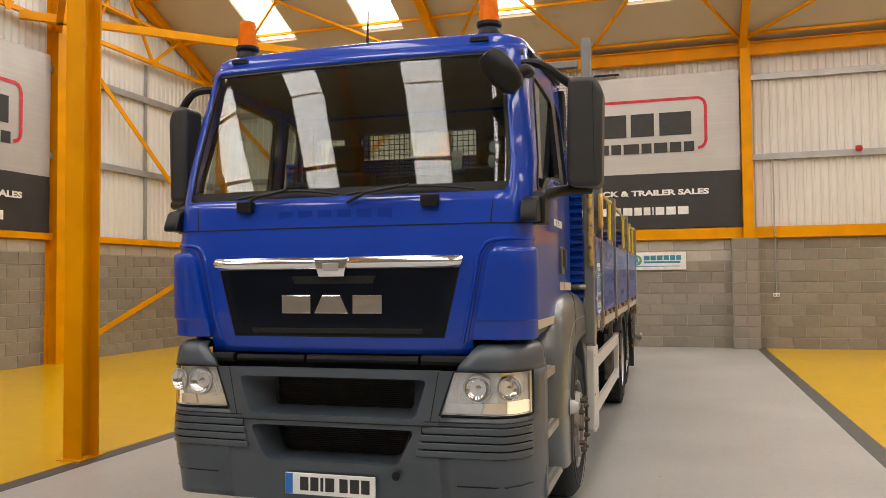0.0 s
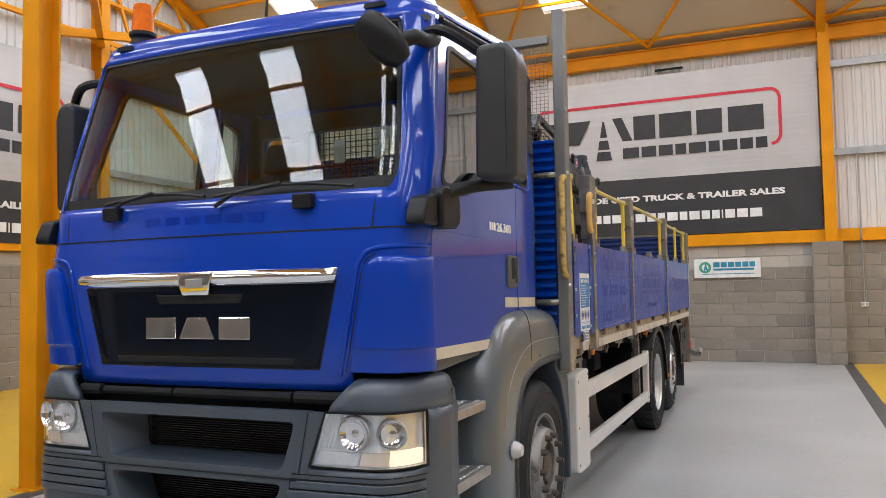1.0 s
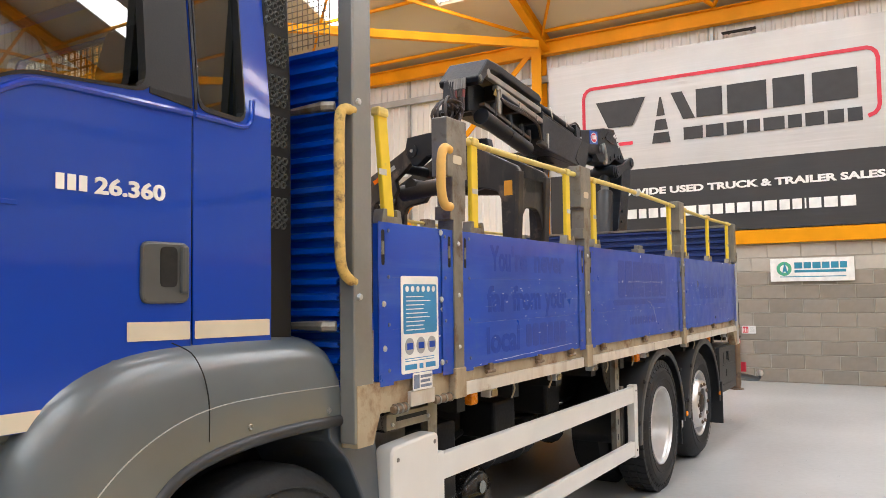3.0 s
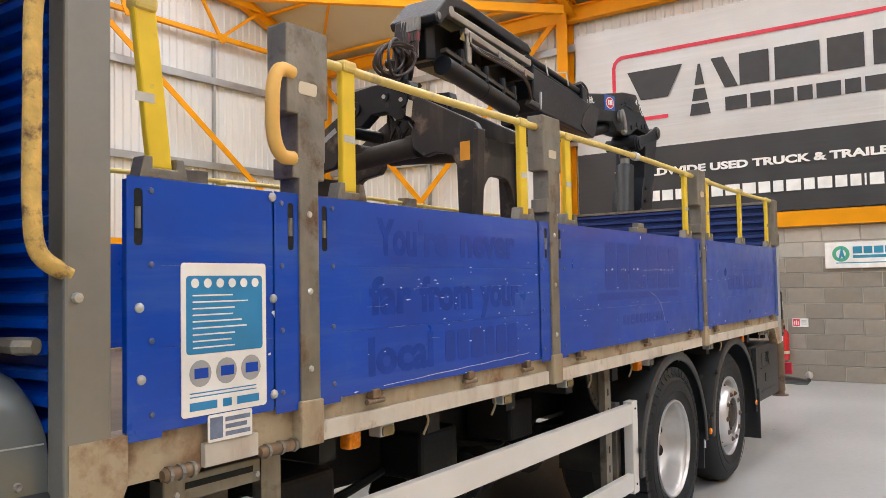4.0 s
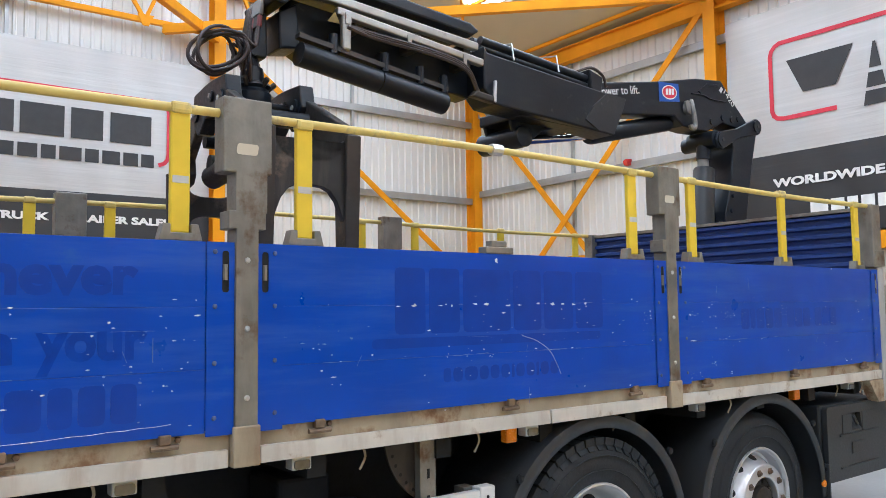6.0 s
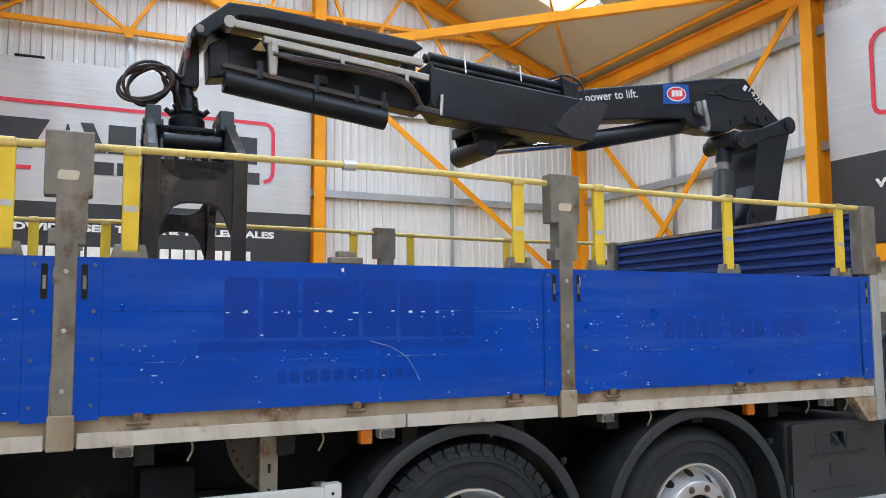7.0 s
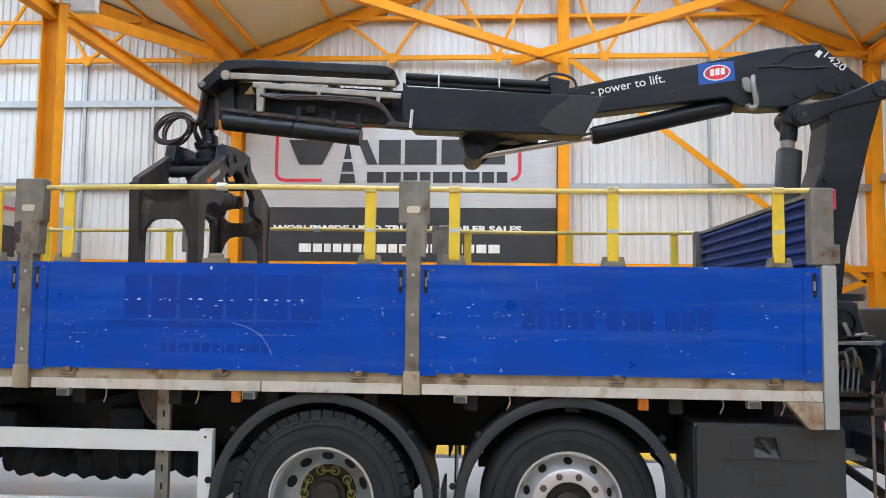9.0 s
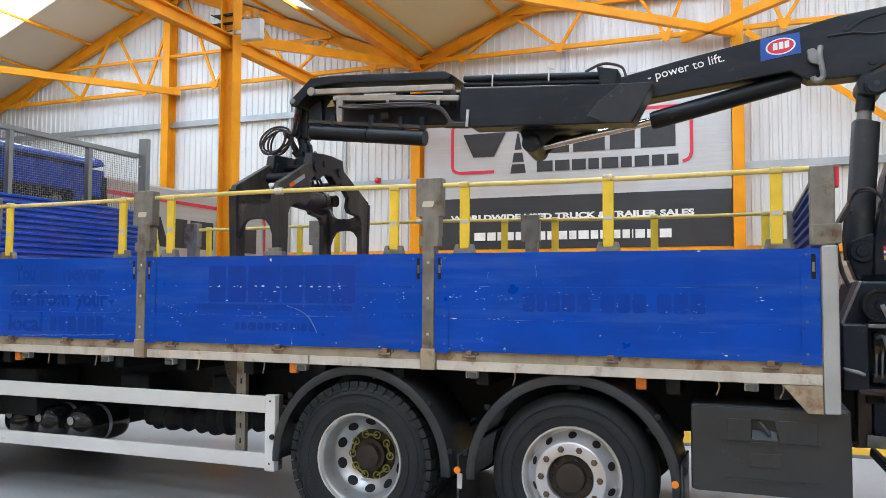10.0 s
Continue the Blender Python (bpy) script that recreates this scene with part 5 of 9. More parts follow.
for sg in (1, -1):
    lip = [(1.165, 0.40), (1.16, 0.64), (1.19, 0.86), (1.235, 0.98), (1.31, 1.085), (1.42, 1.145), (1.60, 1.18), (1.85, 1.195), (2.14, 1.19)]
    outer = [(2.14, 1.40), (2.11, 1.48), (2.02, 1.522), (1.75, 1.537), (1.39, 1.537), (1.20, 1.518), (1.05, 1.468), (0.94, 1.39), (0.86, 1.27), (0.81, 1.12), (0.785, 0.92), (0.80, 0.62), (0.88, 0.40)]
    a, b = spread(smooth_path(flat3(lip), 6), 48), spread(smooth_path(flat3(outer[::-1]), 6), 48)
    bm = bmesh.new()
    rows_w = []
    for f, xw in ((0.0, 0.64), (0.0, 1.0), (0.02, 1.07), (0.06, 1.125), (0.12, 1.162), (0.20, 1.184), (0.32, 1.198), (0.55, 1.205), (0.90, 1.206), (1.0, 1.202), (1.0, 0.66)):
        rows_w.append([bm.verts.new((sg * xw, *((q + (p - q) * f).yz))) for p, q in zip(a, b)])
    for r, s in zip(rows_w, rows_w[1:]):
        for k in range(len(a) - 1):
            bm.faces.new((r[k], r[k + 1], s[k + 1], s[k]))
    for e in (0, -1):
        bm.faces.new([r[e] for r in rows_w])
    wing = part("front_wing", bm, WING_PLASTIC, lorry, "charcoal plastic wheel arch with rounded shoulder", smooth=True)
    bm = bmesh.new()
    inner = [Vector((0, 1.83 + (p.y - 1.83) * 0.985, 0.53 + (p.z - 0.53) * 0.985)) for p in a]
    g = [[bm.verts.new((sg * xw, p.y, p.z)) for p in inner] for xw in (0.62, 1.15)]
    for k in range(len(inner) - 1):
        bm.faces.new((g[0][k], g[0][k + 1], g[1][k + 1], g[1][k]))
    part("arch_liner", bm, BLACK_PLASTIC, wing, "black plastic arch liner", smooth=True)
    # Pale tube painted along the wing's crease in place of its highlight.
    crease = smooth_path([(sg * 1.2055, y, z) for y, z in ((2.13, 1.322), (1.73, 1.328), (1.48, 1.315), (1.29, 1.262), (1.136, 1.17), (1.03, 1.05), (0.985, 0.90))], 6)
    part("wing_crease", tube(crease, 0.0022, seg=5), STICKER, wing)
    part("arch_lip", tube(smooth_path([(sg * 1.195, y, z) for y, z in lip], 6), 0.024, seg=10), GUARD_BLACK, wing, smooth=True)
    part("wing_seam", tube(smooth_path([(sg * x, y, z) for x, y, z in ((1.165, 1.37, 1.53), (1.194, 1.42, 1.497), (1.2035, 1.455, 1.44), (1.205, 1.475, 1.38), (1.2055, 1.484, 1.32), (1.2055, 1.484, 1.215))], 4), 0.0022, seg=5), SHADE_BLACK, wing)
    part("wing_fastener", lathe([(0, 0.0), (0.006, 0.008), (0, 0.012)], (sg * 1.206, 1.66, 1.235), "x", 10), DULL_STEEL, wing)
    part("wing_fastener", lathe([(0, 0.0), (0.006, 0.008), (0, 0.012)], (sg * 1.206, 2.07, 1.235), "x", 10), DULL_STEEL, wing)
    part("wing_flap", prism(rounded([(2.10, 1.20), (2.28, 1.165), (2.40, 1.07), (2.445, 0.60), (2.445, 0.33), (2.405, 0.33), (2.40, 0.55), (2.355, 0.75), (2.28, 0.90), (2.21, 1.02), (2.10, 1.12)], 0.03), "x", sg * 0.70, sg * 1.185), PLASTIC, wing, "charcoal plastic flap behind the front wheel", bevel=0.01)
    lampb = part("side_indicator", lathe([(0.0, 0.05), (0.03, 0.045), (0.055, 0.03), (0.06, 0.0)], (sg * 1.205, 1.10, 0.77), "x", 18), CLEAR_LENS, wing, smooth=True)
    part("indicator_boss", lathe([(-0.02, 0.065), (0.012, 0.06), (0.012, 0.0)], (sg * 1.20, 1.10, 0.77), "x", 18), PLASTIC, wing, smooth=True)
    # Step well and three treads.
    part("step_well", box(sg * 0.80, sg * 0.86, 0.36, 0.92, 0.42, 1.40), PLASTIC, lorry)
    part("sill", prism([(0.30, 1.26), (0.95, 1.30), (0.95, 1.39), (0.30, 1.36)], "x", sg * 0.86, sg * 1.10), PLASTIC, lorry, bevel=0.01)
    for k, (z, y0, y1, xo) in enumerate(((1.07, 0.40, 0.90, 1.15), (0.74, 0.40, 0.88, 1.17), (0.42, 0.40, 0.98, 1.17))):
        x0, x1 = sorted((sg * 0.84, sg * xo))
        step = part("step", box(x0, x1, y0, y1, z - 0.05, z), TREAD_ALU, lorry, "ribbed alloy step tread", bevel=0.008)
        bm = bmesh.new()
        for i in range(11):
            for j in range(5):
                y, x = y0 + 0.03 + i * (y1 - y0 - 0.06) / 10, x0 + 0.04 + j * (x1 - x0 - 0.08) / 4
                lathe([(0.0, 0.014), (0.004, 0.009), (0.002, 0.004)], (x, y, z + 0.0005), "z", 6, bm)
        part("tread_stud", bm, STEEL_RIM, step, kind="stuff")
    part("step_box", prism([(0.38, 0.36), (1.10, 0.36), (1.12, 0.62), (0.38, 0.62)], "x", sg * 0.78, sg * 0.84), PLASTIC, lorry)
# Model figures on the door, with a bar for the name before them.
for y in (1.005, 1.04, 1.075):
    part("model_bar", box(1.131, 1.134, y, y + 0.026, 1.968, 2.013), PRINT_WHITE, lorry, bevel=0.004)
lettering("model_number", "26.360", 0.066, pose(1.131, 1.125, 1.968, 90, 0, 90), PRINT_WHITE, lorry, 0.245, 0.003, 0.002)
# The cab is moved slightly to the far side to fit the camera's view.
for ob in lorry.children:
    ob.location.x -= 0.02

# ---- dropside body ----
NEAR, FAR = 1.25, -1.50
BOARDS = ((2.30, 2.89), (2.974, 4.565), (4.648, 6.978), (7.066, 9.405))


RIVET = material("dull_rivet", (0.10, 0.13, 0.26), 0.5, metal=0.4)


def plank_profile(sg, x, z0, z1):
    """Section of one plank: a shallow rib at its edges."""
    return [(x, z0), (x, z1), (x - sg * 0.025, z1), (x - sg * 0.025, z0)]


def board(sg, x, y0, y1):
    """A dropside: three planks between riveted end plates with slotted latches."""
    root = part("dropside", box(min(x - sg * 0.03, x - sg * 0.006), max(x - sg * 0.03, x - sg * 0.006), y0 + 0.01, y1 - 0.01, 1.32, 1.955), BOARD_BLUE, lorry, "royal blue aluminium dropside with chipped paint")
    zs = (1.312, 1.525, 1.738, 1.962)
    for za, zb in zip(zs, zs[1:]):
        part("plank", prism(plank_profile(sg, x, za + 0.0005, zb - 0.0005), "y", y0 + 0.1003, y1 - 0.1003), BOARD_BLUE, root, bevel=0.0009)
    for a, b, s in ((y0, y0 + 0.10, y0 + 0.033), (y1 - 0.10, y1, y1 - 0.032)):
        xo = x + sg * 0.004
        # End plate with a real slot through it.
        slot = rounded([(s - 0.0125, 1.787), (s + 0.0125, 1.787), (s + 0.0125, 1.932), (s - 0.0125, 1.932)], 0.012)
        bm = sheet([(a, 1.30), (b, 1.30), (b, 1.962), (a, 1.962)], [slot], lambda y, z: (xo, y, z))
        part("end_plate", bm, BOARD_BLUE, root, solid=0.0)
        part("latch_slot", prism(slot, "x", xo - sg * 0.0035, xo - sg * 0.002), SHADE_BLACK, root)
        part("latch_pin", tube([(xo - sg * 0.004, s, 1.83), (xo - sg * 0.004, s, 1.885)], 0.009, seg=6), STAKE, root)
        e = a + 0.070 if s < (y0 + y1) / 2 else b - 0.070
        for z in (1.36, 1.545, 1.739, 1.928):
            part("rivet", lathe([(0.0, 0.009), (sg * 0.004, 0.007), (sg * 0.005, 0.0)], (xo, e, z), "x", 8), RIVET, root)
    return root


def stake(sg, x, y, top=2.50):
    """A removable side post: foot, channel and the broad plate at its head."""
    a, b = sorted((x - sg * 0.075, x + sg * 0.012))
    root = part("stake", box(a, b, y - 0.042, y + 0.042, 1.19, 2.02), STAKE, lorry, "weathered grey steel side post", bevel=0.004)
    part("stake_foot", box(a, b + sg * 0.006, y - 0.05, y + 0.05, 1.185, 1.325), RAVE, root, bevel=0.005)
    part("stake_collar", box(a, b, y - 0.07, y + 0.07, 2.01, 2.075), STAKE, root, bevel=0.004)
    part("stake_neck", box(a, b, y - 0.045, y + 0.075, 2.07, 2.22), STAKE, root, bevel=0.004)
    part("stake_head", box(a, b, y - 0.092, y + 0.092, 2.21, top), STAKE, root, bevel=0.006)
    part("stake_tag", prism(rounded([(y - 0.045, 2.275), (y + 0.035, 2.275), (y + 0.04, 2.315), (y - 0.04, 2.315)], 0.012), "x", b - 0.001 if sg > 0 else a - 0.002, b + 0.002 if sg > 0 else a + 0.001), CREAM, root)
    for z in (1.42, 1.66, 1.90):
        part("rivet", lathe([(0.0, 0.011), (sg * 0.005, 0.008), (sg * 0.006, 0.0)], (b if sg > 0 else a, y, z), "x", 8), STEEL_RIM, root)
    return root


def rail_post(sg, x, y, lean=0.0):
    a, b = sorted((x - sg * 0.045, x - sg * 0.02))
    root = part("rail_post", prism([(y - 0.034 + lean, 1.99), (y + 0.034 + lean, 1.99), (y + 0.034, 2.42), (y - 0.034, 2.42)], "x", a, b), RAIL_YELLOW, lorry, "flat yellow steel handrail upright", bevel=0.006)
    part("post_clamp", box(a - 0.012, b + 0.012, y - 0.036, y + 0.036, 2.40, 2.442), RAIL_TUBE, root, bevel=0.012)
    part("post_foot", prism([(y - 0.075 + lean, 1.962), (y + 0.075 + lean, 1.962), (y + 0.06 + lean, 2.02), (y + 0.035 + lean, 2.02), (y + 0.035 + lean, 1.99), (y - 0.035 + lean, 1.99), (y - 0.035 + lean, 2.02), (y - 0.06 + lean, 2.02)], "x", a - 0.012, b + 0.012), STAKE, root, bevel=0.003)
    part("post_label", box(b if sg > 0 else a - 0.0015, b + 0.0015 if sg > 0 else a, y - 0.028, y + 0.028, 2.16, 2.185), CLEAR_LENS, root)
    return root


for sg, x in ((1, NEAR), (-1, FAR)):
    for y0, y1 in BOARDS:
        board(sg, x, y0, y1)
    for y, top in ((2.932, 2.49), (4.61, 2.48), (7.02, 2.472)):
        stake(sg, x, y, top)
    for y, lean in ((3.16, 0), (4.38, 0), (4.85, 0), (6.75, 0), (7.265, 0), (8.215, 0), (9.185, 0)):
        rail_post(sg, x, y, lean)
    rail_post(sg, x, 2.37, 0.05)
    sag = lambda y: 2.425 - 0.012 * math.sin((y - 7) * 1.3)
    for a, b in ((2.97, 4.55), (4.68, 6.95), (7.10, 9.38)):
        part("handrail", tube([(x - sg * 0.033, y, sag(y)) for y in steps(a, b, 8)], 0.0165, seg=12), RAIL_TUBE, lorry, "pale yellow tubular handrail", smooth=True)
    part("rail_joint", tube([(x - sg * 0.033, 5.79, sag(5.79)), (x - sg * 0.033, 5.85, sag(5.85))], 0.026, seg=10), STEEL_RIM, lorry)
    # Rear corner post in bright alloy with a steel head.
    a, b = sorted((x - sg * 0.09, x + sg * 0.008))
    post = part("rear_post", box(a, b, 9.415, 9.50, 1.03, 1.98), GALV_POST, lorry, "pale alloy rear corner post", bevel=0.01)
    part("post_head", box(a, b, 9.36, 9.49, 1.98, 2.435), STAKE, post, bevel=0.006)
    part("marker_lamp", box((a + b) / 2 - 0.03, (a + b) / 2 + 0.03, 9.49, 9.515, 2.31, 2.43), PRINT_RED, post, "small red marker lamp", bevel=0.006)
    part("post_bracket", box(a, b + 0.004, 9.38, 9.52, 1.99, 2.10), STAKE, post, bevel=0.004)
    part("corner_gusset", prism([(9.20, 1.185), (9.41, 1.185), (9.41, 1.03), (9.33, 1.03)], "x", a + 0.02, b - 0.004), RAVE, post)
    # Side rave: dirty upper channel, proud pale strip below.
    a, b = sorted((x - sg * 0.09, x - sg * 0.022))
    part("side_rave", box(a, b, 2.28, 9.42, 1.19, 1.318), RAVE, lorry, "dirty cream steel side rave")
    a, b = sorted((x - sg * 0.03, x - sg * 0.004))
    for y0, y1 in ((2.97, 4.55), (4.67, 6.10), (6.11, 6.96), (7.08, 9.41)):
        part("rave_strip", box(a, b, y0, y1, 1.187, 1.248), RAVE_STRIP, lorry, bevel=0.003)
    part("rave_plate", box(a, b, 2.54, 2.73, 1.192, 1.257), RAVE_STRIP, lorry, "pale worn backing plate", bevel=0.003)
    for y0, y1 in ((2.41, 2.52), (2.74, 2.90)):
        roller = part("hinge_roller", tube([(x - sg * 0.012, y0, 1.196), (x - sg * 0.012, y0 + 0.01, 1.196), (x - sg * 0.012, y1 - 0.01, 1.196), (x - sg * 0.012, y1, 1.196)], [0.014, 0.018, 0.018, 0.014], seg=10), HINGE_RUST, lorry, "rusty hinge roller", smooth=True)
        for k in range(3):
            yk = y0 + (y1 - y0) * (k + 0.5) / 3
            part("roller_collar", lathe([(-0.006, 0.0185), (-0.005, 0.022), (0.005, 0.022), (0.006, 0.0185)], (x - sg * 0.012, yk, 1.196), "y", 10), STAKE, roller)
    channel = part("step_channel", box(*sorted((x - sg * 0.14, x - sg * 0.075)), 2.46, 2.80, 1.095, 1.165), STAKE, lorry, "bare steel channel bracket", bevel=0.005)
    part("channel_slot", box(*sorted((x - sg * 0.076, x - sg * 0.0735)), 2.53, 2.77, 1.128, 1.146), SHADE_BLACK, channel)
    for yk in (2.50, 2.785):
        part("channel_bolt", lathe([(0, 0.010), (sg * 0.006, 0.009), (sg * 0.008, 0)], (x - sg * 0.075, yk, 1.118), "x", 6), GALV_POST, channel)
    for y in (3.25, 3.85, 4.33, 4.90, 5.85, 6.70, 7.31, 8.23, 9.14):
        hinge = part("hinge", box(*sorted((x - sg * 0.02, x + sg * 0.012)), y - 0.020, y + 0.020, 1.288, 1.320), HINGE_RUST, lorry, bevel=0.004)
        part("hinge_pin", tube([(x + sg * 0.002, y - 0.045, 1.279), (x + sg * 0.002, y + 0.045, 1.279)], 0.010, seg=8), HINGE_RUST, hinge)
        part("hinge_bolt", lathe([(0, 0.012), (sg * 0.008, 0.010), (sg * 0.010, 0)], (x - sg * 0.018, y + 0.05, 1.298), "x", 6), HINGE_RUST, hinge)
    for y in (3.37, 4.22, 4.85, 6.02, 7.31, 9.035):
        lampw = part("side_lamp_holder", box(*sorted((x - sg * 0.10, x - sg * 0.042)), y - 0.04, y + 0.04, 1.135, 1.19), GALV_POST, lorry, bevel=0.006)
        part("lamp_lens", prism(rounded([(y - 0.032, 1.138), (y + 0.032, 1.138), (y + 0.032, 1.172), (y - 0.032, 1.172)], 0.01), "x", x - sg * 0.043, x - sg * 0.037), LAMP_DARK, lampw)
    for y in (3.24, 5.93, 8.40):
        part("side_marker", box(*sorted((x - sg * 0.13, x - sg * 0.08)), y - 0.032, y + 0.032, 1.108, 1.182), AMBER, lorry, "amber side marker lamp", bevel=0.01)
    for y in (3.62, 4.12, 5.12, 5.7, 6.6, 7.6, 8.85, 9.2):
        part("strap_end", tube(smooth_path([(x - sg * 0.06, y, 1.19), (x - sg * 0.05, y + 0.008, 1.15), (x - sg * 0.06, y - 0.012, 1.10)], 4), 0.005, seg=6), RAVE, lorry)

# Bed floor and under-bearers.
part("bed_floor", box(FAR + 0.07, NEAR - 0.07, 2.26, 9.44, 1.24, 1.30), material("plywood_bed", (0.16, 0.11, 0.07), 0.7, var=0.2, scale=5.0), lorry, "worn plywood load bed")
for y in steps(2.5, 9.2, 11):
    part("bearer", box(FAR + 0.08, NEAR - 0.09, y - 0.04, y + 0.04, 1.09, 1.24), CHASSIS, lorry)

# Lettering ghosts and chips on the near dropsides.
FAINT = material("faint_ghost_blue", (0.0008, 0.040, 0.345), 0.38, spec=0.28, coat=0.5, coat_rough=0.10, var=0.10, scale=9.0)
for text, y, z, w in (("You", 3.27, 1.785, 0.235), ("'re", 3.518, 1.785, 0.192), ("never", 3.80, 1.785, 0.44), ("far", 3.23, 1.578, 0.24), ("from", 3.52, 1.578, 0.36), ("your", 3.94, 1.578, 0.33), ("local", 3.22, 1.37, 0.38)):
    lettering("ghost_word", text, 0.175, pose(NEAR + 0.0006, y, z, 90, 0, 90), FAINT if text in ("'re", "never") else FADED, lorry, w, 0.0002, 0.007, "darker blue ghost of removed lettering")


def side_bars(name, y0, z0, h, widths, gap, mat, x=NEAR + 0.0008):
    y = y0
    for w in widths:
        part(name, prism(rounded([(y, z0), (y + w, z0), (y + w, z0 + h), (y, z0 + h)], 0.02, 2), "x", x - 0.0006, x), mat, lorry)
        y += w + gap


side_bars("ghost_bar", 3.68, 1.37, 0.125, (0.07, 0.08, 0.10, 0.07, 0.08, 0.08), 0.016, FAINT)
side_bars("ghost_bar", 5.24, 1.62, 0.27, (0.15, 0.16, 0.27, 0.17, 0.19, 0.19), 0.02, FAINT)
side_bars("ghost_bar", 5.13, 1.565, 0.04, (1.32,), 0.0, FAINT)
side_bars("ghost_bar", 5.48, 1.415, 0.06, (0.04, 0.05, 0.07, 0.05, 0.05, 0.05, 0.015, 0.05, 0.05, 0.015, 0.05, 0.05), 0.012, FAINT)
side_bars("ghost_bar", 7.67, 1.58, 0.12, (0.083, 0.05, 0.083, 0.083, 0.083), 0.014, FAINT)
side_bars("ghost_bar", 8.17, 1.58, 0.12, (0.083, 0.083, 0.083), 0.014, FAINT)
side_bars("ghost_bar", 8.51, 1.58, 0.12, (0.083, 0.083, 0.083), 0.014, FAINT)

rng = random.Random(4)
SCUFF = material("scuffed_blue_paint", (0.16, 0.24, 0.48), 0.5, var=0.3, scale=40.0)


def chip(y, z, w, h, x=NEAR + 0.0016):
    """A flake of missing paint with a ragged edge."""
    n = 10
    pts = [(y + w * (0.3 + 0.7 * rng.random()) * math.cos(2 * math.pi * k / n), z + h * (0.3 + 0.7 * rng.random()) * math.sin(2 * math.pi * k / n)) for k in range(n)]
    return prism(pts, "x", x, x + 0.0006)


for y, z, w, h in [(5.27 + k * 0.092 + rng.uniform(-0.03, 0.03), 1.738 + rng.uniform(-0.006, 0.004), rng.uniform(0.008, 0.022), rng.uniform(0.004, 0.009)) for k in range(13)]:
    part("paint_chip", chip(y, z, w, h), CHIP, lorry)
for k in range(110):
    y0, y1 = BOARDS[1 + k % 3]
    y, z = rng.uniform(y0 + 0.1, y1 - 0.1), rng.choice((1.33, 1.525, 1.738, 1.62, 1.45, 1.68))
    s = rng.uniform(0.0012, 0.0042)
    part("paint_chip", chip(y, z + rng.uniform(-0.03, 0.03), s * rng.uniform(0.8, 4.0), s), CHIP, lorry)
for y, z, w, h in ((5.13, 1.545, 0.014, 0.010), (3.02, 1.66, 0.03, 0.003), (3.03, 1.63, 0.025, 0.002), (3.0, 1.715, 0.03, 0.0025), (2.79, 1.60, 0.02, 0.03), (2.77, 1.48, 0.016, 0.01), (2.80, 1.69, 0.008, 0.02), (4.15, 1.69, 0.014, 0.012), (4.10, 1.65, 0.01, 0.008), (3.62, 1.69, 0.03, 0.006), (3.45, 1.62, 0.03, 0.008), (5.70, 1.545, 0.016, 0.005), (5.82, 1.70, 0.03, 0.007), (8.9, 1.34, 0.02, 0.012), (7.2, 1.53, 0.05, 0.008), (6.93, 1.55, 0.012, 0.03), (6.90, 1.63, 0.008, 0.025), (5.78, 1.93, 0.02, 0.04), (8.75, 1.955, 0.03, 0.008)):
    part("paint_chip", chip(y, z, w * 0.6, h * 0.6), CHIP, lorry)
for k in range(90):
    y, z = rng.choice((3.85, 5.9, 7.9)) + rng.gauss(0, 0.35), 1.63 + rng.gauss(0, 0.06)
    s = rng.uniform(0.001, 0.0026)
    part("paint_chip", chip(y, z, s * rng.uniform(1.0, 6.0), s), CHIP if k % 3 == 0 else SCUFF, lorry)
# Scuffed patches where loads and straps have rubbed.
for yc, zc, dy, dz, n in ((7.20, 1.676, 0.05, 0.012, 12), (7.56, 1.667, 0.09, 0.012, 18), (7.54, 1.52, 0.03, 0.03, 8), (7.21, 1.345, 0.05, 0.012, 8), (7.38, 1.39, 0.02, 0.02, 6), (6.80, 1.66, 0.05, 0.02, 10), (6.955, 1.66, 0.006, 0.05, 9), (7.085, 1.80, 0.010, 0.05, 9), (4.95, 1.60, 0.06, 0.06, 12), (5.70, 1.50, 0.10, 0.03, 10), (4.25, 1.55, 0.08, 0.08, 12), (8.65, 1.60, 0.08, 0.02, 8)):
    for k in range(n):
        s = rng.uniform(0.0012, 0.0034)
        part("paint_chip", chip(rng.gauss(yc, dy), rng.gauss(zc, dz), s * rng.uniform(1.0, 3.5), s * rng.uniform(1.0, 2.0)), CHIP if k % 3 == 0 else SCUFF, lorry)
for y, z, w, h in ((6.955, 1.70, 0.010, 0.026), (6.952, 1.615, 0.009, 0.024), (7.075, 1.80, 0.006, 0.035), (7.11, 1.90, 0.004, 0.05), (4.70, 1.76, 0.008, 0.03)):
    part("paint_chip", chip(y, z, w, h), CHIP, lorry)
for pts in ([(5.92, 1.60), (6.03, 1.565), (6.10, 1.52), (6.15, 1.45), (6.17, 1.41)], [(3.3, 1.325), (3.7, 1.335), (4.1, 1.345), (4.35, 1.352)], [(6.90, 1.80), (6.94, 1.72), (6.91, 1.66)]):
    part("paint_scratch", tube([(NEAR + 0.0006, p.x, p.y + 0.0012 * math.sin(p.x * 61)) for p in smooth_path([(y, z, 0) for y, z in pts], 6)], 0.0009, seg=4), CHIP, lorry)

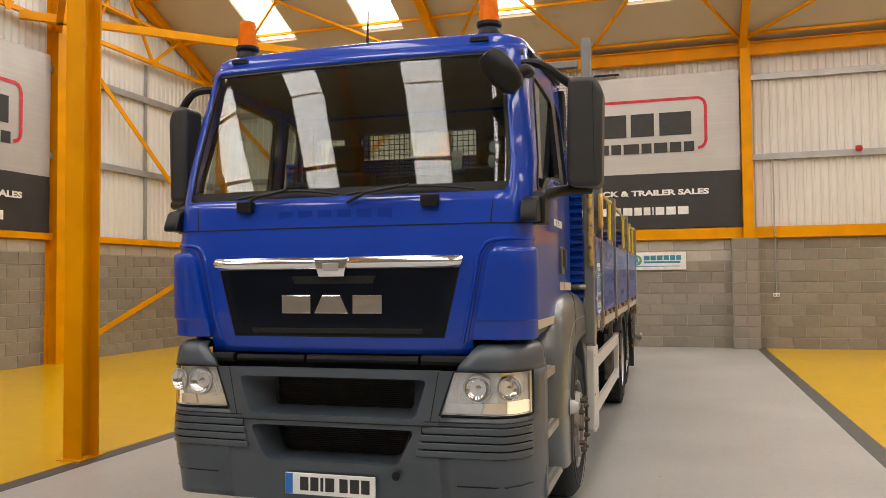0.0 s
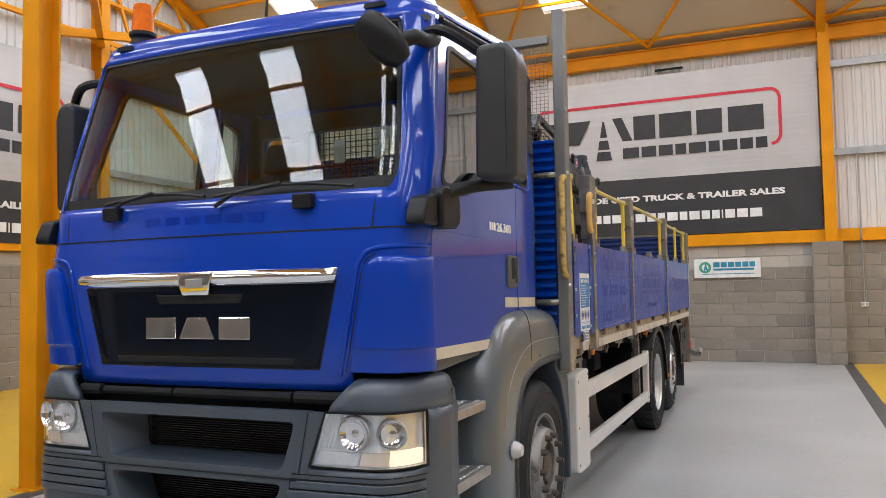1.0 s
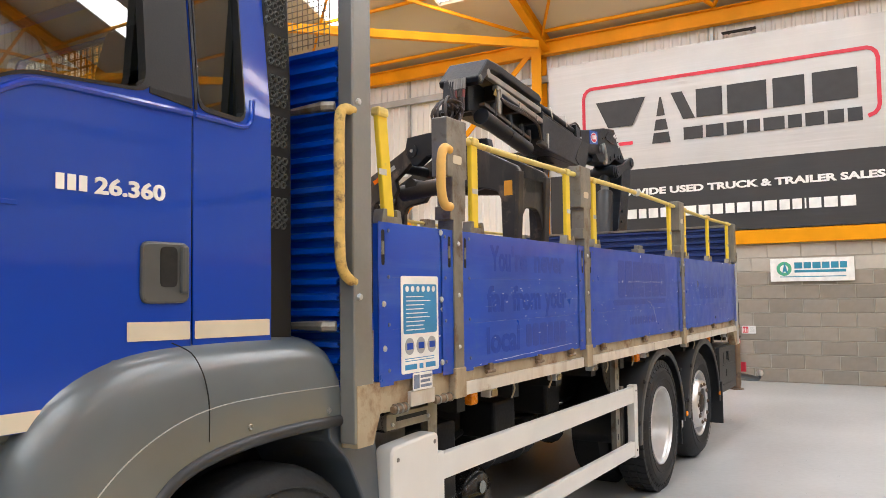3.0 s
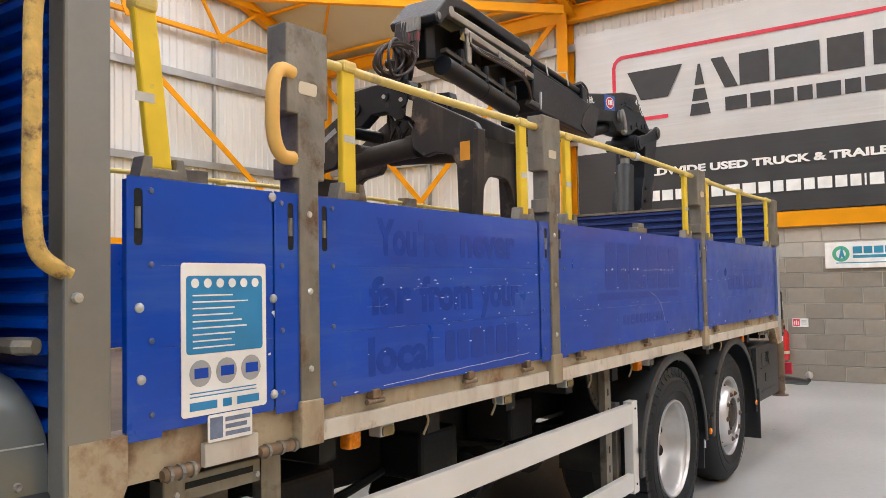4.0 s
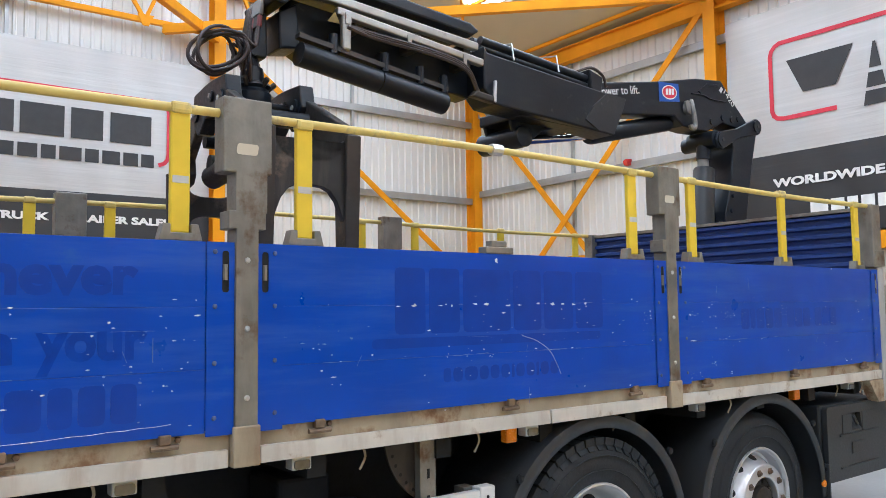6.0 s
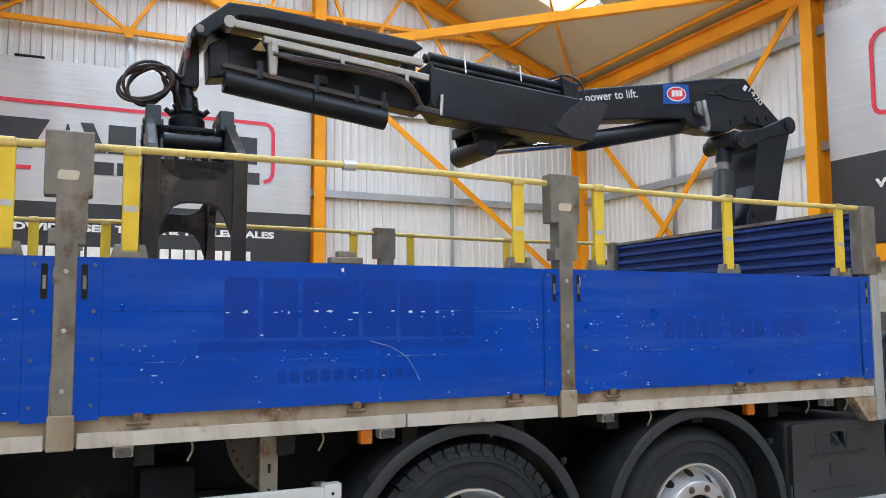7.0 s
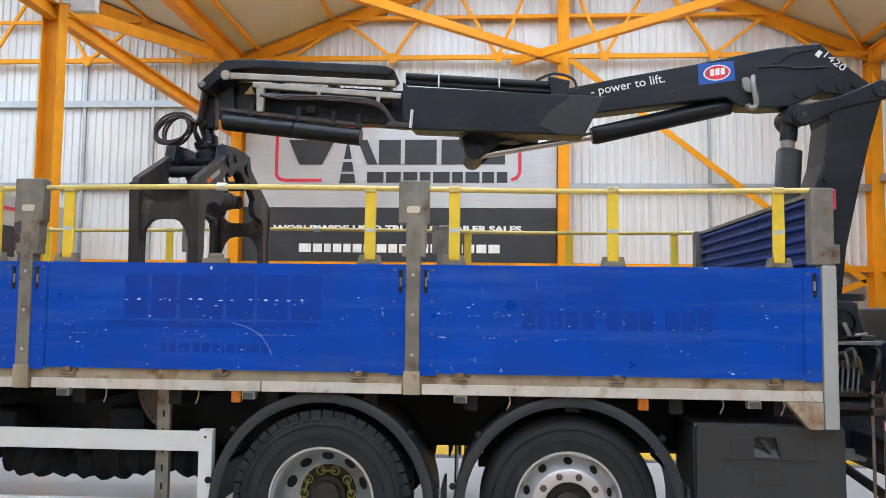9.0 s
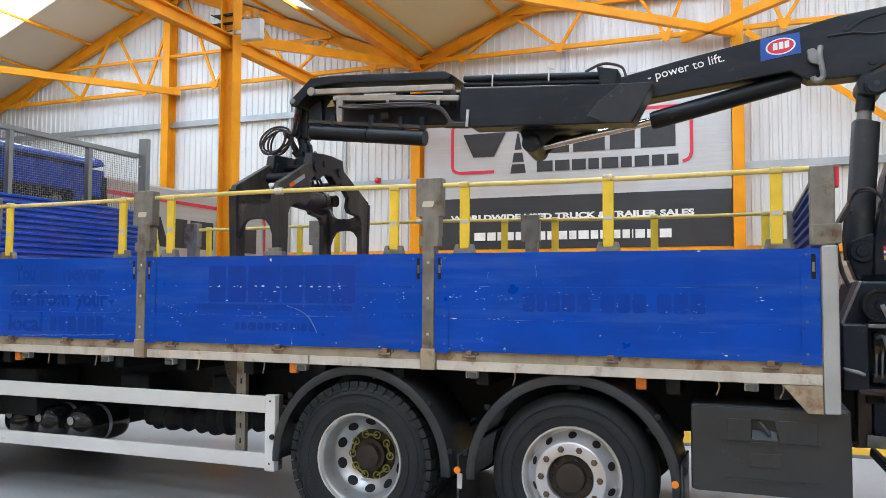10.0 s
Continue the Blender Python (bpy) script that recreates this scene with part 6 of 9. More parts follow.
for k in range(26):
    y0, y1 = BOARDS[1 + k % 3]
    y, z = rng.uniform(y0 + 0.15, y1 - 0.4), rng.choice((1.526, 1.739, 1.526, 1.739, 1.66, 1.60, 1.47)) + rng.uniform(-0.002, 0.002)
    n = rng.uniform(0.03, 0.16)
    part("paint_scratch", tube([(NEAR + 0.0004, y, z), (NEAR + 0.0004, y + n * 0.5, z + rng.uniform(-0.001, 0.001)), (NEAR + 0.0004, y + n, z + rng.uniform(-0.002, 0.004))], rng.uniform(0.0005, 0.0010), seg=4), SCUFF, lorry)
for k in range(9):
    y0, y1 = BOARDS[1 + k % 3]
    y, z = rng.uniform(y0 + 0.15, y1 - 0.2), rng.uniform(1.36, 1.9)
    part("paint_scratch", tube([(NEAR + 0.0003, y, z), (NEAR + 0.0003, y + rng.uniform(-0.02, 0.03), z - rng.uniform(0.02, 0.08))], rng.uniform(0.0005, 0.0011), seg=4), SCUFF, lorry)

# Printed safety notice.
NOTICE_BLUE = material("notice_blue", (0.03, 0.23, 0.50), 0.4)
notice = part("safety_notice", prism(rounded([(2.460, 1.335), (2.755, 1.335), (2.755, 1.745), (2.460, 1.745)], 0.012), "x", NEAR + 0.001, NEAR + 0.004), PRINT_WHITE, lorry, "white and blue printed safety notice")
part("notice_panel", prism(rounded([(2.475, 1.50), (2.740, 1.50), (2.740, 1.71), (2.475, 1.71)], 0.012), "x", NEAR + 0.004, NEAR + 0.005), NOTICE_BLUE, notice)
for k in range(6):
    part("notice_icon", lathe([(0, 0), (0, 0.013), (0.001, 0.013), (0.001, 0)], (NEAR + 0.005, 2.503 + k * 0.042, 1.69), "x", 12), PRINT_WHITE, notice)
for k in range(9):
    part("notice_bar", box(NEAR + 0.005, NEAR + 0.006, 2.495, 2.495 + 0.21 * (0.6 + 0.4 * rng.random()), 1.655 - k * 0.0175, 1.659 - k * 0.0175), PRINT_WHITE, notice)
for k in range(3):
    part("notice_picture", lathe([(0, 0), (0, 0.036), (0.001, 0.036), (0.001, 0)], (NEAR + 0.004, 2.520 + k * 0.088, 1.448), "x", 16), material("notice_grey", (0.35, 0.36, 0.38), 0.5), notice)
    part("notice_picture", box(NEAR + 0.005, NEAR + 0.006, 2.500 + k * 0.088, 2.545 + k * 0.088, 1.435, 1.462), BOARD_BLUE, notice)
for y0, y1, z in ((2.485, 2.575, 1.35), (2.595, 2.625, 1.35), (2.645, 2.725, 1.35)):
    part("notice_bar", box(NEAR + 0.004, NEAR + 0.005, y0, y1, z, z + 0.022), NOTICE_BLUE, notice)
for z in (1.385, 1.395):
    part("notice_bar", box(NEAR + 0.004, NEAR + 0.005, 2.485, 2.715, z, z + 0.003), NOTICE_BLUE, notice)
NOTICE_GREY = material("faded_notice_blue", (0.16, 0.20, 0.30), 0.5, var=0.2, scale=40.0)
foot = part("small_notice", prism(rounded([(2.545, 1.258), (2.700, 1.258), (2.700, 1.332), (2.545, 1.332)], 0.006), "x", NEAR + 0.001, NEAR + 0.003), PRINT_WHITE, lorry, "small faded white and blue printed notice")
part("notice_panel", box(NEAR + 0.003, NEAR + 0.004, 2.552, 2.595, 1.266, 1.324), NOTICE_GREY, foot)
for k in range(3):
    part("notice_bar", box(NEAR + 0.003, NEAR + 0.004, 2.604, 2.692 - 0.012 * (k % 2), 1.268 + 0.020 * k, 1.280 + 0.020 * k), NOTICE_GREY, foot)
for y, z in ((2.785, 1.944), (2.785, 1.642), (2.785, 1.36), (2.335, 1.63), (2.34, 1.45)):
    part("latch_bolt", lathe([(0, 0.014), (0.006, 0.012), (0.010, 0.0)], (NEAR + 0.002, y, z), "x", 10), GALV_POST, lorry)


LINING_BLUE = material("scuffed_rib_blue", (0.003, 0.05, 0.40), 0.32, coat=0.5, coat_rough=0.1, var=0.15, scale=3.0, stain=(0.30, 0.36, 0.50), stain_scale=7.0, stain_amount=0.22, streak=(0.16, 0.24, 0.52), streak_scale=(1.2, 8.0, 16.0), streak_amount=0.6)
# Ribbed headboard, mesh guard and tall posts.
def ribbed(name, y, x0, x1, z0, z1, n, label, mat=BOARD_BLUE, back=1):
    bm = bmesh.new()
    rows = []
    for k in range(n):
        z, dz = z0 + (z1 - z0) * k / n, (z1 - z0) / n
        for f, d in ((0.0, 0.0), (0.40, 0.0), (0.55, 0.032), (0.85, 0.032)):
            rows.append((z + f * dz, d))
    rows.append((z1, 0.0))
    g = [[bm.verts.new((x, y - back * d, z)) for x in (x0, x1)] for z, d in rows]
    for a, b in zip(g, g[1:]):
        bm.faces.new((a[0], a[1], b[1], b[0]))
    return part(name, bm, mat, lorry, label, solid=0.012, facing=(0, -back, 0))


ribbed("headboard_lining", 2.215, FAR + 0.09, NEAR - 0.09, 1.31, 2.655, 22, "scuffed blue ribbed lining of the headboard", LINING_BLUE, -1)
ribbed("headboard", 2.17, FAR + 0.08, NEAR - 0.08, 1.25, 2.655, 23, "blue ribbed steel headboard behind the cab")
ribbed("tailboard", 9.44, FAR + 0.09, NEAR - 0.09, 1.30, 2.40, 15, "dusty blue ribbed tailboard of the load bed", DUSTY_BLUE)
part("tailboard_cap", box(FAR + 0.06, NEAR - 0.06, 9.40, 9.46, 2.40, 2.425), STAKE, lorry)
for x in (NEAR - 0.04, FAR + 0.04):
    post = part("headboard_post", box(x - 0.03, x + 0.045, 2.14, 2.26, 1.10, 3.54), POST_GREY, lorry, "tall grey steel headboard post", bevel=0.008)
    part("post_foot", prism([(2.15, 1.085), (2.25, 1.085), (2.30, 1.20), (2.30, 1.32), (2.15, 1.32)], "x", x - 0.028, x + 0.048), RAVE, post)
    for z in (2.42, 1.66, 2.85, 3.2):
        part("bolt", lathe([(0, 0.014), (0.01, 0.012), (0.012, 0)], (x + 0.045, 2.17, z), "x", 8), STEEL_RIM, post)
part("mesh_bar", box(FAR + 0.09, NEAR - 0.09, 2.10, 2.16, 3.30, 3.355), POST_GREY, lorry, bevel=0.004)
for x in (-0.65, 0.38):
    part("mesh_upright", box(x - 0.025, x + 0.025, 2.10, 2.16, 2.655, 3.30), POST_GREY, lorry)
bm = bmesh.new()
for x in steps(FAR + 0.1, NEAR - 0.1, 92):
    beam((x, 2.13, 2.655), (x, 2.13, 3.30), 0.0032, 0.0032, bm)
for z in steps(2.67, 3.29, 25):
    beam((FAR + 0.1, 2.126, z), (NEAR - 0.1, 2.126, z), 0.0032, 0.0032, bm)
part("guard_mesh", bm, STAKE, lorry, "welded wire mesh cab guard")
for z in (2.40, 1.55):
    part("headboard_latch", tube([(NEAR - 0.30, 2.10, z), (NEAR - 0.10, 2.09, z), (NEAR - 0.06, 2.11, z)], [0.014, 0.022, 0.02], seg=8), STAKE, lorry)
# Grab handles: flaking one on the front post, a clean one on the first stake.
part("grab_handle", tube(smooth_path([(NEAR - 0.012, 2.16, 2.385), (NEAR - 0.01, 2.10, 2.38), (NEAR - 0.01, 2.075, 2.33), (NEAR - 0.01, 2.072, 2.10), (NEAR - 0.01, 2.072, 1.86), (NEAR - 0.01, 2.09, 1.76), (NEAR - 0.012, 2.16, 1.715)], 5), 0.021, seg=10), HANDLE_RUST, lorry, "flaking yellow and rust grab handle", smooth=True)
part("grab_handle", tube(smooth_path([(NEAR + 0.005, 2.87, 2.335), (NEAR + 0.01, 2.815, 2.335), (NEAR + 0.012, 2.785, 2.28), (NEAR + 0.012, 2.783, 2.14), (NEAR + 0.01, 2.815, 2.075), (NEAR + 0.005, 2.87, 2.07)], 5), 0.022, seg=10), HANDLE_YELLOW, lorry, "yellow tubular grab handle", smooth=True)
# Catch on top of the long dropside.
part("top_catch", box(NEAR - 0.05, NEAR + 0.006, 5.72, 5.88, 1.962, 1.992), STAKE, lorry, bevel=0.004)
part("top_catch", box(NEAR - 0.04, NEAR + 0.002, 5.755, 5.845, 1.992, 2.02), STAKE, lorry, bevel=0.004)
# ---- chassis, guards and wheels ----
for x in (-0.42, 0.42):
    rail = part("chassis_rail", box(x - 0.04, x + 0.04, 0.7, 10.4, 0.76, 1.06), CHASSIS, lorry, "black perforated chassis rail")
    # Black discs on the solid rail stand in for dark holes.
    bm = bmesh.new()
    for k in range(60):
        for z in (0.84, 0.91, 0.98):
            if rng.random() < 0.75:
                lathe([(0, 0.014), (0.001, 0.0)], (x + 0.0405, 3.4 + k * 0.06, z), "x", 6, bm)
    part("rail_hole", bm, SHADE_BLACK, rail, kind="stuff")
    part("subframe", box(x - 0.04, x + 0.04, 2.3, 10.2, 1.06, 1.10), CHASSIS, lorry)
for y in (2.6, 4.0, 5.4, 7.2, 8.7, 9.9):
    part("crossmember", box(-0.4, 0.4, y - 0.05, y + 0.05, 0.80, 1.0), CHASSIS, lorry)
part("gearbox", box(-0.3, 0.3, 1.2, 3.6, 0.45, 1.0), CHASSIS, lorry, bevel=0.06)
part("propshaft", tube([(0, 3.6, 0.66), (0, 6.3, 0.55)], 0.06, seg=12), CHASSIS, lorry)
part("battery_box", box(0.55, 1.02, 2.75, 3.3, 0.62, 1.02), CHASSIS, lorry, bevel=0.02)
part("fuel_tank", box(-1.2, -0.6, 2.9, 4.6, 0.45, 1.02), material("alloy_tank", (0.4, 0.4, 0.4), 0.35, metal=0.7), lorry, bevel=0.06)
part("silencer", tube([(-0.9, 4.9, 0.62), (-0.9, 5.5, 0.62)], 0.2, seg=16), CHASSIS, lorry)
for k, (y, z, r) in enumerate(((2.98, 0.56, 0.15), (3.32, 0.55, 0.15), (3.68, 0.545, 0.16))):
    tank = part("air_tank", lathe([(0.42, 0.0), (0.44, r * 0.7), (0.48, r * 0.95), (0.54, r), (0.86, r), (0.92, r * 0.95), (0.96, r * 0.7), (0.98, 0.0)], (0, y, z), "x", 24), TANK_BLACK, lorry, "gloss black steel air tank", smooth=True)
    part("tank_label", lathe([(0.985, 0.0), (0.983, 0.035), (0.982, 0.036)], (0, y - 0.03, z + 0.05), "x", 10), STICKER, tank)
    part("tank_band", lathe([(0.7, r + 0.004), (0.74, r + 0.004)], (0, y, z), "x", 24), STEEL_RIM, tank)
for y0, y1 in ((3.3, 4.6), (4.8, 5.5)):
    part("air_pipe", tube(smooth_path([(0.5, y0, 0.8), (0.62, y0 + 0.3, 0.74), (0.6, y1 - 0.3, 0.84), (0.5, y1, 0.8)], 6), 0.02, seg=6), CHASSIS, lorry)
part("valve_block", box(0.6, 0.85, 4.05, 4.35, 0.78, 1.0), CHASSIS, lorry, bevel=0.02)
part("valve_block", box(0.5, 0.8, 4.95, 5.2, 0.80, 1.02), CHASSIS, lorry, bevel=0.02)

trunk = smooth_path([(0.56, 4.15, 0.66), (0.56, 4.6, 0.60), (0.55, 5.1, 0.64), (0.55, 5.6, 0.62)], 12)
part("intake_bellows", tube(trunk, [0.105 + 0.018 * math.sin(1.9 * k) + 0.02 * math.sin(0.4 * k) for k in range(len(trunk))], seg=14), CHASSIS, lorry, "black ribbed rubber trunking", smooth=True)

for sg, x in ((1, 1.19), (-1, -1.19)):
    o = lambda a, b: sorted((x - sg * a, x - sg * b))
    # White side guards: two rails, an end post and slotted hangers.
    guard = part("side_guard", box(*o(0.04, 0.0), 2.70, 5.73, 0.812, 0.932), WHITE_GUARD, lorry, "white painted steel side guard", bevel=0.006)
    part("guard_rail", box(*o(0.04, 0.0), 2.70, 5.73, 0.413, 0.518), WHITE_GUARD, guard, bevel=0.006)
    part("guard_post", box(*o(0.055, -0.004), 5.715, 5.80, 0.395, 0.945), WHITE_GUARD, guard, bevel=0.006)
    for z in (0.45, 0.90):
        part("guard_bolt", lathe([(0, 0.008), (sg * 0.004, 0.006), (sg * 0.005, 0)], (x + sg * 0.004, 5.757, z), "x", 8), CHASSIS, guard)
    part("guard_bracket", box(*o(0.165, 0.095), 5.70, 5.765, 0.38, 0.93), STAKE, guard, "bare steel angle behind the guard post", bevel=0.004)
    part("guard_post", box(*o(0.05, -0.002), 2.825, 2.895, 0.40, 0.945), WHITE_GUARD, guard, bevel=0.006)
    for y, low in ((2.87, 0.86), (5.47, 0.40)):
        hanger = part("guard_hanger", box(*o(0.085, 0.045), y - 0.04, y + 0.04, low, 1.18), STAKE, guard, "grey slotted steel hanger")
        if low < 0.5:
            edge = smooth_path([(0, y - 0.19, 1.18), (0, y - 0.165, 1.08), (0, y - 0.105, 0.985), (0, y - 0.02, 0.915)], 5)
            plate = part("hanger_plate", prism([(q.y, q.z) for q in edge] + [(y + 0.02, 0.915), (y + 0.02, 1.18)], "x", x - sg * 0.100, x - sg * 0.088), CRANE_WORN, guard, "brown perforated steel gusset")
            for q in edge[2:-1:2]:
                part("gusset_hole", lathe([(0, 0.0), (0, 0.008), (sg * 0.001, 0.008), (sg * 0.001, 0)], (x - sg * 0.0885, q.y + 0.022, q.z + 0.012), "x", 8), SHADE_BLACK, plate)
    for k in range(6):
        part("hanger_slot", box(*o(0.046, 0.0435), 5.465, 5.478, 0.46 + k * 0.11, 0.50 + k * 0.11), SHADE_BLACK, guard)
    cover = part("guard_cover", prism(rounded([(2.43, 0.36), (2.52, 0.34), (2.80, 0.34), (2.80, 1.05), (2.72, 1.05), (2.43, 1.035)], 0.045, 6), "x", x - sg * 0.06, x + sg * 0.03), WHITE_GUARD, lorry, "white moulded guard cover panel", bevel=0.011, smooth=True)
    for yk, zk in ((2.475, 0.98), (2.475, 0.66), (2.475, 0.40), (2.765, 1.01), (2.765, 0.70)):
        part("cover_screw", lathe([(0, 0.010), (sg * 0.003, 0.009), (sg * 0.004, 0)], (x + sg * 0.030, yk, zk), "x", 10), DULL_STEEL, cover)
    part("cover_bracket", box(*o(0.2, 0.14), 2.50, 2.78, 0.90, 1.10), STAKE, lorry)
    # Rear locker.
    locker = part("locker", box(*sorted((sg * 0.70, sg * 1.158)), 8.69, 9.56, 0.53, 1.045), GUARD_BLACK, lorry, "black plastic side locker", bevel=0.02)
    wide, tall = rounded([(8.70, 0.54), (9.55, 0.54), (9.55, 1.035), (8.70, 1.035)], 0.03), rounded([(9.03, 0.858), (9.18, 0.858), (9.155, 0.972), (9.03, 0.972)], 0.012)
    part("locker_door", sheet(wide, [tall[::-1]], lambda y, z: (sg * 1.198, y, z)), GUARD_BLACK, locker, solid=0.036, facing=(sg, 0, 0), bevel=0.006)
    part("latch_slope", prism([(1.163, 0.858), (1.197, 0.858), (1.163, 0.905)], "y", 9.035, 9.172) if sg > 0 else prism([(-1.163, 0.858), (-1.197, 0.858), (-1.163, 0.905)], "y", 9.035, 9.172), GUARD_BLACK, locker)
    part("latch_paddle", tube([(sg * 1.165, 9.07, 0.962), (sg * 1.186, 9.085, 0.945), (sg * 1.192, 9.13, 0.885)], [0.012, 0.013, 0.010], seg=8), GUARD_BLACK, locker, smooth=True)
    part("locker_rib", box(*sorted((sg * 1.197, sg * 1.2025)), 8.90, 9.03, 0.842, 0.972), GUARD_BLACK, locker, bevel=0.004)
    part("locker_rib", box(*sorted((sg * 1.197, sg * 1.2025)), 9.18, 9.38, 0.842, 0.972), GUARD_BLACK, locker, bevel=0.004)
    part("locker_rib", box(*sorted((sg * 1.197, sg * 1.205)), 8.86, 9.40, 0.615, 0.625), GUARD_BLACK, locker)
    part("locker_rib", box(*sorted((sg * 1.197, sg * 1.205)), 9.02, 9.19, 0.70, 0.78), GUARD_BLACK, locker, bevel=0.003)
    part("locker_rib", box(*sorted((sg * 1.197, sg * 1.205)), 8.86, 9.40, 0.83, 0.84), GUARD_BLACK, locker)


def mudguard(sg, y):
    """Half-round guard over a rear wheel with a rolled outer lip."""
    prof = [(sg * 0.66, 0.685), (sg * 1.17, 0.692), (sg * 1.205, 0.685), (sg * 1.212, 0.668), (sg * 1.212, 0.625)]
    root = part("mudguard", lathe(prof, (0, y, 0.50), "x", 28, a0=-2, a1=182), GUARD_BLACK, lorry, "black plastic rear mudguard", smooth=True, solid=0.012, facing=(0, 0, 1))
    for a in (20, 160):
        p = (sg * 1.0, y + 0.67 * math.cos(radians(a)), 0.5 + 0.67 * math.sin(radians(a)))
        part("guard_stay", tube([(sg * 0.46, p[1], p[2]), p], 0.016, seg=6), CHASSIS, root)
    for a in (40, 140, 12, 168):
        part("guard_bolt", lathe([(0, 0.022), (sg * 0.012, 0.018), (sg * 0.016, 0)], (sg * 1.205, y + 0.705 * math.cos(radians(a)), 0.5 + 0.705 * math.sin(radians(a))), "x", 8), CHASSIS, root)
    return root


TREAD_R, RIM_R = 0.54, 0.318


def wheel(sg, y, style, z=0.532):
    """A lorry wheel: tyre with tread blocks, dished rim with hand holes, hub and nuts."""
    x1 = 1.20 if style == "drive" else 1.165
    w0 = x1 - 0.30
    tyre = [(w0, RIM_R), (w0, 0.40), (w0 + 0.015, 0.47), (w0 + 0.05, 0.524), (w0 + 0.09, TREAD_R - 0.006), (x1 - 0.09, TREAD_R - 0.006), (x1 - 0.05, 0.524), (x1 - 0.012, 0.48), (x1, 0.41), (x1 - 0.008, 0.37), (x1 - 0.02, RIM_R + 0.012), (x1 - 0.03, RIM_R - 0.01)]
    S = lambda prof: [(sg * a, r) for a, r in prof]
    root = part("wheel", lathe(S(tyre), (0, y, z), "x", 56), RUBBER, lorry, "black lorry tyre on a silver rim", smooth=True)
    bm = bmesh.new()
    for k in range(46):
        a = 2 * math.pi * k / 46
        d, t = Vector((0, math.cos(a), math.sin(a))), Vector((0, -math.sin(a), math.cos(a)))
        c = Vector((0, y, z))
        for xo, w, up, tw in ((x1 - 0.058, 0.075, TREAD_R - 0.0155, 0.006), (x1 - 0.135, 0.055, TREAD_R - 0.0155, -0.004), (x1 - 0.205, 0.055, TREAD_R - 0.0155, 0.004)):
            p = c + d * up + Vector((sg * xo, 0, 0)) + t * tw
            beam(p - t * 0.031, p + t * 0.031, w, 0.036, bm, up=tuple(d))
        p, q = c + d * 0.525 + Vector((sg * (x1 - 0.040), 0, 0)), c + d * 0.482 + Vector((sg * (x1 - 0.010), 0, 0))
        beam(p + t * 0.006, q + t * 0.006, 0.042, 0.007, bm, up=tuple(t.cross(q - p)))
    if style == "drive":
        part("tread", bm, RUBBER, root, kind="stuff")
    else:
        bm.free()
    for r in (0.385, 0.455):
        part("sidewall_ring", lathe(S([(x1 + 0.001, r), (x1 + 0.004, r + 0.003), (x1 - 0.001, r + 0.007)]), (0, y, z), "x", 48), RUBBER, root, smooth=True)
    metal = {"tag": ALU, "steer": STEER_RIM, "drive": STEEL_RIM}[style]
    if style == "drive":
        prof = [(x1 - 0.03, RIM_R - 0.004), (x1 - 0.022, RIM_R + 0.006), (x1 - 0.035, RIM_R - 0.014), (x1 - 0.06, RIM_R - 0.026), (x1 - 0.13, RIM_R - 0.036), (x1 - 0.165, RIM_R - 0.045), (x1 - 0.19, 0.262), (x1 - 0.235, 0.205), (x1 - 0.25, 0.185), (x1 - 0.25, 0.10)]
        face = x1 - 0.25
    else:
        prof = [(x1 - 0.03, RIM_R - 0.004), (x1 - 0.022, RIM_R + 0.006), (x1 - 0.035, RIM_R - 0.014), (x1 - 0.09, RIM_R - 0.022), (x1 - 0.10, 0.280), (x1 - 0.035, 0.240), (x1 + 0.008, 0.228), (x1 + 0.014, 0.220), (x1 + 0.014, 0.152), (x1 + 0.008, 0.147), (x1 - 0.05, 0.147)]
        face = x1 + 0.014
    rim = part("rim", lathe(S(prof), (0, y, z), "x", 48), metal, root, "silver wheel rim", smooth=True)
    for k in range(10):
        a = 2 * math.pi * (k + 0.5) / 10
        hole_r = 0.260 if style != "drive" else 0.236
        at = (0, y + hole_r * math.cos(a), z + hole_r * math.sin(a))
        depth = x1 - 0.065 if style != "drive" else x1 - 0.207
        hw = 0.028 if style == "drive" else 0.019
        # Black discs laid on the uncut rim paint the darkness of its holes.
        bm = lathe(S([(depth, 0.0), (depth, hw), (depth - 0.006, hw + 0.001)]), (0, 0, 0), "x", 16)
        bmesh.ops.transform(bm, matrix=Matrix.Translation(at) @ Matrix.Rotation(a, 4, "X") @ Matrix.Diagonal((1, 0.92, 1.4, 1)), verts=bm.verts)
        lean = 0.79 if style == "drive" else -1.625
        for v in bm.verts:
            v.co.x += sg * lean * (math.hypot(v.co.y - y, v.co.z - z) - hole_r)
        part("hand_hole", bm, SHADE_BLACK, rim)
        b = 2 * math.pi * k / 10
        tall_n = {"drive": 0.028, "steer": 0.042, "tag": 0.019}[style]
        nr = 0.150 if style == "drive" else 0.188
        at = (0, y + nr * math.cos(b), z + nr * math.sin(b))
        bm = lathe(S([(face, 0.022), (face + 0.004, 0.022), (face + 0.006, 0.020), (face + tall_n - 0.01, 0.019), (face + tall_n - 0.008, 0.011), (face + tall_n, 0.011), (face + tall_n, 0.0)]), at, "x", 6)
        part("wheel_nut", bm, {"drive": RUSTY_HUB, "steer": STEER_NUT, "tag": NUT_RUST}[style], rim)
        if style == "drive" and k % 2 == 0:
            c = 2 * math.pi * (k + 1) / 10
            p, q = [Vector((sg * (face + 0.03), y + nr * math.cos(t), z + nr * math.sin(t))) for t in (b, c)]
            bm = beam(p, q, 0.012, 0.005, up=(1, 0, 0))
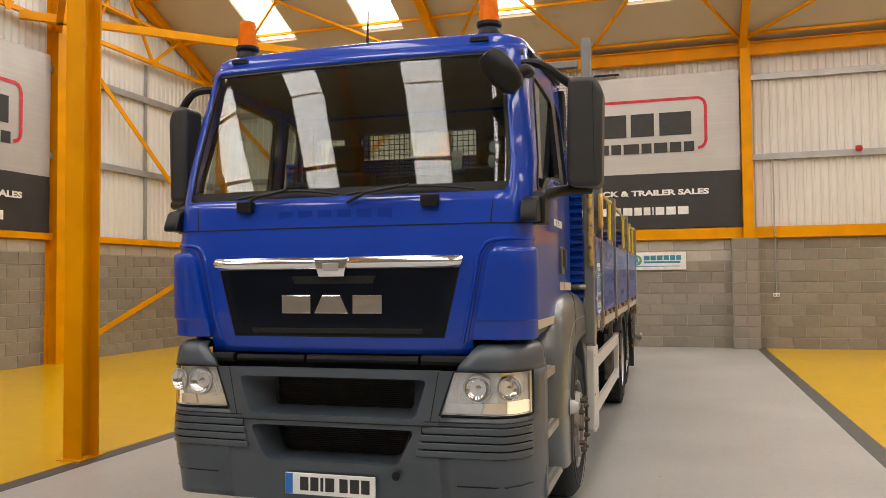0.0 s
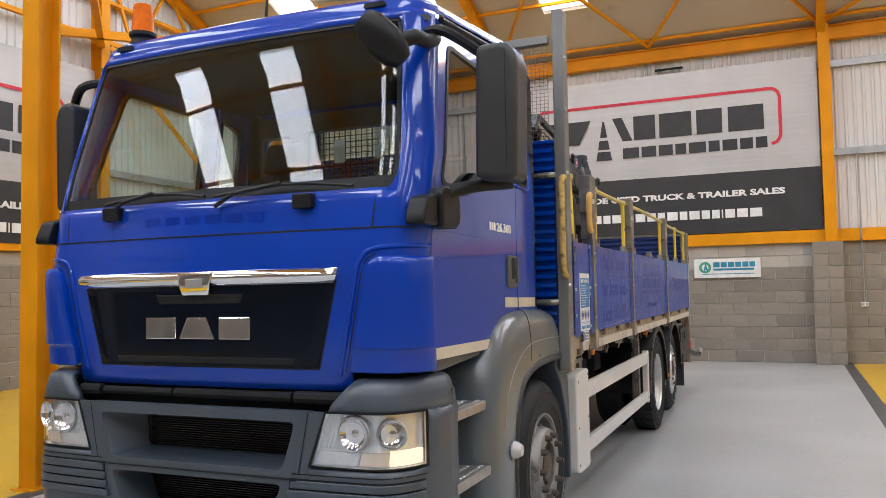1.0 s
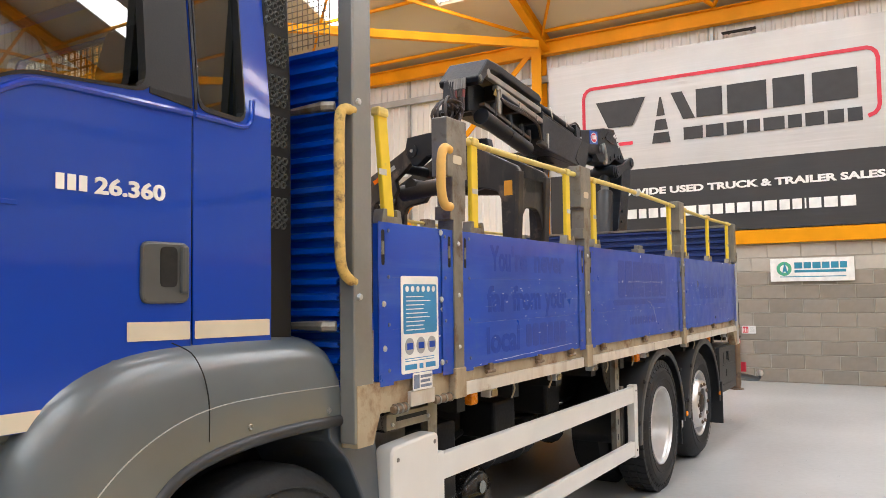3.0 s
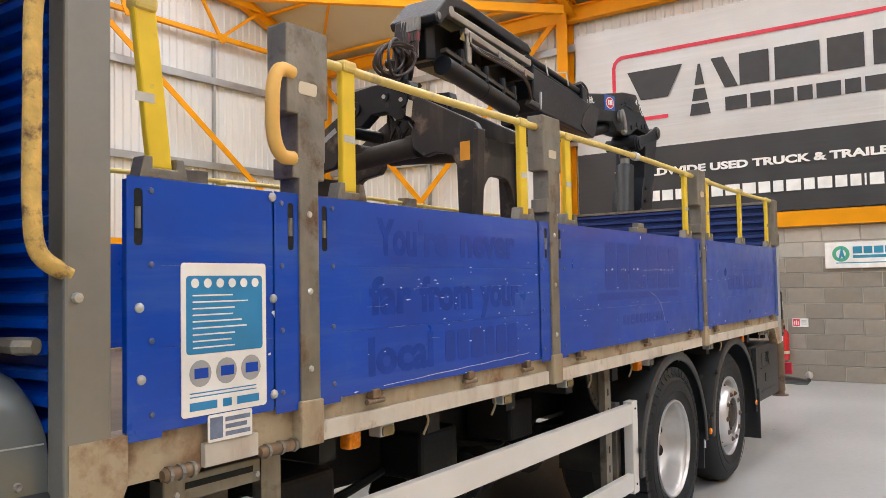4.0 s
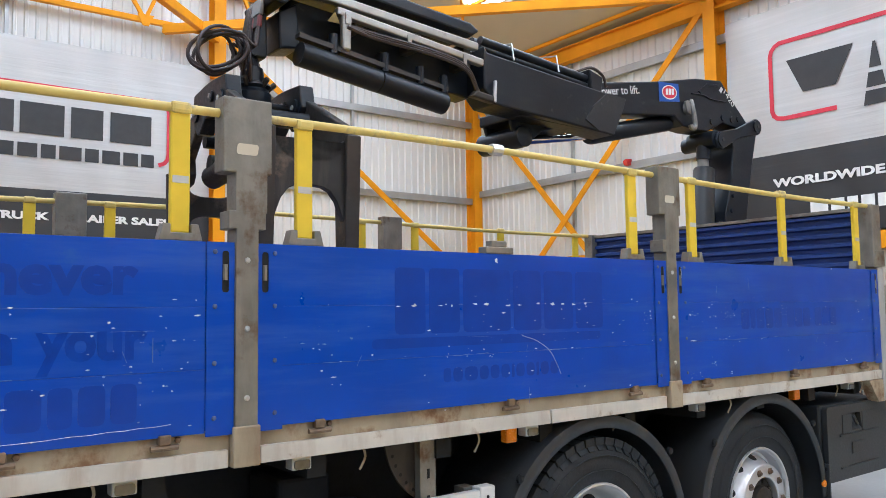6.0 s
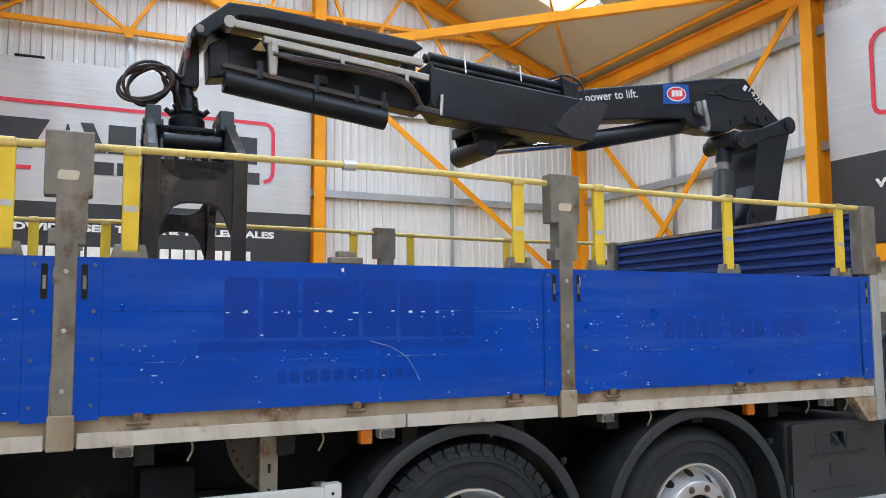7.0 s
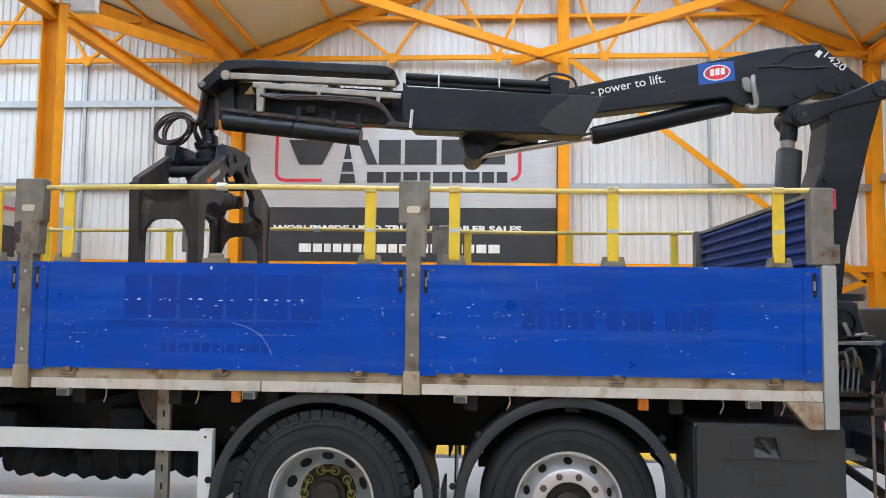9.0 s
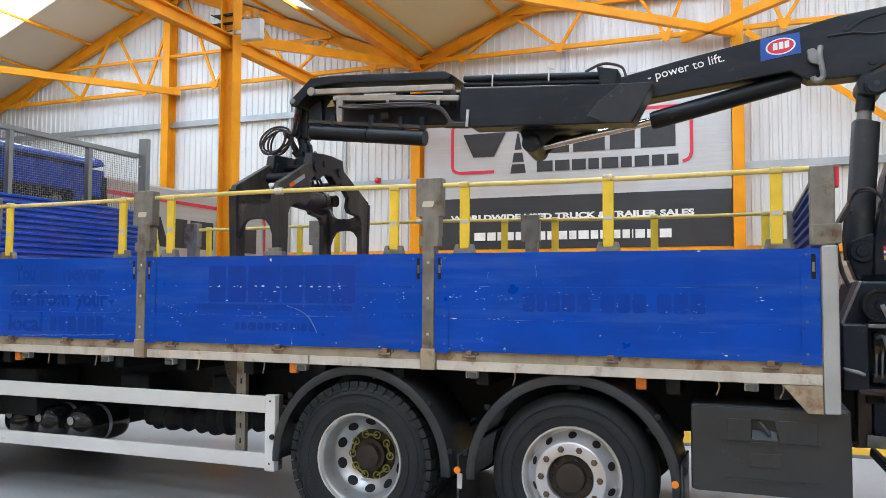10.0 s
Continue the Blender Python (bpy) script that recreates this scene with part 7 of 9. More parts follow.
            for e in (p, q):
                lathe([(sg * 0.0, 0.030), (sg * 0.006, 0.029), (sg * 0.006, 0.021), (0.0, 0.020)], tuple(e), "x", 12, bm)
            part("nut_link", bm, material("yellow_nut_link", (0.28, 0.25, 0.04), 0.45, var=0.2, scale=30.0), rim)
    if style == "drive":
        part("hub_flange", lathe(S([(face + 0.001, 0.178), (face + 0.004, 0.175), (face + 0.004, 0.10)]), (0, y, z), "x", 32), RUSTY_HUB, root, smooth=True)
        part("hub", lathe(S([(face, 0.118), (face + 0.05, 0.115), (face + 0.055, 0.09), (face + 0.10, 0.085), (face + 0.11, 0.07), (face + 0.11, 0.0)]), (0, y, z), "x", 24), RUSTY_HUB, root, "oily drive hub", smooth=True)
    else:
        part("hub", lathe(S([(face - 0.06, 0.150), (face - 0.045, 0.147), (face - 0.040, 0.140), (face - 0.040, 0.098), (face - 0.010, 0.090), (face - 0.004, 0.078), (face - 0.002, 0.0)]), (0, y, z), "x", 24), RUSTY_HUB if style == "tag" else STEER_NUT, root, smooth=True)
    part("rim_lip", lathe(S([(x1 - 0.024, RIM_R + 0.007), (x1 - 0.012, RIM_R + 0.004), (x1 - 0.012, RIM_R - 0.006), (x1 - 0.03, RIM_R - 0.014)]), (0, y, z), "x", 56), STEER_RIM if style == "steer" else ALU, root, "worn rim lip", smooth=True)
    if style != "drive":
        for k in range(10):
            b = 2 * math.pi * k / 10
            part("hub_bolt", lathe(S([(face - 0.042, 0.012), (face - 0.026, 0.011), (face - 0.024, 0.0)]), (0, y + 0.120 * math.cos(b), z + 0.120 * math.sin(b)), "x", 6), RUSTY_HUB, root)
    if style == "drive":
        part("inner_tyre", lathe(S([(0.55, 0.30), (0.55, 0.45), (0.60, 0.51), (0.80, 0.51), (0.86, 0.45), (0.86, 0.30)]), (0, y, z), "x", 40), RUBBER, root, smooth=True)
    return root


for sg in (1, -1):
    wheel(sg, 1.83, "steer")
    wheel(sg, 6.475, "drive")
    wheel(sg, 7.96, "tag")
    mudguard(sg, 6.475)
    mudguard(sg, 7.96)
    # Flap between the two rear wheels, with a bar for the maker's mark.
    flap = part("mud_flap", box(*sorted((sg * 0.72, sg * 1.16)), 7.195, 7.21, 0.25, 0.62), GUARD_BLACK, lorry, "black rubber mud flap")
    part("flap_mark", prism(rounded([(7.20, 0.40), (7.235, 0.40), (7.235, 0.50), (7.20, 0.50)], 0.008), "x", sg * 1.162, sg * 1.166), CLEAR_LENS, flap)
    part("mud_flap", box(*sorted((sg * 0.72, sg * 1.232)), 8.635, 8.650, 0.235, 0.68), GUARD_BLACK, lorry, "black rubber mud flap", bevel=0.004)
    for y, z in ((7.215, 0.53), (8.60, 0.56)):
        part("flap_reflector", lathe([(0, 0.0), (0, 0.024), (sg * 0.012, 0.022), (sg * 0.014, 0)], (sg * 1.205, y, z), "x", 14), AMBER, lorry, "round amber reflector")
for y in (1.83, 6.475, 7.96):
    part("axle", tube([(-0.9, y, 0.52), (0.9, y, 0.52)], 0.07, seg=12), CHASSIS, lorry)
    for x in (-0.42, 0.42):
        part("spring", box(x - 0.045, x + 0.045, y - 0.55, y + 0.55, 0.62, 0.70), CHASSIS, lorry)
part("tow_member", box(-1.0, 1.0, 10.30, 10.42, 0.55, 0.75), CHASSIS, lorry)
# ---- loader crane on the lorry's tail ----
TAIL = pose(-1.8945, 4.2, 0, 0, 0, 0.4)
crane = thing("loader_crane", label="black folding hydraulic loader crane mounted behind the load bed", category="crane")
crane.matrix_world = TAIL
C0, C1 = -0.62, -0.37   # side faces of the boom


def boom(name, pts, mat=CRANE, x0=C0, x1=C1, label="", bevel=0.012, parent=crane):
    return part(name, prism(pts, "x", x0, x1), mat, parent, label, bevel=bevel)


def fit_boom_to_view(*obs):
    """Shears outer-boom parts to the near side and scales them to fit the camera's view."""
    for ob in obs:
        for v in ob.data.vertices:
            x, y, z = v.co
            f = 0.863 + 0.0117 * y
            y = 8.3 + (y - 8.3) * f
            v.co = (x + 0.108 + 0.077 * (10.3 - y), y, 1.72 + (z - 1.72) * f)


LIFT_GREY = material("weathered_cylinder_grey", (0.030, 0.032, 0.035), 0.45, var=0.25, scale=5.0, stain=(0.07, 0.06, 0.052), stain_scale=8.0, stain_amount=0.35)
# Base, slewing column and its cylinder.
NAVY_STEEL = material("dusty_navy_crane_panel", (0.013, 0.020, 0.034), 0.42, spec=0.4, var=0.3, scale=4.0, stain=(0.060, 0.052, 0.045), stain_scale=7.0, stain_amount=0.4)
OILY_BROWN = material("oily_brown_steel", (0.060, 0.040, 0.028), 0.5, var=0.3, scale=8.0, stain=(0.024, 0.020, 0.018), stain_scale=5.0, stain_amount=0.5)
WORN_EDGE = material("worn_bare_edge", (0.26, 0.27, 0.28), 0.38, metal=0.5, var=0.25, scale=18.0, stain=(0.06, 0.05, 0.045), stain_scale=20.0, stain_amount=0.4)
LEG_BROWN = material("rusty_brown_leg", (0.20, 0.135, 0.092), 0.45, metal=0.2, var=0.25, scale=7.0, stain=(0.085, 0.060, 0.045), stain_scale=9.0, stain_amount=0.55, bump=0.1)
TANK_GREY = material("dusty_grey_oil_tank", (0.088, 0.084, 0.078), 0.55, var=0.12, scale=3.0, stain=(0.060, 0.054, 0.048), stain_scale=5.0, stain_amount=0.4)
base = boom("crane_base", [(9.70, 0.80), (10.42, 0.80), (10.48, 1.20), (10.42, 1.50), (9.66, 1.50), (9.66, 1.08)], CRANE, -0.62, 0.40, "black crane base with valve gear")
boom("shield_plate", [(9.58, 1.50), (10.05, 1.50), (9.955, 1.785), (9.70, 1.785)], NAVY_STEEL, -0.60, 0.43, "dusty navy sloped cover", parent=base)
boom("shield_edge", [(9.575, 1.50), (9.60, 1.50), (9.715, 1.788), (9.692, 1.788)], WORN_EDGE, 0.18, 0.455, parent=base, bevel=0.004)
boom("base_plate", [(9.70, 1.02), (10.45, 1.02), (10.45, 1.12), (9.70, 1.12)], CRANE, -1.05, 0.62, parent=base)
bm = lathe([(0, 0.25), (0.08, 0.25), (0.09, 0.13), (0.20, 0.12), (0.22, 0.0)], (-0.45, 10.1, 1.70), "z", 24)
part("slew_housing", bm, CRANE, crane, smooth=True)
boom("column", [(9.885, 1.84), (10.20, 1.84), (10.24, 2.2), (10.335, 2.62), (10.44, 3.05), (10.54, 3.38), (10.10, 3.33), (10.13, 3.2), (10.085, 2.87), (9.98, 2.59), (9.915, 2.22), (9.89, 2.05)], CRANE, -0.68, -0.31, "black tapering crane column")
part("slew_ring", lathe([(0, 0.0), (0, 0.30), (0.05, 0.30), (0.05, 0.0)], (-0.45, 10.1, 1.795), "z", 32), CRANE, crane)
for y, z in ((10.06, 2.72), (10.03, 2.58)):
    part("column_bolt", lathe([(0, 0.022), (0.02, 0.02), (0.02, 0)], (-0.31, y + 0.03, z + 0.02), "x", 10), CRANE, crane)
A, B = Vector((9.93, 3.25)), Vector((10.53, 3.45))
d = (B - A).normalized()
nrm2 = Vector((-d.y, d.x))
bone = [A + 0.085 * (d * -math.cos(t) + nrm2 * math.sin(t)) for t in steps(-1.9, 1.9, 12)] + [A + d * 0.30 + nrm2 * 0.052] + [B + 0.08 * (d * math.cos(t) + nrm2 * math.sin(t)) for t in steps(1.9, -1.9, 12)] + [A + d * 0.30 - nrm2 * 0.045]
boom("link_plate", [tuple(p) for p in bone], CRANE, -0.335, -0.295)
for q in (A, B):
    part("pin_cap", lathe([(0, 0.045), (0.012, 0.042), (0.012, 0.02), (0.02, 0.018), (0.02, 0)], (-0.295, q.x, q.y), "x", 16), LIFT_GREY, crane)
for y, z, r in ((9.93, 3.25, 0.07), (10.52, 3.45, 0.06)):
    part("pivot_pin", tube([(-0.70, y, z), (-0.28, y, z)], r, seg=18), CRANE, crane, smooth=True)
cyl = part("lift_cylinder", tube([(-0.46, 9.80, 1.95), (-0.46, 9.875, 2.99), (-0.46, 9.877, 3.0)], [0.098, 0.098, 0.085], seg=20), LIFT_GREY, crane, "black hydraulic lift cylinder", smooth=True)
part("piston_rod", tube([(-0.46, 9.86, 2.98), (-0.46, 9.87, 3.12)], 0.052, seg=16), DULL_STEEL, cyl, smooth=True)
part("rod_eye", tube([(-0.46, 9.868, 3.08), (-0.46, 9.885, 3.25)], 0.066, seg=16), CRANE, cyl, smooth=True)
part("rod_head", tube([(-0.60, 9.89, 3.26), (-0.32, 9.89, 3.26)], 0.085, seg=18), CRANE, cyl, smooth=True)

# Inner boom, from the knuckle forward and down.
inner = boom("inner_boom", [(8.05, 3.49), (8.52, 3.585), (9.16, 3.70), (9.70, 3.815), (10.10, 3.86), (10.32, 3.66), (10.57, 3.46), (10.40, 3.42), (10.10, 3.45), (9.86, 3.34), (9.66, 3.33), (9.48, 3.34), (9.36, 3.42), (8.30, 3.29), (8.05, 3.25)], CRANE, -0.60, -0.39, "black inner boom section")
boom("boom_crease", [(9.72, 3.70), (9.86, 3.79), (10.06, 3.81), (10.02, 3.79), (9.88, 3.765), (9.76, 3.68)], CRANE, -0.39, -0.380, bevel=0.003, parent=inner)
part("boom_weld", tube(smooth_path([(-0.385, 9.62, 3.66), (-0.385, 9.80, 3.67), (-0.385, 9.93, 3.65), (-0.385, 10.15, 3.66)], 5), 0.008, seg=6), CRANE, inner)
for y, z in ((9.92, 3.44), (10.10, 3.50), (10.36, 3.52), (10.25, 3.50)):
    part("boom_bolt", lathe([(0, 0.032), (0.012, 0.03), (0.012, 0)], (-0.39, y, z), "x", 12), CRANE, inner)
mount = part("crane_badge", prism([(9.145, 3.515), (9.435, 3.555), (9.425, 3.715), (9.145, 3.69)], "x", -0.389, -0.385), material("badge_blue", (0.02, 0.09, 0.42), 0.35), inner, "blue badge with a red oval")
bm = lathe([(0, 0.0), (0, 0.075), (0.002, 0.075), (0.002, 0)], (-0.385, 0, 0), "x", 24)
bmesh.ops.transform(bm, matrix=Matrix.Translation((0, 9.29, 3.618)) @ Matrix.Rotation(radians(8), 4, "X") @ Matrix.Diagonal((1, 1.45, 0.86, 1)), verts=bm.verts)
part("badge_border", bm, PRINT_WHITE, inner)
bm = lathe([(0.002, 0.0), (0.002, 0.066), (0.003, 0.066), (0.003, 0)], (-0.385, 0, 0), "x", 24)
bmesh.ops.transform(bm, matrix=Matrix.Translation((0, 9.29, 3.618)) @ Matrix.Rotation(radians(8), 4, "X") @ Matrix.Diagonal((1, 1.45, 0.84, 1)), verts=bm.verts)
part("badge_oval", bm, PRINT_RED, inner)
for k in range(3):
    part("badge_bar", prism([(9.235 + k * 0.042, 3.588 + k * 0.006), (9.268 + k * 0.042, 3.593 + k * 0.006), (9.268 + k * 0.042, 3.648 + k * 0.006), (9.235 + k * 0.042, 3.643 + k * 0.006)], "x", -0.382, -0.381), PRINT_WHITE, inner)


def boom_text(text, y, z, tilt, size, width, bold=0.001):
    lettering("boom_lettering", text, size, pose(-0.388, y, z, 90 + 0, 0, 90) @ pose(0, 0, 0, 0, 0, tilt), PRINT_WHITE, inner, width, 0.001, bold)


boom_text("- power to lift.", 8.29, 3.435, 10.5, 0.10, 0.60, 0.0004)
boom_text("1420", 10.13, 3.745, -40, 0.08, 0.19, 0.0)
part("boom_plate", prism([(10.06, 3.76), (10.09, 3.735), (10.125, 3.78), (10.095, 3.80)], "x", -0.389, -0.387), PRINT_WHITE, inner)
# Hook lug under the badge.
part("stow_hook", tube(smooth_path([(-0.36, 9.57, 3.58), (-0.34, 9.56, 3.52), (-0.33, 9.57, 3.43), (-0.33, 9.58, 3.35), (-0.33, 9.555, 3.315), (-0.33, 9.52, 3.32), (-0.33, 9.51, 3.345)], 5), 0.022, seg=8), DULL_STEEL, inner, smooth=True)
part("hook_disc", lathe([(0, 0.055), (0.02, 0.052), (0.02, 0)], (-0.385, 9.53, 3.505), "x", 16), DULL_STEEL, inner)
part("hook_plate", prism(rounded([(9.47, 3.56), (9.52, 3.575), (9.58, 3.50), (9.555, 3.44), (9.49, 3.46)], 0.02), "x", -0.372, -0.345), DULL_STEEL, inner, bevel=0.004)

# Knuckle cylinder below, its rod and head.
cyl = part("boom_cylinder", tube([(-0.47, 8.30, 3.12), (-0.47, 8.33, 3.125), (-0.53, 9.42, 3.385)], [0.066, 0.075, 0.075], seg=20), CRANE, crane, "black hydraulic boom cylinder", smooth=True)
part("piston_rod", tube([(-0.42, 7.40, 2.955), (-0.47, 8.32, 3.122)], 0.034, seg=14), CHROME, cyl, smooth=True)
part("rod_head", tube([(-0.64, 7.32, 2.945), (-0.63, 7.32, 2.945), (-0.21, 7.35, 2.955), (-0.20, 7.35, 2.955)], [0.055, 0.08, 0.08, 0.055], seg=20), CRANE, cyl, smooth=True)
for x0, x1 in ((-0.55, -0.52), (-0.27, -0.24)):
    boom("rod_lug", [(7.28, 2.95), (7.33, 2.89), (7.40, 2.90), (7.56, 3.02), (7.80, 3.08), (7.80, 3.14), (7.22, 3.14), (7.25, 3.04)], CRANE, x0, x1, parent=cyl)
boom("lug_plate", [(7.22, 3.06), (7.86, 3.05), (7.86, 3.13), (7.22, 3.14)], CRANE, -0.56, -0.10, parent=cyl)

# Outer boom box with its scarfed nose plate.
outer = boom("outer_boom", [(6.70, 3.56), (6.74, 3.515), (8.36, 3.42), (8.32, 3.34), (8.19, 3.10), (6.80, 3.155), (6.70, 3.25)], CRANE, -0.60, -0.37, "long black outer boom box")
boom("scarf_plate", [(7.92, 3.30), (8.10, 3.43), (8.36, 3.42), (8.30, 3.30), (8.18, 3.10), (7.98, 3.11), (7.82, 3.18)], material("scuffed_plate", (0.016, 0.017, 0.020), 0.45, var=0.2, scale=8.0, stain=(0.07, 0.07, 0.07), stain_scale=12.0, stain_amount=0.35), -0.375, -0.362, parent=outer, bevel=0.004)
for dz, r in ((0.0, 0.032), (-0.055, 0.02)):
    part("slide_rod", tube([(-0.43, 6.72, 3.615 + dz), (-0.43, 8.04, 3.525 + dz)], r, seg=10), CRANE, crane, smooth=True)
part("slide_rod", tube([(-0.52, 6.72, 3.63), (-0.52, 8.0, 3.545)], 0.035, seg=10), CRANE, crane, smooth=True)
boom("rod_clamp", [(7.93, 3.42), (8.06, 3.42), (8.08, 3.56), (7.90, 3.60)], CRANE, -0.58, -0.38)
part("pipe_loop", tube(smooth_path([(-0.42, 7.80, 3.57), (-0.40, 7.95, 3.62), (-0.40, 8.10, 3.58), (-0.40, 8.14, 3.49)], 5), 0.012, seg=6), HOSE, crane)
for y in (7.0, 7.5):
    part("rod_band", tube([(-0.36, y, 3.50), (-0.38, y, 3.63), (-0.56, y, 3.66)], 0.007, seg=5), STEEL_RIM, crane)

# Extension stack at the tip: hood, body, slide bars and underslung tube.
tip = boom("boom_tip", [(4.975, 3.495), (4.955, 3.54), (5.19, 3.745), (5.43, 3.75), (6.56, 3.685), (6.64, 3.64), (6.58, 3.60), (5.50, 3.67), (5.26, 3.66), (5.09, 3.53), (5.05, 3.485)], CRANE, -0.72, -0.35, "black folded boom tip housing")
boom("tip_body", [(5.14, 3.36), (5.20, 3.62), (6.72, 3.53), (6.72, 3.22), (6.40, 3.25), (5.30, 3.28)], CRANE, -0.70, -0.55)
part("bar_end", lathe([(0, 0.028), (0.010, 0.026), (0.012, 0.012), (0.012, 0)], (-0.35, 5.005, 3.535), "x", 14), DULL_STEEL, tip)
boom("tip_cheek", [(5.085, 3.50), (5.22, 3.58), (5.24, 3.30), (5.095, 3.275)], CRANE, -0.68, -0.50)
for (ya, za), (yb, zb), h in (((5.20, 3.615), (6.64, 3.535), 0.055), ((5.43, 3.535), (6.69, 3.43), 0.05)):
    bar = part("slide_bar", beam((-0.385, ya, za), (-0.385, yb, zb), 0.05, h), CRANE_BAR, crane, "worn bare steel slide bar", bevel=0.008)
    if za > 3.6:
        part("bar_end", lathe([(0, 0.045), (0.012, 0.04), (0.012, 0)], (-0.36, ya, za), "x", 14), CRANE_BAR, bar)
for y in (5.62, 6.10, 6.56):
    part("bar_bracket", box(-0.56, -0.40, y - 0.035, y + 0.035, 3.47 - (y - 5.5) * 0.08, 3.61 - (y - 5.5) * 0.055), CRANE_WORN, crane, bevel=0.006)
part("tip_warning", prism([(5.36, 3.455), (5.45, 3.455), (5.415, 3.525)], "x", -0.374, -0.370), material("grimy_yellow_label", (0.22, 0.15, 0.03), 0.6, var=0.3, scale=30.0), crane, "grimy yellow warning triangle")
part("tip_lug", prism(rounded([(5.86, 3.33), (5.94, 3.33), (5.94, 3.39), (5.86, 3.40)], 0.012), "x", -0.55, -0.50), CRANE_WORN, crane, bevel=0.004)
for y in (5.5, 6.0, 6.5):
    part("bar_clip", box(-0.36, -0.352, y - 0.015, y + 0.015, 3.46 - (y - 5.5) * 0.08, 3.53 - (y - 5.5) * 0.08), CRANE_BAR, crane)
for (ya, za), (yb, zb) in (((5.18, 3.235), (5.78, 3.165)), ((5.79, 3.165), (6.35, 3.10))):
    part("rest_tube", tube([(-0.42, ya, za), (-0.42, yb, zb)], 0.072, seg=16), CRANE, crane, "black underslung rest tube", smooth=True)
part("tube_rack", beam((-0.40, 5.16, 3.335), (-0.40, 6.36, 3.195), 0.05, 0.03), CRANE_WORN, crane)
for y in (5.42, 5.82, 6.12, 6.33):
    part("tube_stud", tube([(-0.40, y, 3.42 - (y - 5.16) * 0.115), (-0.40, y, 3.30 - (y - 5.16) * 0.115)], 0.03, seg=10), CRANE, crane)
boom("tip_bracket", [(5.47, 3.30), (5.53, 3.30), (5.54, 3.52), (5.46, 3.54)], CRANE_BAR, -0.40, -0.36)
for k in range(3):
    z = 3.468 - 0.013 * k
    part("boom_hose", tube(smooth_path([(-0.39 + 0.016 * k, 5.5, z), (-0.36, 5.72, z - 0.03), (-0.35, 6.2, z - 0.05), (-0.35, 6.5, z - 0.10), (-0.36, 6.62, z - 0.24), (-0.38, 6.66, 3.20)], 6), 0.012, seg=6), HOSE, crane, smooth=True)
boom("hose_bracket", [(6.55, 3.17), (6.78, 3.15), (6.80, 3.20), (6.60, 3.22)], CRANE_WORN, -0.40, -0.34)
part("hose_pin", tube([(-0.345, 6.775, 3.16), (-0.345, 6.785, 3.31)], 0.014, seg=6), STEEL_RIM, crane)

# ---- grab hanging from the tip ----
grab = thing("crane_grab", label="black and worn steel brick grab hanging from the crane tip", category="grab")
grab.matrix_world = TAIL
GX, GY, GRAB_TURN = -0.13, 5.235, -3
rot = part("rotator", lathe([(0.0, 0.0), (0.0, 0.10), (0.02, 0.105), (0.075, 0.105), (0.085, 0.095), (0.10, 0.09), (0.115, 0.105), (0.13, 0.10), (0.14, 0.07), (0.22, 0.06), (0.24, 0.0)], (GX, GY, 2.83), "z", 28), CRANE, grab, "black hydraulic rotator", smooth=True)
part("rotator_link", tube([(GX, GY, 3.02), (GX + 0.0, GY - 0.04, 3.14)], 0.055, seg=12), CRANE, rot)
part("rotator_hanger", prism(rounded([(GY - 0.075, 3.10), (GY + 0.06, 3.10), (GY + 0.055, 3.40), (GY - 0.02, 3.40)], 0.025), "x", GX - 0.04, GX + 0.07), CRANE, rot, bevel=0.012)
part("rotator_pin", tube([(GX - 0.10, GY - 0.03, 3.13), (GX + 0.10, GY - 0.03, 3.13)], 0.032, seg=12), CRANE, rot)
for k in range(6):
    a = k * 1.05 + 0.3
    part("rotator_fitting", tube([(GX + 0.085 * math.cos(a), GY + 0.085 * math.sin(a), 2.94), (GX + 0.125 * math.cos(a), GY + 0.125 * math.sin(a), 2.975)], 0.016, seg=7), CRANE_WORN, rot)


def gp(u, v, z):
    """Grab axes: u across its jaws, v along them."""
    a = radians(GRAB_TURN)
    v = v * 0.93 + 0.004
    return Vector((GX + u * math.cos(a) - v * math.sin(a), GY + u * math.sin(a) + v * math.cos(a), z))


def gplate(name, pts, v0, v1, mat, label="", along_v=False, bevel=0.008, parent=grab):
    """A plate of the grab cut to a profile; along_v: the profile runs along the jaw instead of across it."""
    bm = bmesh.new()
    q = (lambda p, c: gp(c, p[0], p[1])) if along_v else (lambda p, c: gp(p[0], c, p[1]))
    lo, hi = [bm.verts.new(q(p, v0)) for p in pts], [bm.verts.new(q(p, v1)) for p in pts]
    bm.faces.new(lo)
    bm.faces.new(hi[::-1])
    for i in range(len(pts)):
        j = (i + 1) % len(pts)
        bm.faces.new((lo[i], hi[i], hi[j], lo[j]))
    return part(name, bm, mat, parent, label, bevel=bevel)


def gpin(name, u, z, v0, v1, r, mat, parent, seg=18):
    return part(name, tube([gp(u, v0, z), gp(u, v1, z)], r, seg=seg), mat, parent, smooth=True)


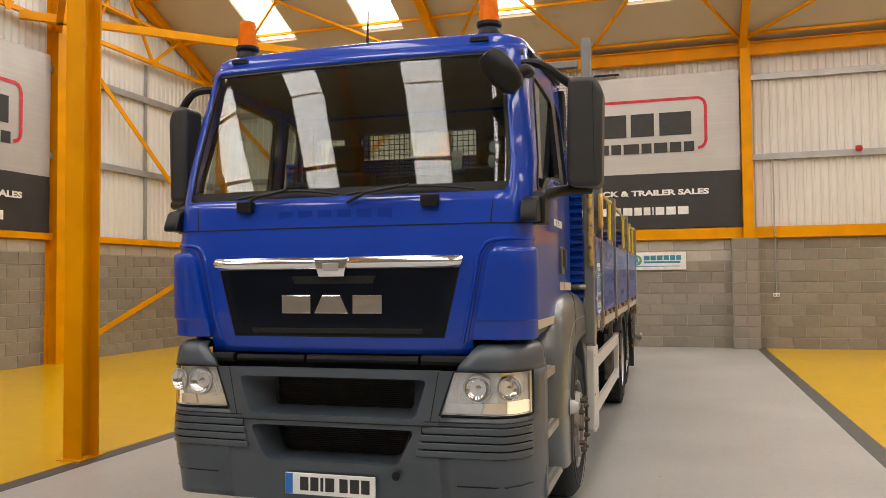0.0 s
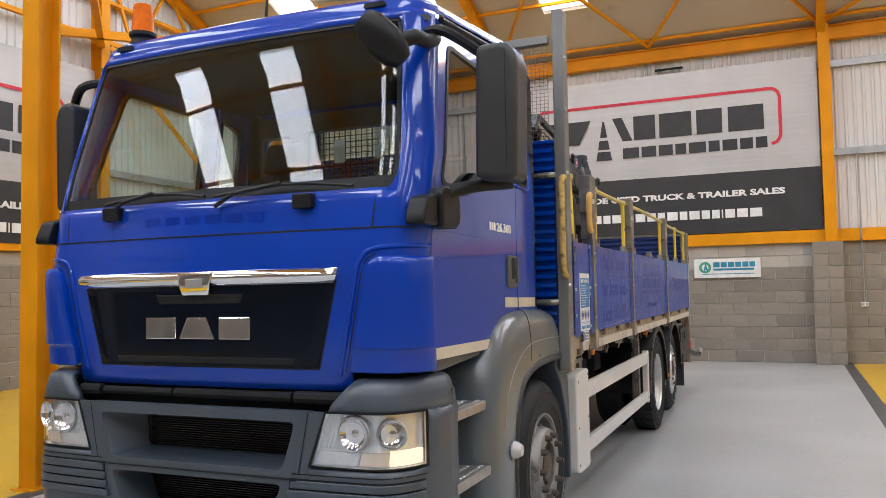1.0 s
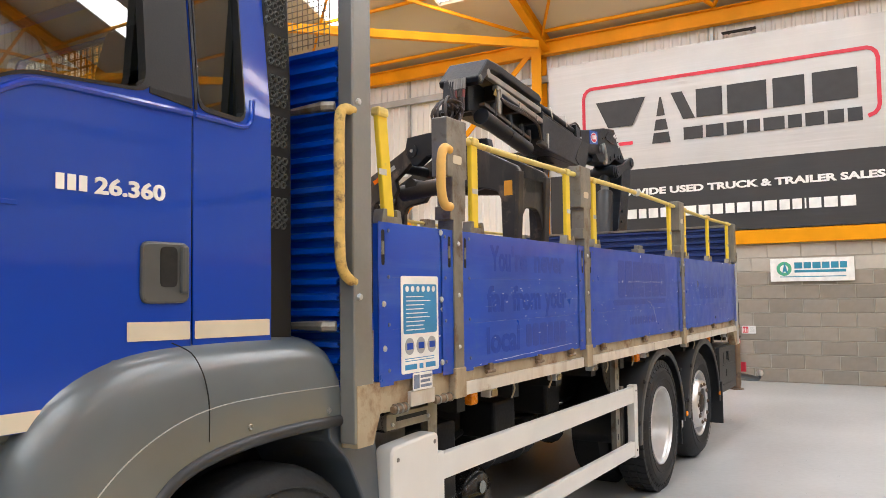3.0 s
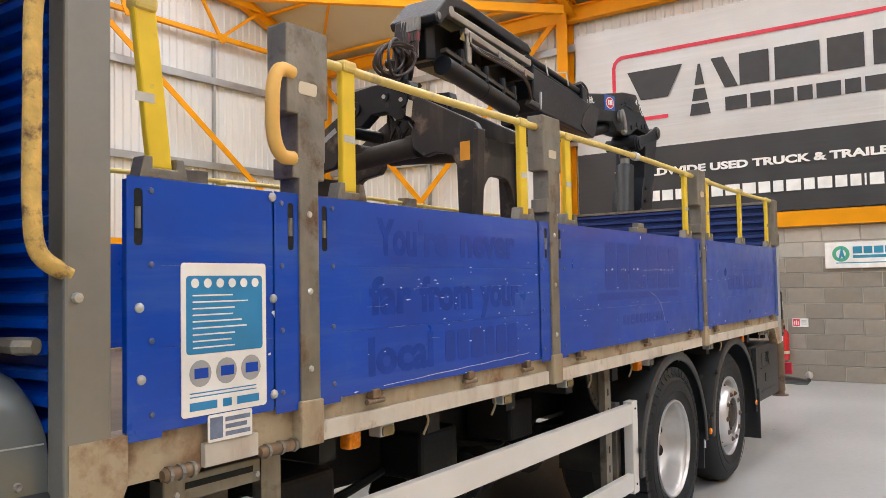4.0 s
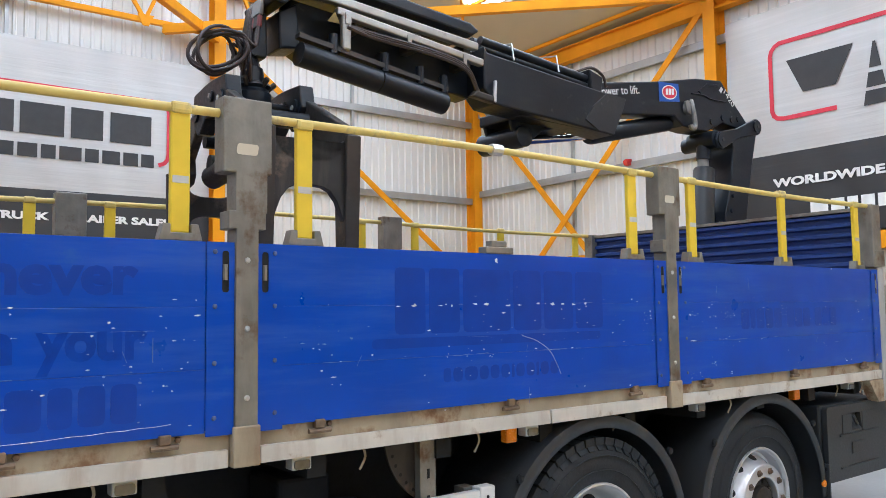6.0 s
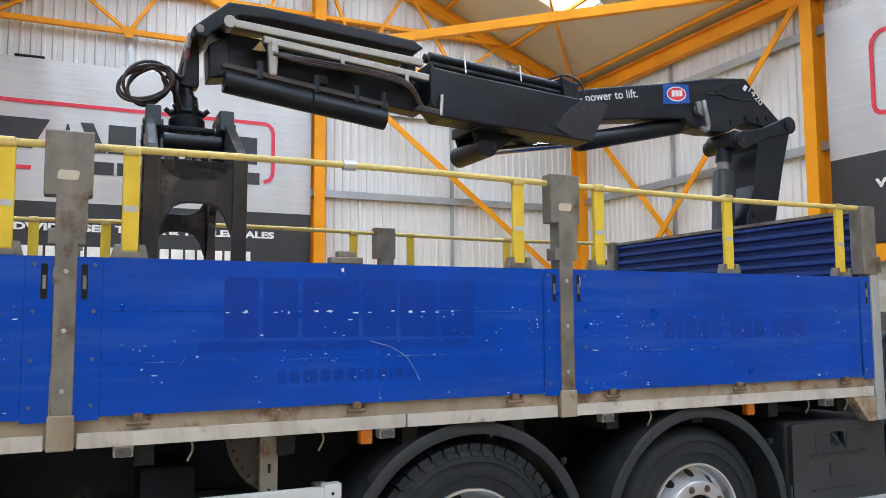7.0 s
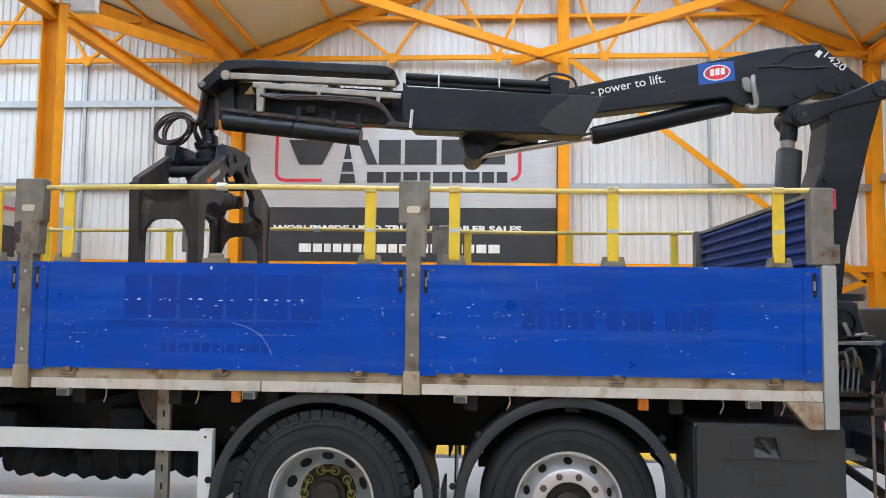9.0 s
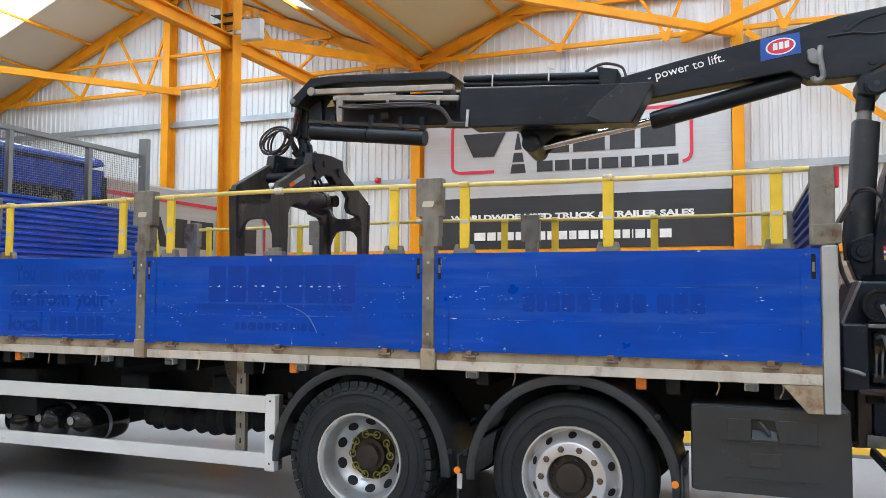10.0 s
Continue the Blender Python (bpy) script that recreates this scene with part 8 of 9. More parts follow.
# Head: two boxed cheeks either side of the rotator plate, with pin bosses.
for v in (-0.262, 0.172):
    cheek = gplate("grab_head", [(-0.285, 2.80), (-0.255, 2.925), (-0.06, 2.94), (0.06, 2.94), (0.255, 2.925), (0.285, 2.80), (0.20, 2.69), (0.15, 2.69), (0.06, 2.755), (-0.06, 2.755), (-0.15, 2.69), (-0.20, 2.69)], v, v + 0.09, CRANE, "black steel grab head cheek")
    for u in (-0.20, 0.06, 0.20):
        gpin("head_pin", u, 2.81 if u != 0.06 else 2.85, v - 0.014, v + 0.104, 0.048 if u != 0.06 else 0.03, CRANE, cheek)
        gpin("pin_bolt", u, 2.81 if u != 0.06 else 2.85, v - 0.022, v - 0.012, 0.014, STEEL_RIM, cheek, 8)
gplate("head_plate", [(-0.12, 2.815), (0.12, 2.815), (0.12, 2.845), (-0.12, 2.845)], -0.20, 0.20, CRANE)
for sg in (-1, 1):
    for v0, v1 in ((-0.262, -0.205), (0.205, 0.262)):
        # Arm from the head pin out to the elbow, then the long leg down.
        pts = [(0.165, 2.77), (0.205, 2.86), (0.25, 2.85), (0.74, 2.60), (0.765, 2.56), (0.715, 1.62), (0.69, 1.45), (0.625, 1.62), (0.605, 2.36), (0.575, 2.42), (0.505, 2.445), (0.44, 2.455), (0.36, 2.44), (0.28, 2.50), (0.26, 2.60), (0.30, 2.655), (0.22, 2.72)] if sg > 0 else \
              [(0.155, 2.77), (0.215, 2.865), (0.29, 2.825), (0.745, 2.585), (0.765, 2.54), (0.725, 1.62), (0.69, 1.45), (0.62, 1.62), (0.615, 2.36), (0.59, 2.41), (0.55, 2.43), (0.40, 2.45), (0.36, 2.50), (0.38, 2.585), (0.26, 2.68)]
        arm = gplate("grab_jaw", [(sg * u, z) for u, z in pts], v0, v1, GRAB_STEEL, "scraped black steel grab jaw arm")
        gplate("jaw_flange", [(sg * u, z) for u, z in ((0.74, 2.56), (0.772, 2.56), (0.724, 1.62), (0.695, 1.62))], v0 - 0.012, v1 + 0.012, CRANE_WORN, "", False, 0.006, arm)
        if v0 < 0:
            gplate("jaw_sticker", [(sg * u, z) for u, z in ((0.635, 2.385), (0.705, 2.385), (0.705, 2.495), (0.635, 2.495))], v0 - 0.002, v0 - 0.0005, material("orange_sticker", (0.80, 0.36, 0.02), 0.5), "orange warning sticker", False, 0.0, arm) if sg > 0 else None
            gplate("jaw_sticker", [(0.225, 2.71), (0.27, 2.69), (0.285, 2.79), (0.24, 2.81)], v0 - 0.002, v0 - 0.0005, CREAM, "small pale maker plate", False, 0.0, arm) if sg > 0 else None
        # Plain pale bar where the maker's name runs along the arm.
        if (sg < 0 and v0 < 0) or (sg > 0 and v0 > 0):
            vv = v0 - 0.0015 if v0 < 0 else v1 + 0.0015
            part("arm_mark", beam(gp(sg * 0.38, vv, 2.70), gp(sg * 0.60, vv, 2.585), 0.002, 0.035), STICKER, arm)
            part("arm_mark", beam(gp(sg * 0.53, vv * 1.002, 2.62), gp(sg * 0.60, vv * 1.002, 2.585), 0.002, 0.036), ORANGE, arm)
    gpin("jaw_bar", sg * 0.36, 2.70, -0.16, 0.17, 0.042, CRANE, grab)
    gpin("rod_boss", sg * 0.30, 2.555, -0.15, 0.16, 0.055, CRANE_WORN, grab)
    # Web joining the two legs, arched above and below.
    arch = [(-0.20, 2.54)] + [(-0.19 + 0.38 * k / 10, 2.425 + 0.10 * abs(k / 5 - 1) ** 4) for k in range(11)] + [(0.20, 2.54), (0.20, 2.14)] + [(0.19 - 0.38 * k / 10, 2.305 - 0.16 * abs(k / 5 - 1) ** 4) for k in range(11)] + [(-0.20, 2.14)]
    gplate("jaw_web", arch, sg * 0.69, sg * 0.735, GRAB_STEEL, "", True, 0.006)
    gplate("jaw_web", [(-0.17, 1.62), (0.18, 1.62), (0.18, 1.78), (-0.17, 1.78)], sg * 0.66, sg * 0.70, GRAB_STEEL, "", True)
for v, ua, ub in ((-0.085, -0.44, 0.30), (0.095, 0.44, -0.30)):
    d = 1 if ub > ua else -1
    um = ub - d * 0.13
    cyl = part("grab_cylinder", tube([gp(ua, v, 2.50), gp(ua + d * 0.02, v, 2.503), gp(um, v, 2.548)], [0.055, 0.068, 0.068], seg=18), CRANE_WORN, grab, "brown hydraulic grab cylinder", smooth=True)
    part("cylinder_gland", tube([gp(um - d * 0.05, v, 2.546), gp(um + d * 0.012, v, 2.549)], 0.075, seg=18), CRANE_WORN, cyl, smooth=True)
    part("grab_rod", tube([gp(um, v, 2.549), gp(ub, v, 2.555)], 0.03, seg=12), CHROME, cyl, smooth=True)
for k in range(7):
    a = k * 0.9
    part("grab_hose", tube(smooth_path([gp(0.07 * math.cos(a), 0.07 * math.sin(a), 2.93), gp(0.10 * math.cos(a), 0.12 * math.sin(a), 2.78), gp(0.16 * math.cos(a + 0.6), 0.13 * math.sin(a), 2.65), gp(0.22 * math.cos(a + 0.3), 0.07 * math.sin(a), 2.58)], 5), 0.011, seg=6), HOSE, grab, smooth=True)
# Looped hoses from the boom tip to the rotator.
for k in range(7):
    ox = 0.02 - 0.022 * k
    if k < 5:
        r1, r2 = (0.150, 0.135, 0.120, 0.142, 0.105)[k], (0.105, 0.122, 0.098, 0.088, 0.112)[k]
        cy, cz, tilt = 4.985 + 0.012 * (k % 3), 3.07 + 0.014 * (k % 2), (0.03, -0.05, 0.07, 0.0, -0.02)[k]
        ring = [(0.02 - 0.018 * k + tilt * math.cos(a), cy + r1 * math.cos(a), cz + r2 * math.sin(a) + 0.25 * r1 * math.cos(a)) for a in steps(0.5, -5.9, 11)]
        pts = [(ox, 5.225, 3.38), (ox, 5.205 + 0.006 * (k % 3), 3.26), (ox + 0.01, 5.185, 3.13)] + ring + [(-0.08, 5.16, 3.0 + 0.01 * k), (-0.13, 5.18, 2.96)]
    else:
        pts = [(ox, 5.225, 3.38), (ox + 0.04, 5.19, 3.24), (ox + 0.10, 5.16, 3.06), (-0.05, 5.19, 2.95)]
    part("crane_hose", tube(smooth_path(pts, 6), 0.0098, seg=7), HOSE, crane, smooth=True)
for k in range(7):
    ox = 0.02 - 0.022 * k
    part("hose_end", tube([(ox, 5.228, 3.40), (ox, 5.214, 3.31)], 0.015, seg=8), DULL_STEEL, crane)
    part("hose_sleeve", tube([(ox, 5.213, 3.30), (ox, 5.206, 3.24)], 0.0145, seg=8), material("dull_red_sleeve", (0.16, 0.03, 0.03), 0.5) if k % 3 == 0 else CRANE_WORN, crane)
view_fitted = ("outer_boom", "scarf_plate", "slide_rod", "rod_clamp", "pipe_loop", "rod_band", "boom_tip", "tip_body", "tip_cheek", "slide_bar", "bar_end", "bar_clip", "rest_tube", "tube_rack", "tube_stud", "tip_bracket", "boom_hose", "hose_bracket", "hose_pin", "bar_bracket", "tip_warning", "tip_lug")
fit_boom_to_view(*[ob for ob in crane.children_recursive if ob.name.split(".")[0] in view_fitted])

# Valve bank, levers, stabiliser legs and the tail beam.
part("cover_panel", box(0.05, 0.62, 9.575, 9.72, 1.10, 1.515), NAVY_STEEL, base, "dark navy side cover", bevel=0.012)
part("cover_panel", box(0.40, 0.44, 9.70, 10.10, 1.10, 1.50), NAVY_STEEL, base, bevel=0.004)
part("tool_ledge", box(0.40, 0.61, 9.722, 10.06, 1.492, 1.518), WORN_EDGE, base, "worn bare metal ledge", bevel=0.004)
part("ledge_rod", tube([(0.56, 9.73, 1.535), (0.58, 9.86, 1.55), (0.55, 9.98, 1.565)], 0.011, seg=7), WORN_EDGE, base, smooth=True)
part("ledge_knob", lathe([(0, 0.0), (0, 0.026), (0.035, 0.024), (0.04, 0.033), (0.065, 0.031), (0.07, 0.0)], (0.50, 9.90, 1.518), "z", 14), CRANE, base, smooth=True)
part("ledge_bracket", box(0.44, 0.58, 9.93, 10.02, 1.518, 1.555), CRANE_WORN, base, bevel=0.006)
part("drip_shelf", prism([(0.40, 1.125), (0.68, 1.085), (0.68, 1.10), (0.40, 1.15)], "y", 9.66, 10.12), OILY_BROWN, base, "oily brown drip shelf")
lower = part("lower_beam", box(0.38, 0.62, 9.74, 10.45, 0.775, 1.075), NAVY_STEEL, base, "dusty navy cross beam with holes", bevel=0.01)
for y, z in ((9.82, 1.01), (9.90, 0.97), (10.03, 0.97), (9.98, 0.90), (10.10, 1.02), (10.20, 0.93)):
    part("beam_hole", lathe([(0, 0.0), (0, 0.011), (0.002, 0.011), (0.002, 0)], (0.6195, y, z), "x", 10), SHADE_BLACK, lower)
for y in (9.80, 10.06):
    part("beam_bolt", lathe([(0, 0.024), (0.014, 0.022), (0.016, 0.011), (0.030, 0.010), (0.030, 0)], (0.62, y, 0.82), "x", 6), CRANE_WORN, lower)
part("beam_bracket", box(0.30, 0.60, 9.655, 9.735, 0.75, 1.09), OILY_BROWN, base, "rusty brown end bracket", bevel=0.006)
# Lever bank: spool bodies, thin levers and brass couplings.
part("valve_bank", box(0.46, 0.58, 9.745, 9.99, 1.15, 1.20), CRANE_WORN, base, bevel=0.008)
part("valve_bank", box(0.46, 0.54, 9.76, 9.93, 1.34, 1.46), CRANE_WORN, base, bevel=0.012)
BRASS = material("oily_brass", (0.20, 0.145, 0.06), 0.38, metal=0.6, var=0.3, scale=20.0)
for k in range(5):
    y = 9.765 + 0.034 * k
    part("valve_lever", tube([(0.57, y, 1.17), (0.60, y, 1.30), (0.585, y + 0.012, 1.37 + 0.02 * (k % 2))], 0.0085, seg=6), WORN_EDGE, base)
    part("coupling", lathe([(0, 0.0), (0, 0.013), (0.02, 0.015), (0.03, 0.011), (0.05, 0.010), (0.05, 0)], (0.59, y + 0.006, 1.33 + 0.012 * (k % 3)), "z", 6), BRASS, base)
for k, (y, z) in enumerate(((9.775, 1.43), (9.83, 1.455), (9.86, 1.40))):
    part("lever_link", tube(smooth_path([(0.58, y, z), (0.62, y + 0.03, z + 0.01), (0.61, y + 0.05, z - 0.06), (0.59, y + 0.06, z - 0.10)], 4), 0.012, seg=7), WORN_EDGE if k < 2 else BRASS, base, smooth=True)
for k in range(4):
    part("valve_hose", tube(smooth_path([(0.55, 9.95 + 0.03 * k, 1.19), (0.66, 9.955 + 0.03 * k, 1.24), (0.68, 9.98 + 0.03 * k, 1.36 + 0.02 * k), (0.60, 10.03 + 0.03 * k, 1.44), (0.46, 10.06, 1.46)], 5), 0.013, seg=7), HOSE, base, smooth=True)
part("hose_end", tube(smooth_path([(0.62, 9.585, 1.235), (0.68, 9.60, 1.232), (0.69, 9.65, 1.222), (0.64, 9.69, 1.205)], 4), 0.012, seg=7), CLEAR_LENS, base, smooth=True)
# Valve cabinet in a rounded black frame behind the leg.
cabinet = part("valve_cabinet", prism(rounded([(10.04, 1.24), (10.42, 1.24), (10.42, 1.53), (10.10, 1.53), (10.04, 1.48)], 0.04), "x", 0.62, 0.84), NAVY_STEEL, base, "dark valve cabinet in a rounded frame", bevel=0.012)
part("cabinet_frame", tube(smooth_path([(0.86, 9.97, 1.12), (0.86, 9.99, 1.40), (0.86, 10.03, 1.53), (0.86, 10.12, 1.57), (0.86, 10.42, 1.57)], 6), 0.030, seg=10), CRANE, cabinet, smooth=True)
part("warning_label", prism([(10.14, 1.26), (10.23, 1.26), (10.185, 1.34)], "x", 0.842, 0.844), RAIL_YELLOW, cabinet, "yellow triangular warning label")
part("oil_tank", box(-1.02, 0.30, 10.50, 10.90, 1.06, 1.745), TANK_GREY, base, "dusty grey hydraulic oil tank", bevel=0.02)
part("slew_motor", lathe([(0.36, 0.0), (0.36, 0.098), (0.58, 0.098), (0.60, 0.104), (0.625, 0.104), (0.625, 0.085), (0.605, 0.080), (0.605, 0.035), (0.625, 0.030), (0.625, 0)], (0, 9.795, 1.635), "x", 24), CRANE, base, "round black slewing motor", smooth=True)
part("motor_link", beam((0.625, 9.80, 1.64), (0.63, 9.835, 1.55), 0.018, 0.03), WORN_EDGE, base, bevel=0.004)
part("base_rib", prism([(9.72, 1.50), (9.86, 1.79), (10.22, 1.79), (10.34, 1.50)], "x", -0.62, -0.28), CRANE, base, bevel=0.02)
part("rod_boss", lathe([(0, 0.0), (0, 0.085), (0.02, 0.08), (0.02, 0.045), (0.035, 0.042), (0.035, 0)], (-0.36, 9.82, 2.02), "x", 20), CRANE, cyl, smooth=True)
part("cylinder_foot", prism(rounded([(9.74, 2.10), (9.90, 2.16), (9.93, 1.95), (9.86, 1.80), (9.78, 1.80), (9.73, 1.95)], 0.03), "x", -0.56, -0.36), CRANE, cyl, bevel=0.012)
for k in range(2):
    part("column_hose", tube(smooth_path([(-0.3 + 0.03 * k, 9.70, 1.95), (-0.28, 9.69, 2.15), (-0.28 + 0.03 * k, 9.74, 2.40 + 0.02 * k), (-0.28, 9.85, 2.46 + 0.015 * k), (-0.29, 9.94, 2.41), (-0.30, 9.965, 2.30), (-0.31, 9.95, 2.2)], 6), 0.011, seg=7), HOSE, crane, smooth=True)
for k in range(3):
    part("base_hose", tube(smooth_path([(-0.2, 9.72, 2.3 + 0.03 * k), (-0.12, 9.62, 2.15), (-0.1, 9.66, 1.85), (0.0, 9.75, 1.66)], 6), 0.016, seg=7), HOSE, base, smooth=True)
sticker = part("tail_sticker", box(-0.3095, -0.307, 9.95, 10.134, 1.95, 2.055), PRINT_RED, crane, "red and white striped sticker")
for z, h, mat in ((1.985, 0.014, material("badge_blue_band", (0.02, 0.09, 0.42), 0.35)), (2.003, 0.016, PRINT_WHITE)):
    part("sticker_band", box(-0.307, -0.3055, 9.95, 10.134, z, z + h), mat, sticker)
for k in range(5):
    for z in (1.962, 2.035):
        part("sticker_dash", box(-0.307, -0.3055, 9.985 + 0.03 * k, 10.0 + 0.03 * k, z, z + 0.008), PRINT_WHITE, sticker)
part("sticker_corner", box(-0.307, -0.3055, 9.951, 9.975, 1.951, 1.984), RAIL_YELLOW, sticker)
for sg in (1, -1):
    X, Y = sg * 1.145, 9.85
    leg = part("stabiliser_leg", tube([(X, Y, 0.50), (X, Y, 0.52), (X, Y, 1.20), (X, Y, 1.201), (X, Y, 1.24)], [0.045, 0.054, 0.054, 0.062, 0.062], seg=18), LEG_BROWN, crane, "rusty brown steel stabiliser leg", smooth=True)
    part("leg_top", tube([(X, Y, 1.24), (X, Y, 1.50), (X, Y, 1.52), (X, Y, 1.535)], [0.056, 0.056, 0.05, 0.03], seg=16), CRANE, leg, smooth=True)
    part("leg_foot", lathe([(0, 0.0), (0, 0.082), (0.012, 0.082), (0.014, 0.05), (0.05, 0.04), (0.05, 0)], (X, Y, 0.462), "z", 22), LEG_BROWN, leg)
    part("leg_band", lathe([(0, 0.0545), (0, 0.0565), (0.05, 0.0565), (0.05, 0.0545)], (X, Y, 1.02), "z", 18), PRINT_WHITE, leg, "red and white striped reflective band")
    for k in range(3):
        part("band_stripe", lathe([(0, 0.0566), (0.001, 0.0572), (0.049, 0.0572), (0.05, 0.0566)], (X, Y, 1.02), "z", 5, a0=120 * k - 20, a1=120 * k + 40), PRINT_RED, leg)
    part("leg_collar", lathe([(0, 0.0545), (0.002, 0.066), (0.022, 0.066), (0.024, 0.0545)], (X, Y, 1.085), "z", 18), CRANE_WORN, leg, smooth=True)
    rod = part("leg_rod", tube([(sg * 1.11, 9.752, 0.468), (sg * 1.11, 9.748, 1.10), (sg * 1.11, 9.757, 1.30)], [0.011, 0.010, 0.013], seg=8), LEG_BROWN, leg, smooth=True)
    part("rod_clamp", box(*sorted((sg * 1.085, sg * 1.145)), 9.735, 9.80, 1.10, 1.145), CRANE_WORN, leg, bevel=0.006)
    part("rod_clamp", box(*sorted((sg * 1.09, sg * 1.15)), 9.73, 9.80, 1.20, 1.225), CRANE, leg, bevel=0.005)
    part("leg_beam", box(*sorted((sg * 0.60, sg * 1.10)), 9.83, 9.95, 0.80, 0.95), NAVY_STEEL, leg, bevel=0.01)
    part("leg_stay", beam((sg * 0.64, 9.70, 0.80), (sg * 0.68, 9.90, 0.79), 0.012, 0.075), WORN_EDGE, leg, "bare flat steel stay", bevel=0.004)
    part("leg_stay", beam((sg * 0.68, 9.72, 0.745), (sg * 1.09, 9.86, 0.60), 0.03, 0.055), CRANE_WORN, leg, bevel=0.005)
    arm = part("leg_lever", tube([(sg * 1.15, 9.90, 0.62), (sg * 1.20, 10.42, 0.545), (sg * 1.235, 10.74, 0.50), (sg * 1.248, 10.82, 0.515)], [0.045, 0.040, 0.030, 0.024], seg=10), CRANE, leg)
    part("lever_ball", lathe([(-0.045, 0.0), (-0.03, 0.035), (0, 0.045), (0.03, 0.035), (0.045, 0.0)], (sg * 1.25, 10.84, 0.568), "z", 14), STEEL_RIM, leg, smooth=True)
    part("rear_lamp", box(*sorted((sg * 0.75, sg * 1.15)), 10.42, 10.47, 0.62, 0.74), PRINT_RED, crane)

# ---- things on the walls and small fittings ----
sign = thing("wall_sign", (-0.55, NORTH - 0.07, 2.0), label="white flooring company sign board on the block wall", category="sign")
part("sign_board", box(-0.66, 0.69, -0.012, 0.012, -0.205, 0.205), PRINT_WHITE, sign, bevel=0.004)
TEAL, GREEN = material("teal_print", (0.03, 0.24, 0.38), 0.5), material("green_print", (0.08, 0.38, 0.22), 0.5)
part("logo_ring", lathe([(0, 0.07), (0, 0.125), (-0.003, 0.125), (-0.003, 0.07)], (-0.43, -0.012, 0.02), "y", 24), GREEN, sign)
part("logo_wedge", prism([(-0.47, -0.09), (-0.42, 0.14), (-0.36, -0.09), (-0.42, -0.02)], "y", -0.018, -0.014), TEAL, sign)
u = -0.26
for w in (0.13, 0.12, 0.13, 0.12, 0.12, 0.11):
    part("name_bar", box(u, u + w, -0.015, -0.012, 0.02, 0.13), TEAL, sign)
    u += w + 0.022
part("name_bar", box(-0.26, 0.56, -0.015, -0.012, -0.05, -0.005), TEAL, sign)
part("name_bar", box(-0.50, 0.56, -0.015, -0.012, -0.13, -0.115), TEAL, sign)

socket = thing("power_socket", (2.06, NORTH - 0.05, 1.2), label="white metal-clad socket with conduit rising up the wall", category="socket")
part("socket_box", box(-0.07, 0.07, -0.05, 0.02, -0.045, 0.045), PRINT_WHITE, socket, bevel=0.01)
part("conduit", tube([(0, -0.02, 0.04), (0, -0.02, 1.25), (-0.02, -0.16, 1.32), (-0.02, -0.16, 3.1)], 0.016, seg=8), GALV, socket)
for x in (-0.035, 0.035):
    part("socket_face", box(x - 0.022, x + 0.022, -0.053, -0.05, -0.022, 0.022), GALV, socket)

ext = thing("fire_extinguisher", (-1.86, NORTH - 0.13, 0.28), label="red fire extinguisher hung low on the block wall", category="extinguisher")
RED = material("red_gloss_paint", (0.55, 0.02, 0.02), 0.25, coat=0.6)
body = part("cylinder", lathe([(0.0, 0.0), (0.0, 0.075), (0.40, 0.08), (0.46, 0.06), (0.49, 0.03), (0.50, 0.0)], (0, 0, 0.05), "z", 20), RED, ext, smooth=True)
part("valve", tube([(0, 0, 0.54), (0, 0, 0.60)], 0.02, seg=8), BLACK_PLASTIC, ext)
part("lever", box(-0.015, 0.015, -0.10, 0.02, 0.59, 0.61), BLACK_PLASTIC, ext)
part("hose", tube(smooth_path([(0, 0, 0.57), (-0.07, -0.03, 0.56), (-0.095, -0.05, 0.42), (-0.085, -0.05, 0.22)], 5), 0.018, seg=6), BLACK_PLASTIC, ext)
part("bracket", box(-0.03, 0.03, 0.06, 0.13, 0.30, 0.36), GALV, ext)
part("label_band", lathe([(0.10, 0.0785), (0.145, 0.0795)], (0, 0, 0.05), "z", 20), CREAM, ext)
for z in (0.93, 1.2):
    low = z < 1
    w = 0.12 if low else 0.075
    s = thing("fire_sign", (-1.62 if low else -1.95, NORTH - 0.05, z), label="small red and white fire safety sign on the block wall", category="sign")
    part("sign_plate", box(-w, w, 0.0, 0.012, -0.07, 0.07), PRINT_WHITE, s)
    if low:
        part("sign_panel", box(-0.108, -0.008, -0.003, 0.0, -0.056, 0.056), PRINT_RED, s)
        for x in (-0.085, -0.058, -0.030):
            part("sign_mark", box(x - 0.007, x + 0.007, -0.005, -0.003, -0.036, 0.036 - 0.5 * abs(x + 0.058)), PRINT_WHITE, s)
        for k in range(4):
            part("sign_bar", box(0.02, 0.095, -0.002, 0.0, 0.03 - 0.02 * k, 0.037 - 0.02 * k), GALV, s)
    else:
        part("sign_panel", box(-0.05, 0.045, -0.003, 0.0, 0.012, 0.042), PRINT_RED, s)
        part("sign_panel", box(0.005, 0.030, -0.003, 0.0, -0.048, 0.010), PRINT_RED, s)

for at, rz in (((3.80, NORTH - 0.16, 4.40), 0), ((-7.55, NORTH - 0.16, 4.38), 0), ((WEST + 0.16, 5.3, 4.24), 90)):
    bell = thing("alarm_sounder", at, rz, label="small round red alarm sounder on the sheeting rail", category="alarm", group="alarm sounders")
    part("sounder", lathe([(0, 0.0), (0, 0.07), (-0.04, 0.065), (-0.07, 0.04), (-0.075, 0)], (0, 0, 0), "y", 18), RED, bell, smooth=True)
    part("back_box", box(-0.06, 0.06, 0.0, 0.06, -0.06, 0.06), RED, bell)

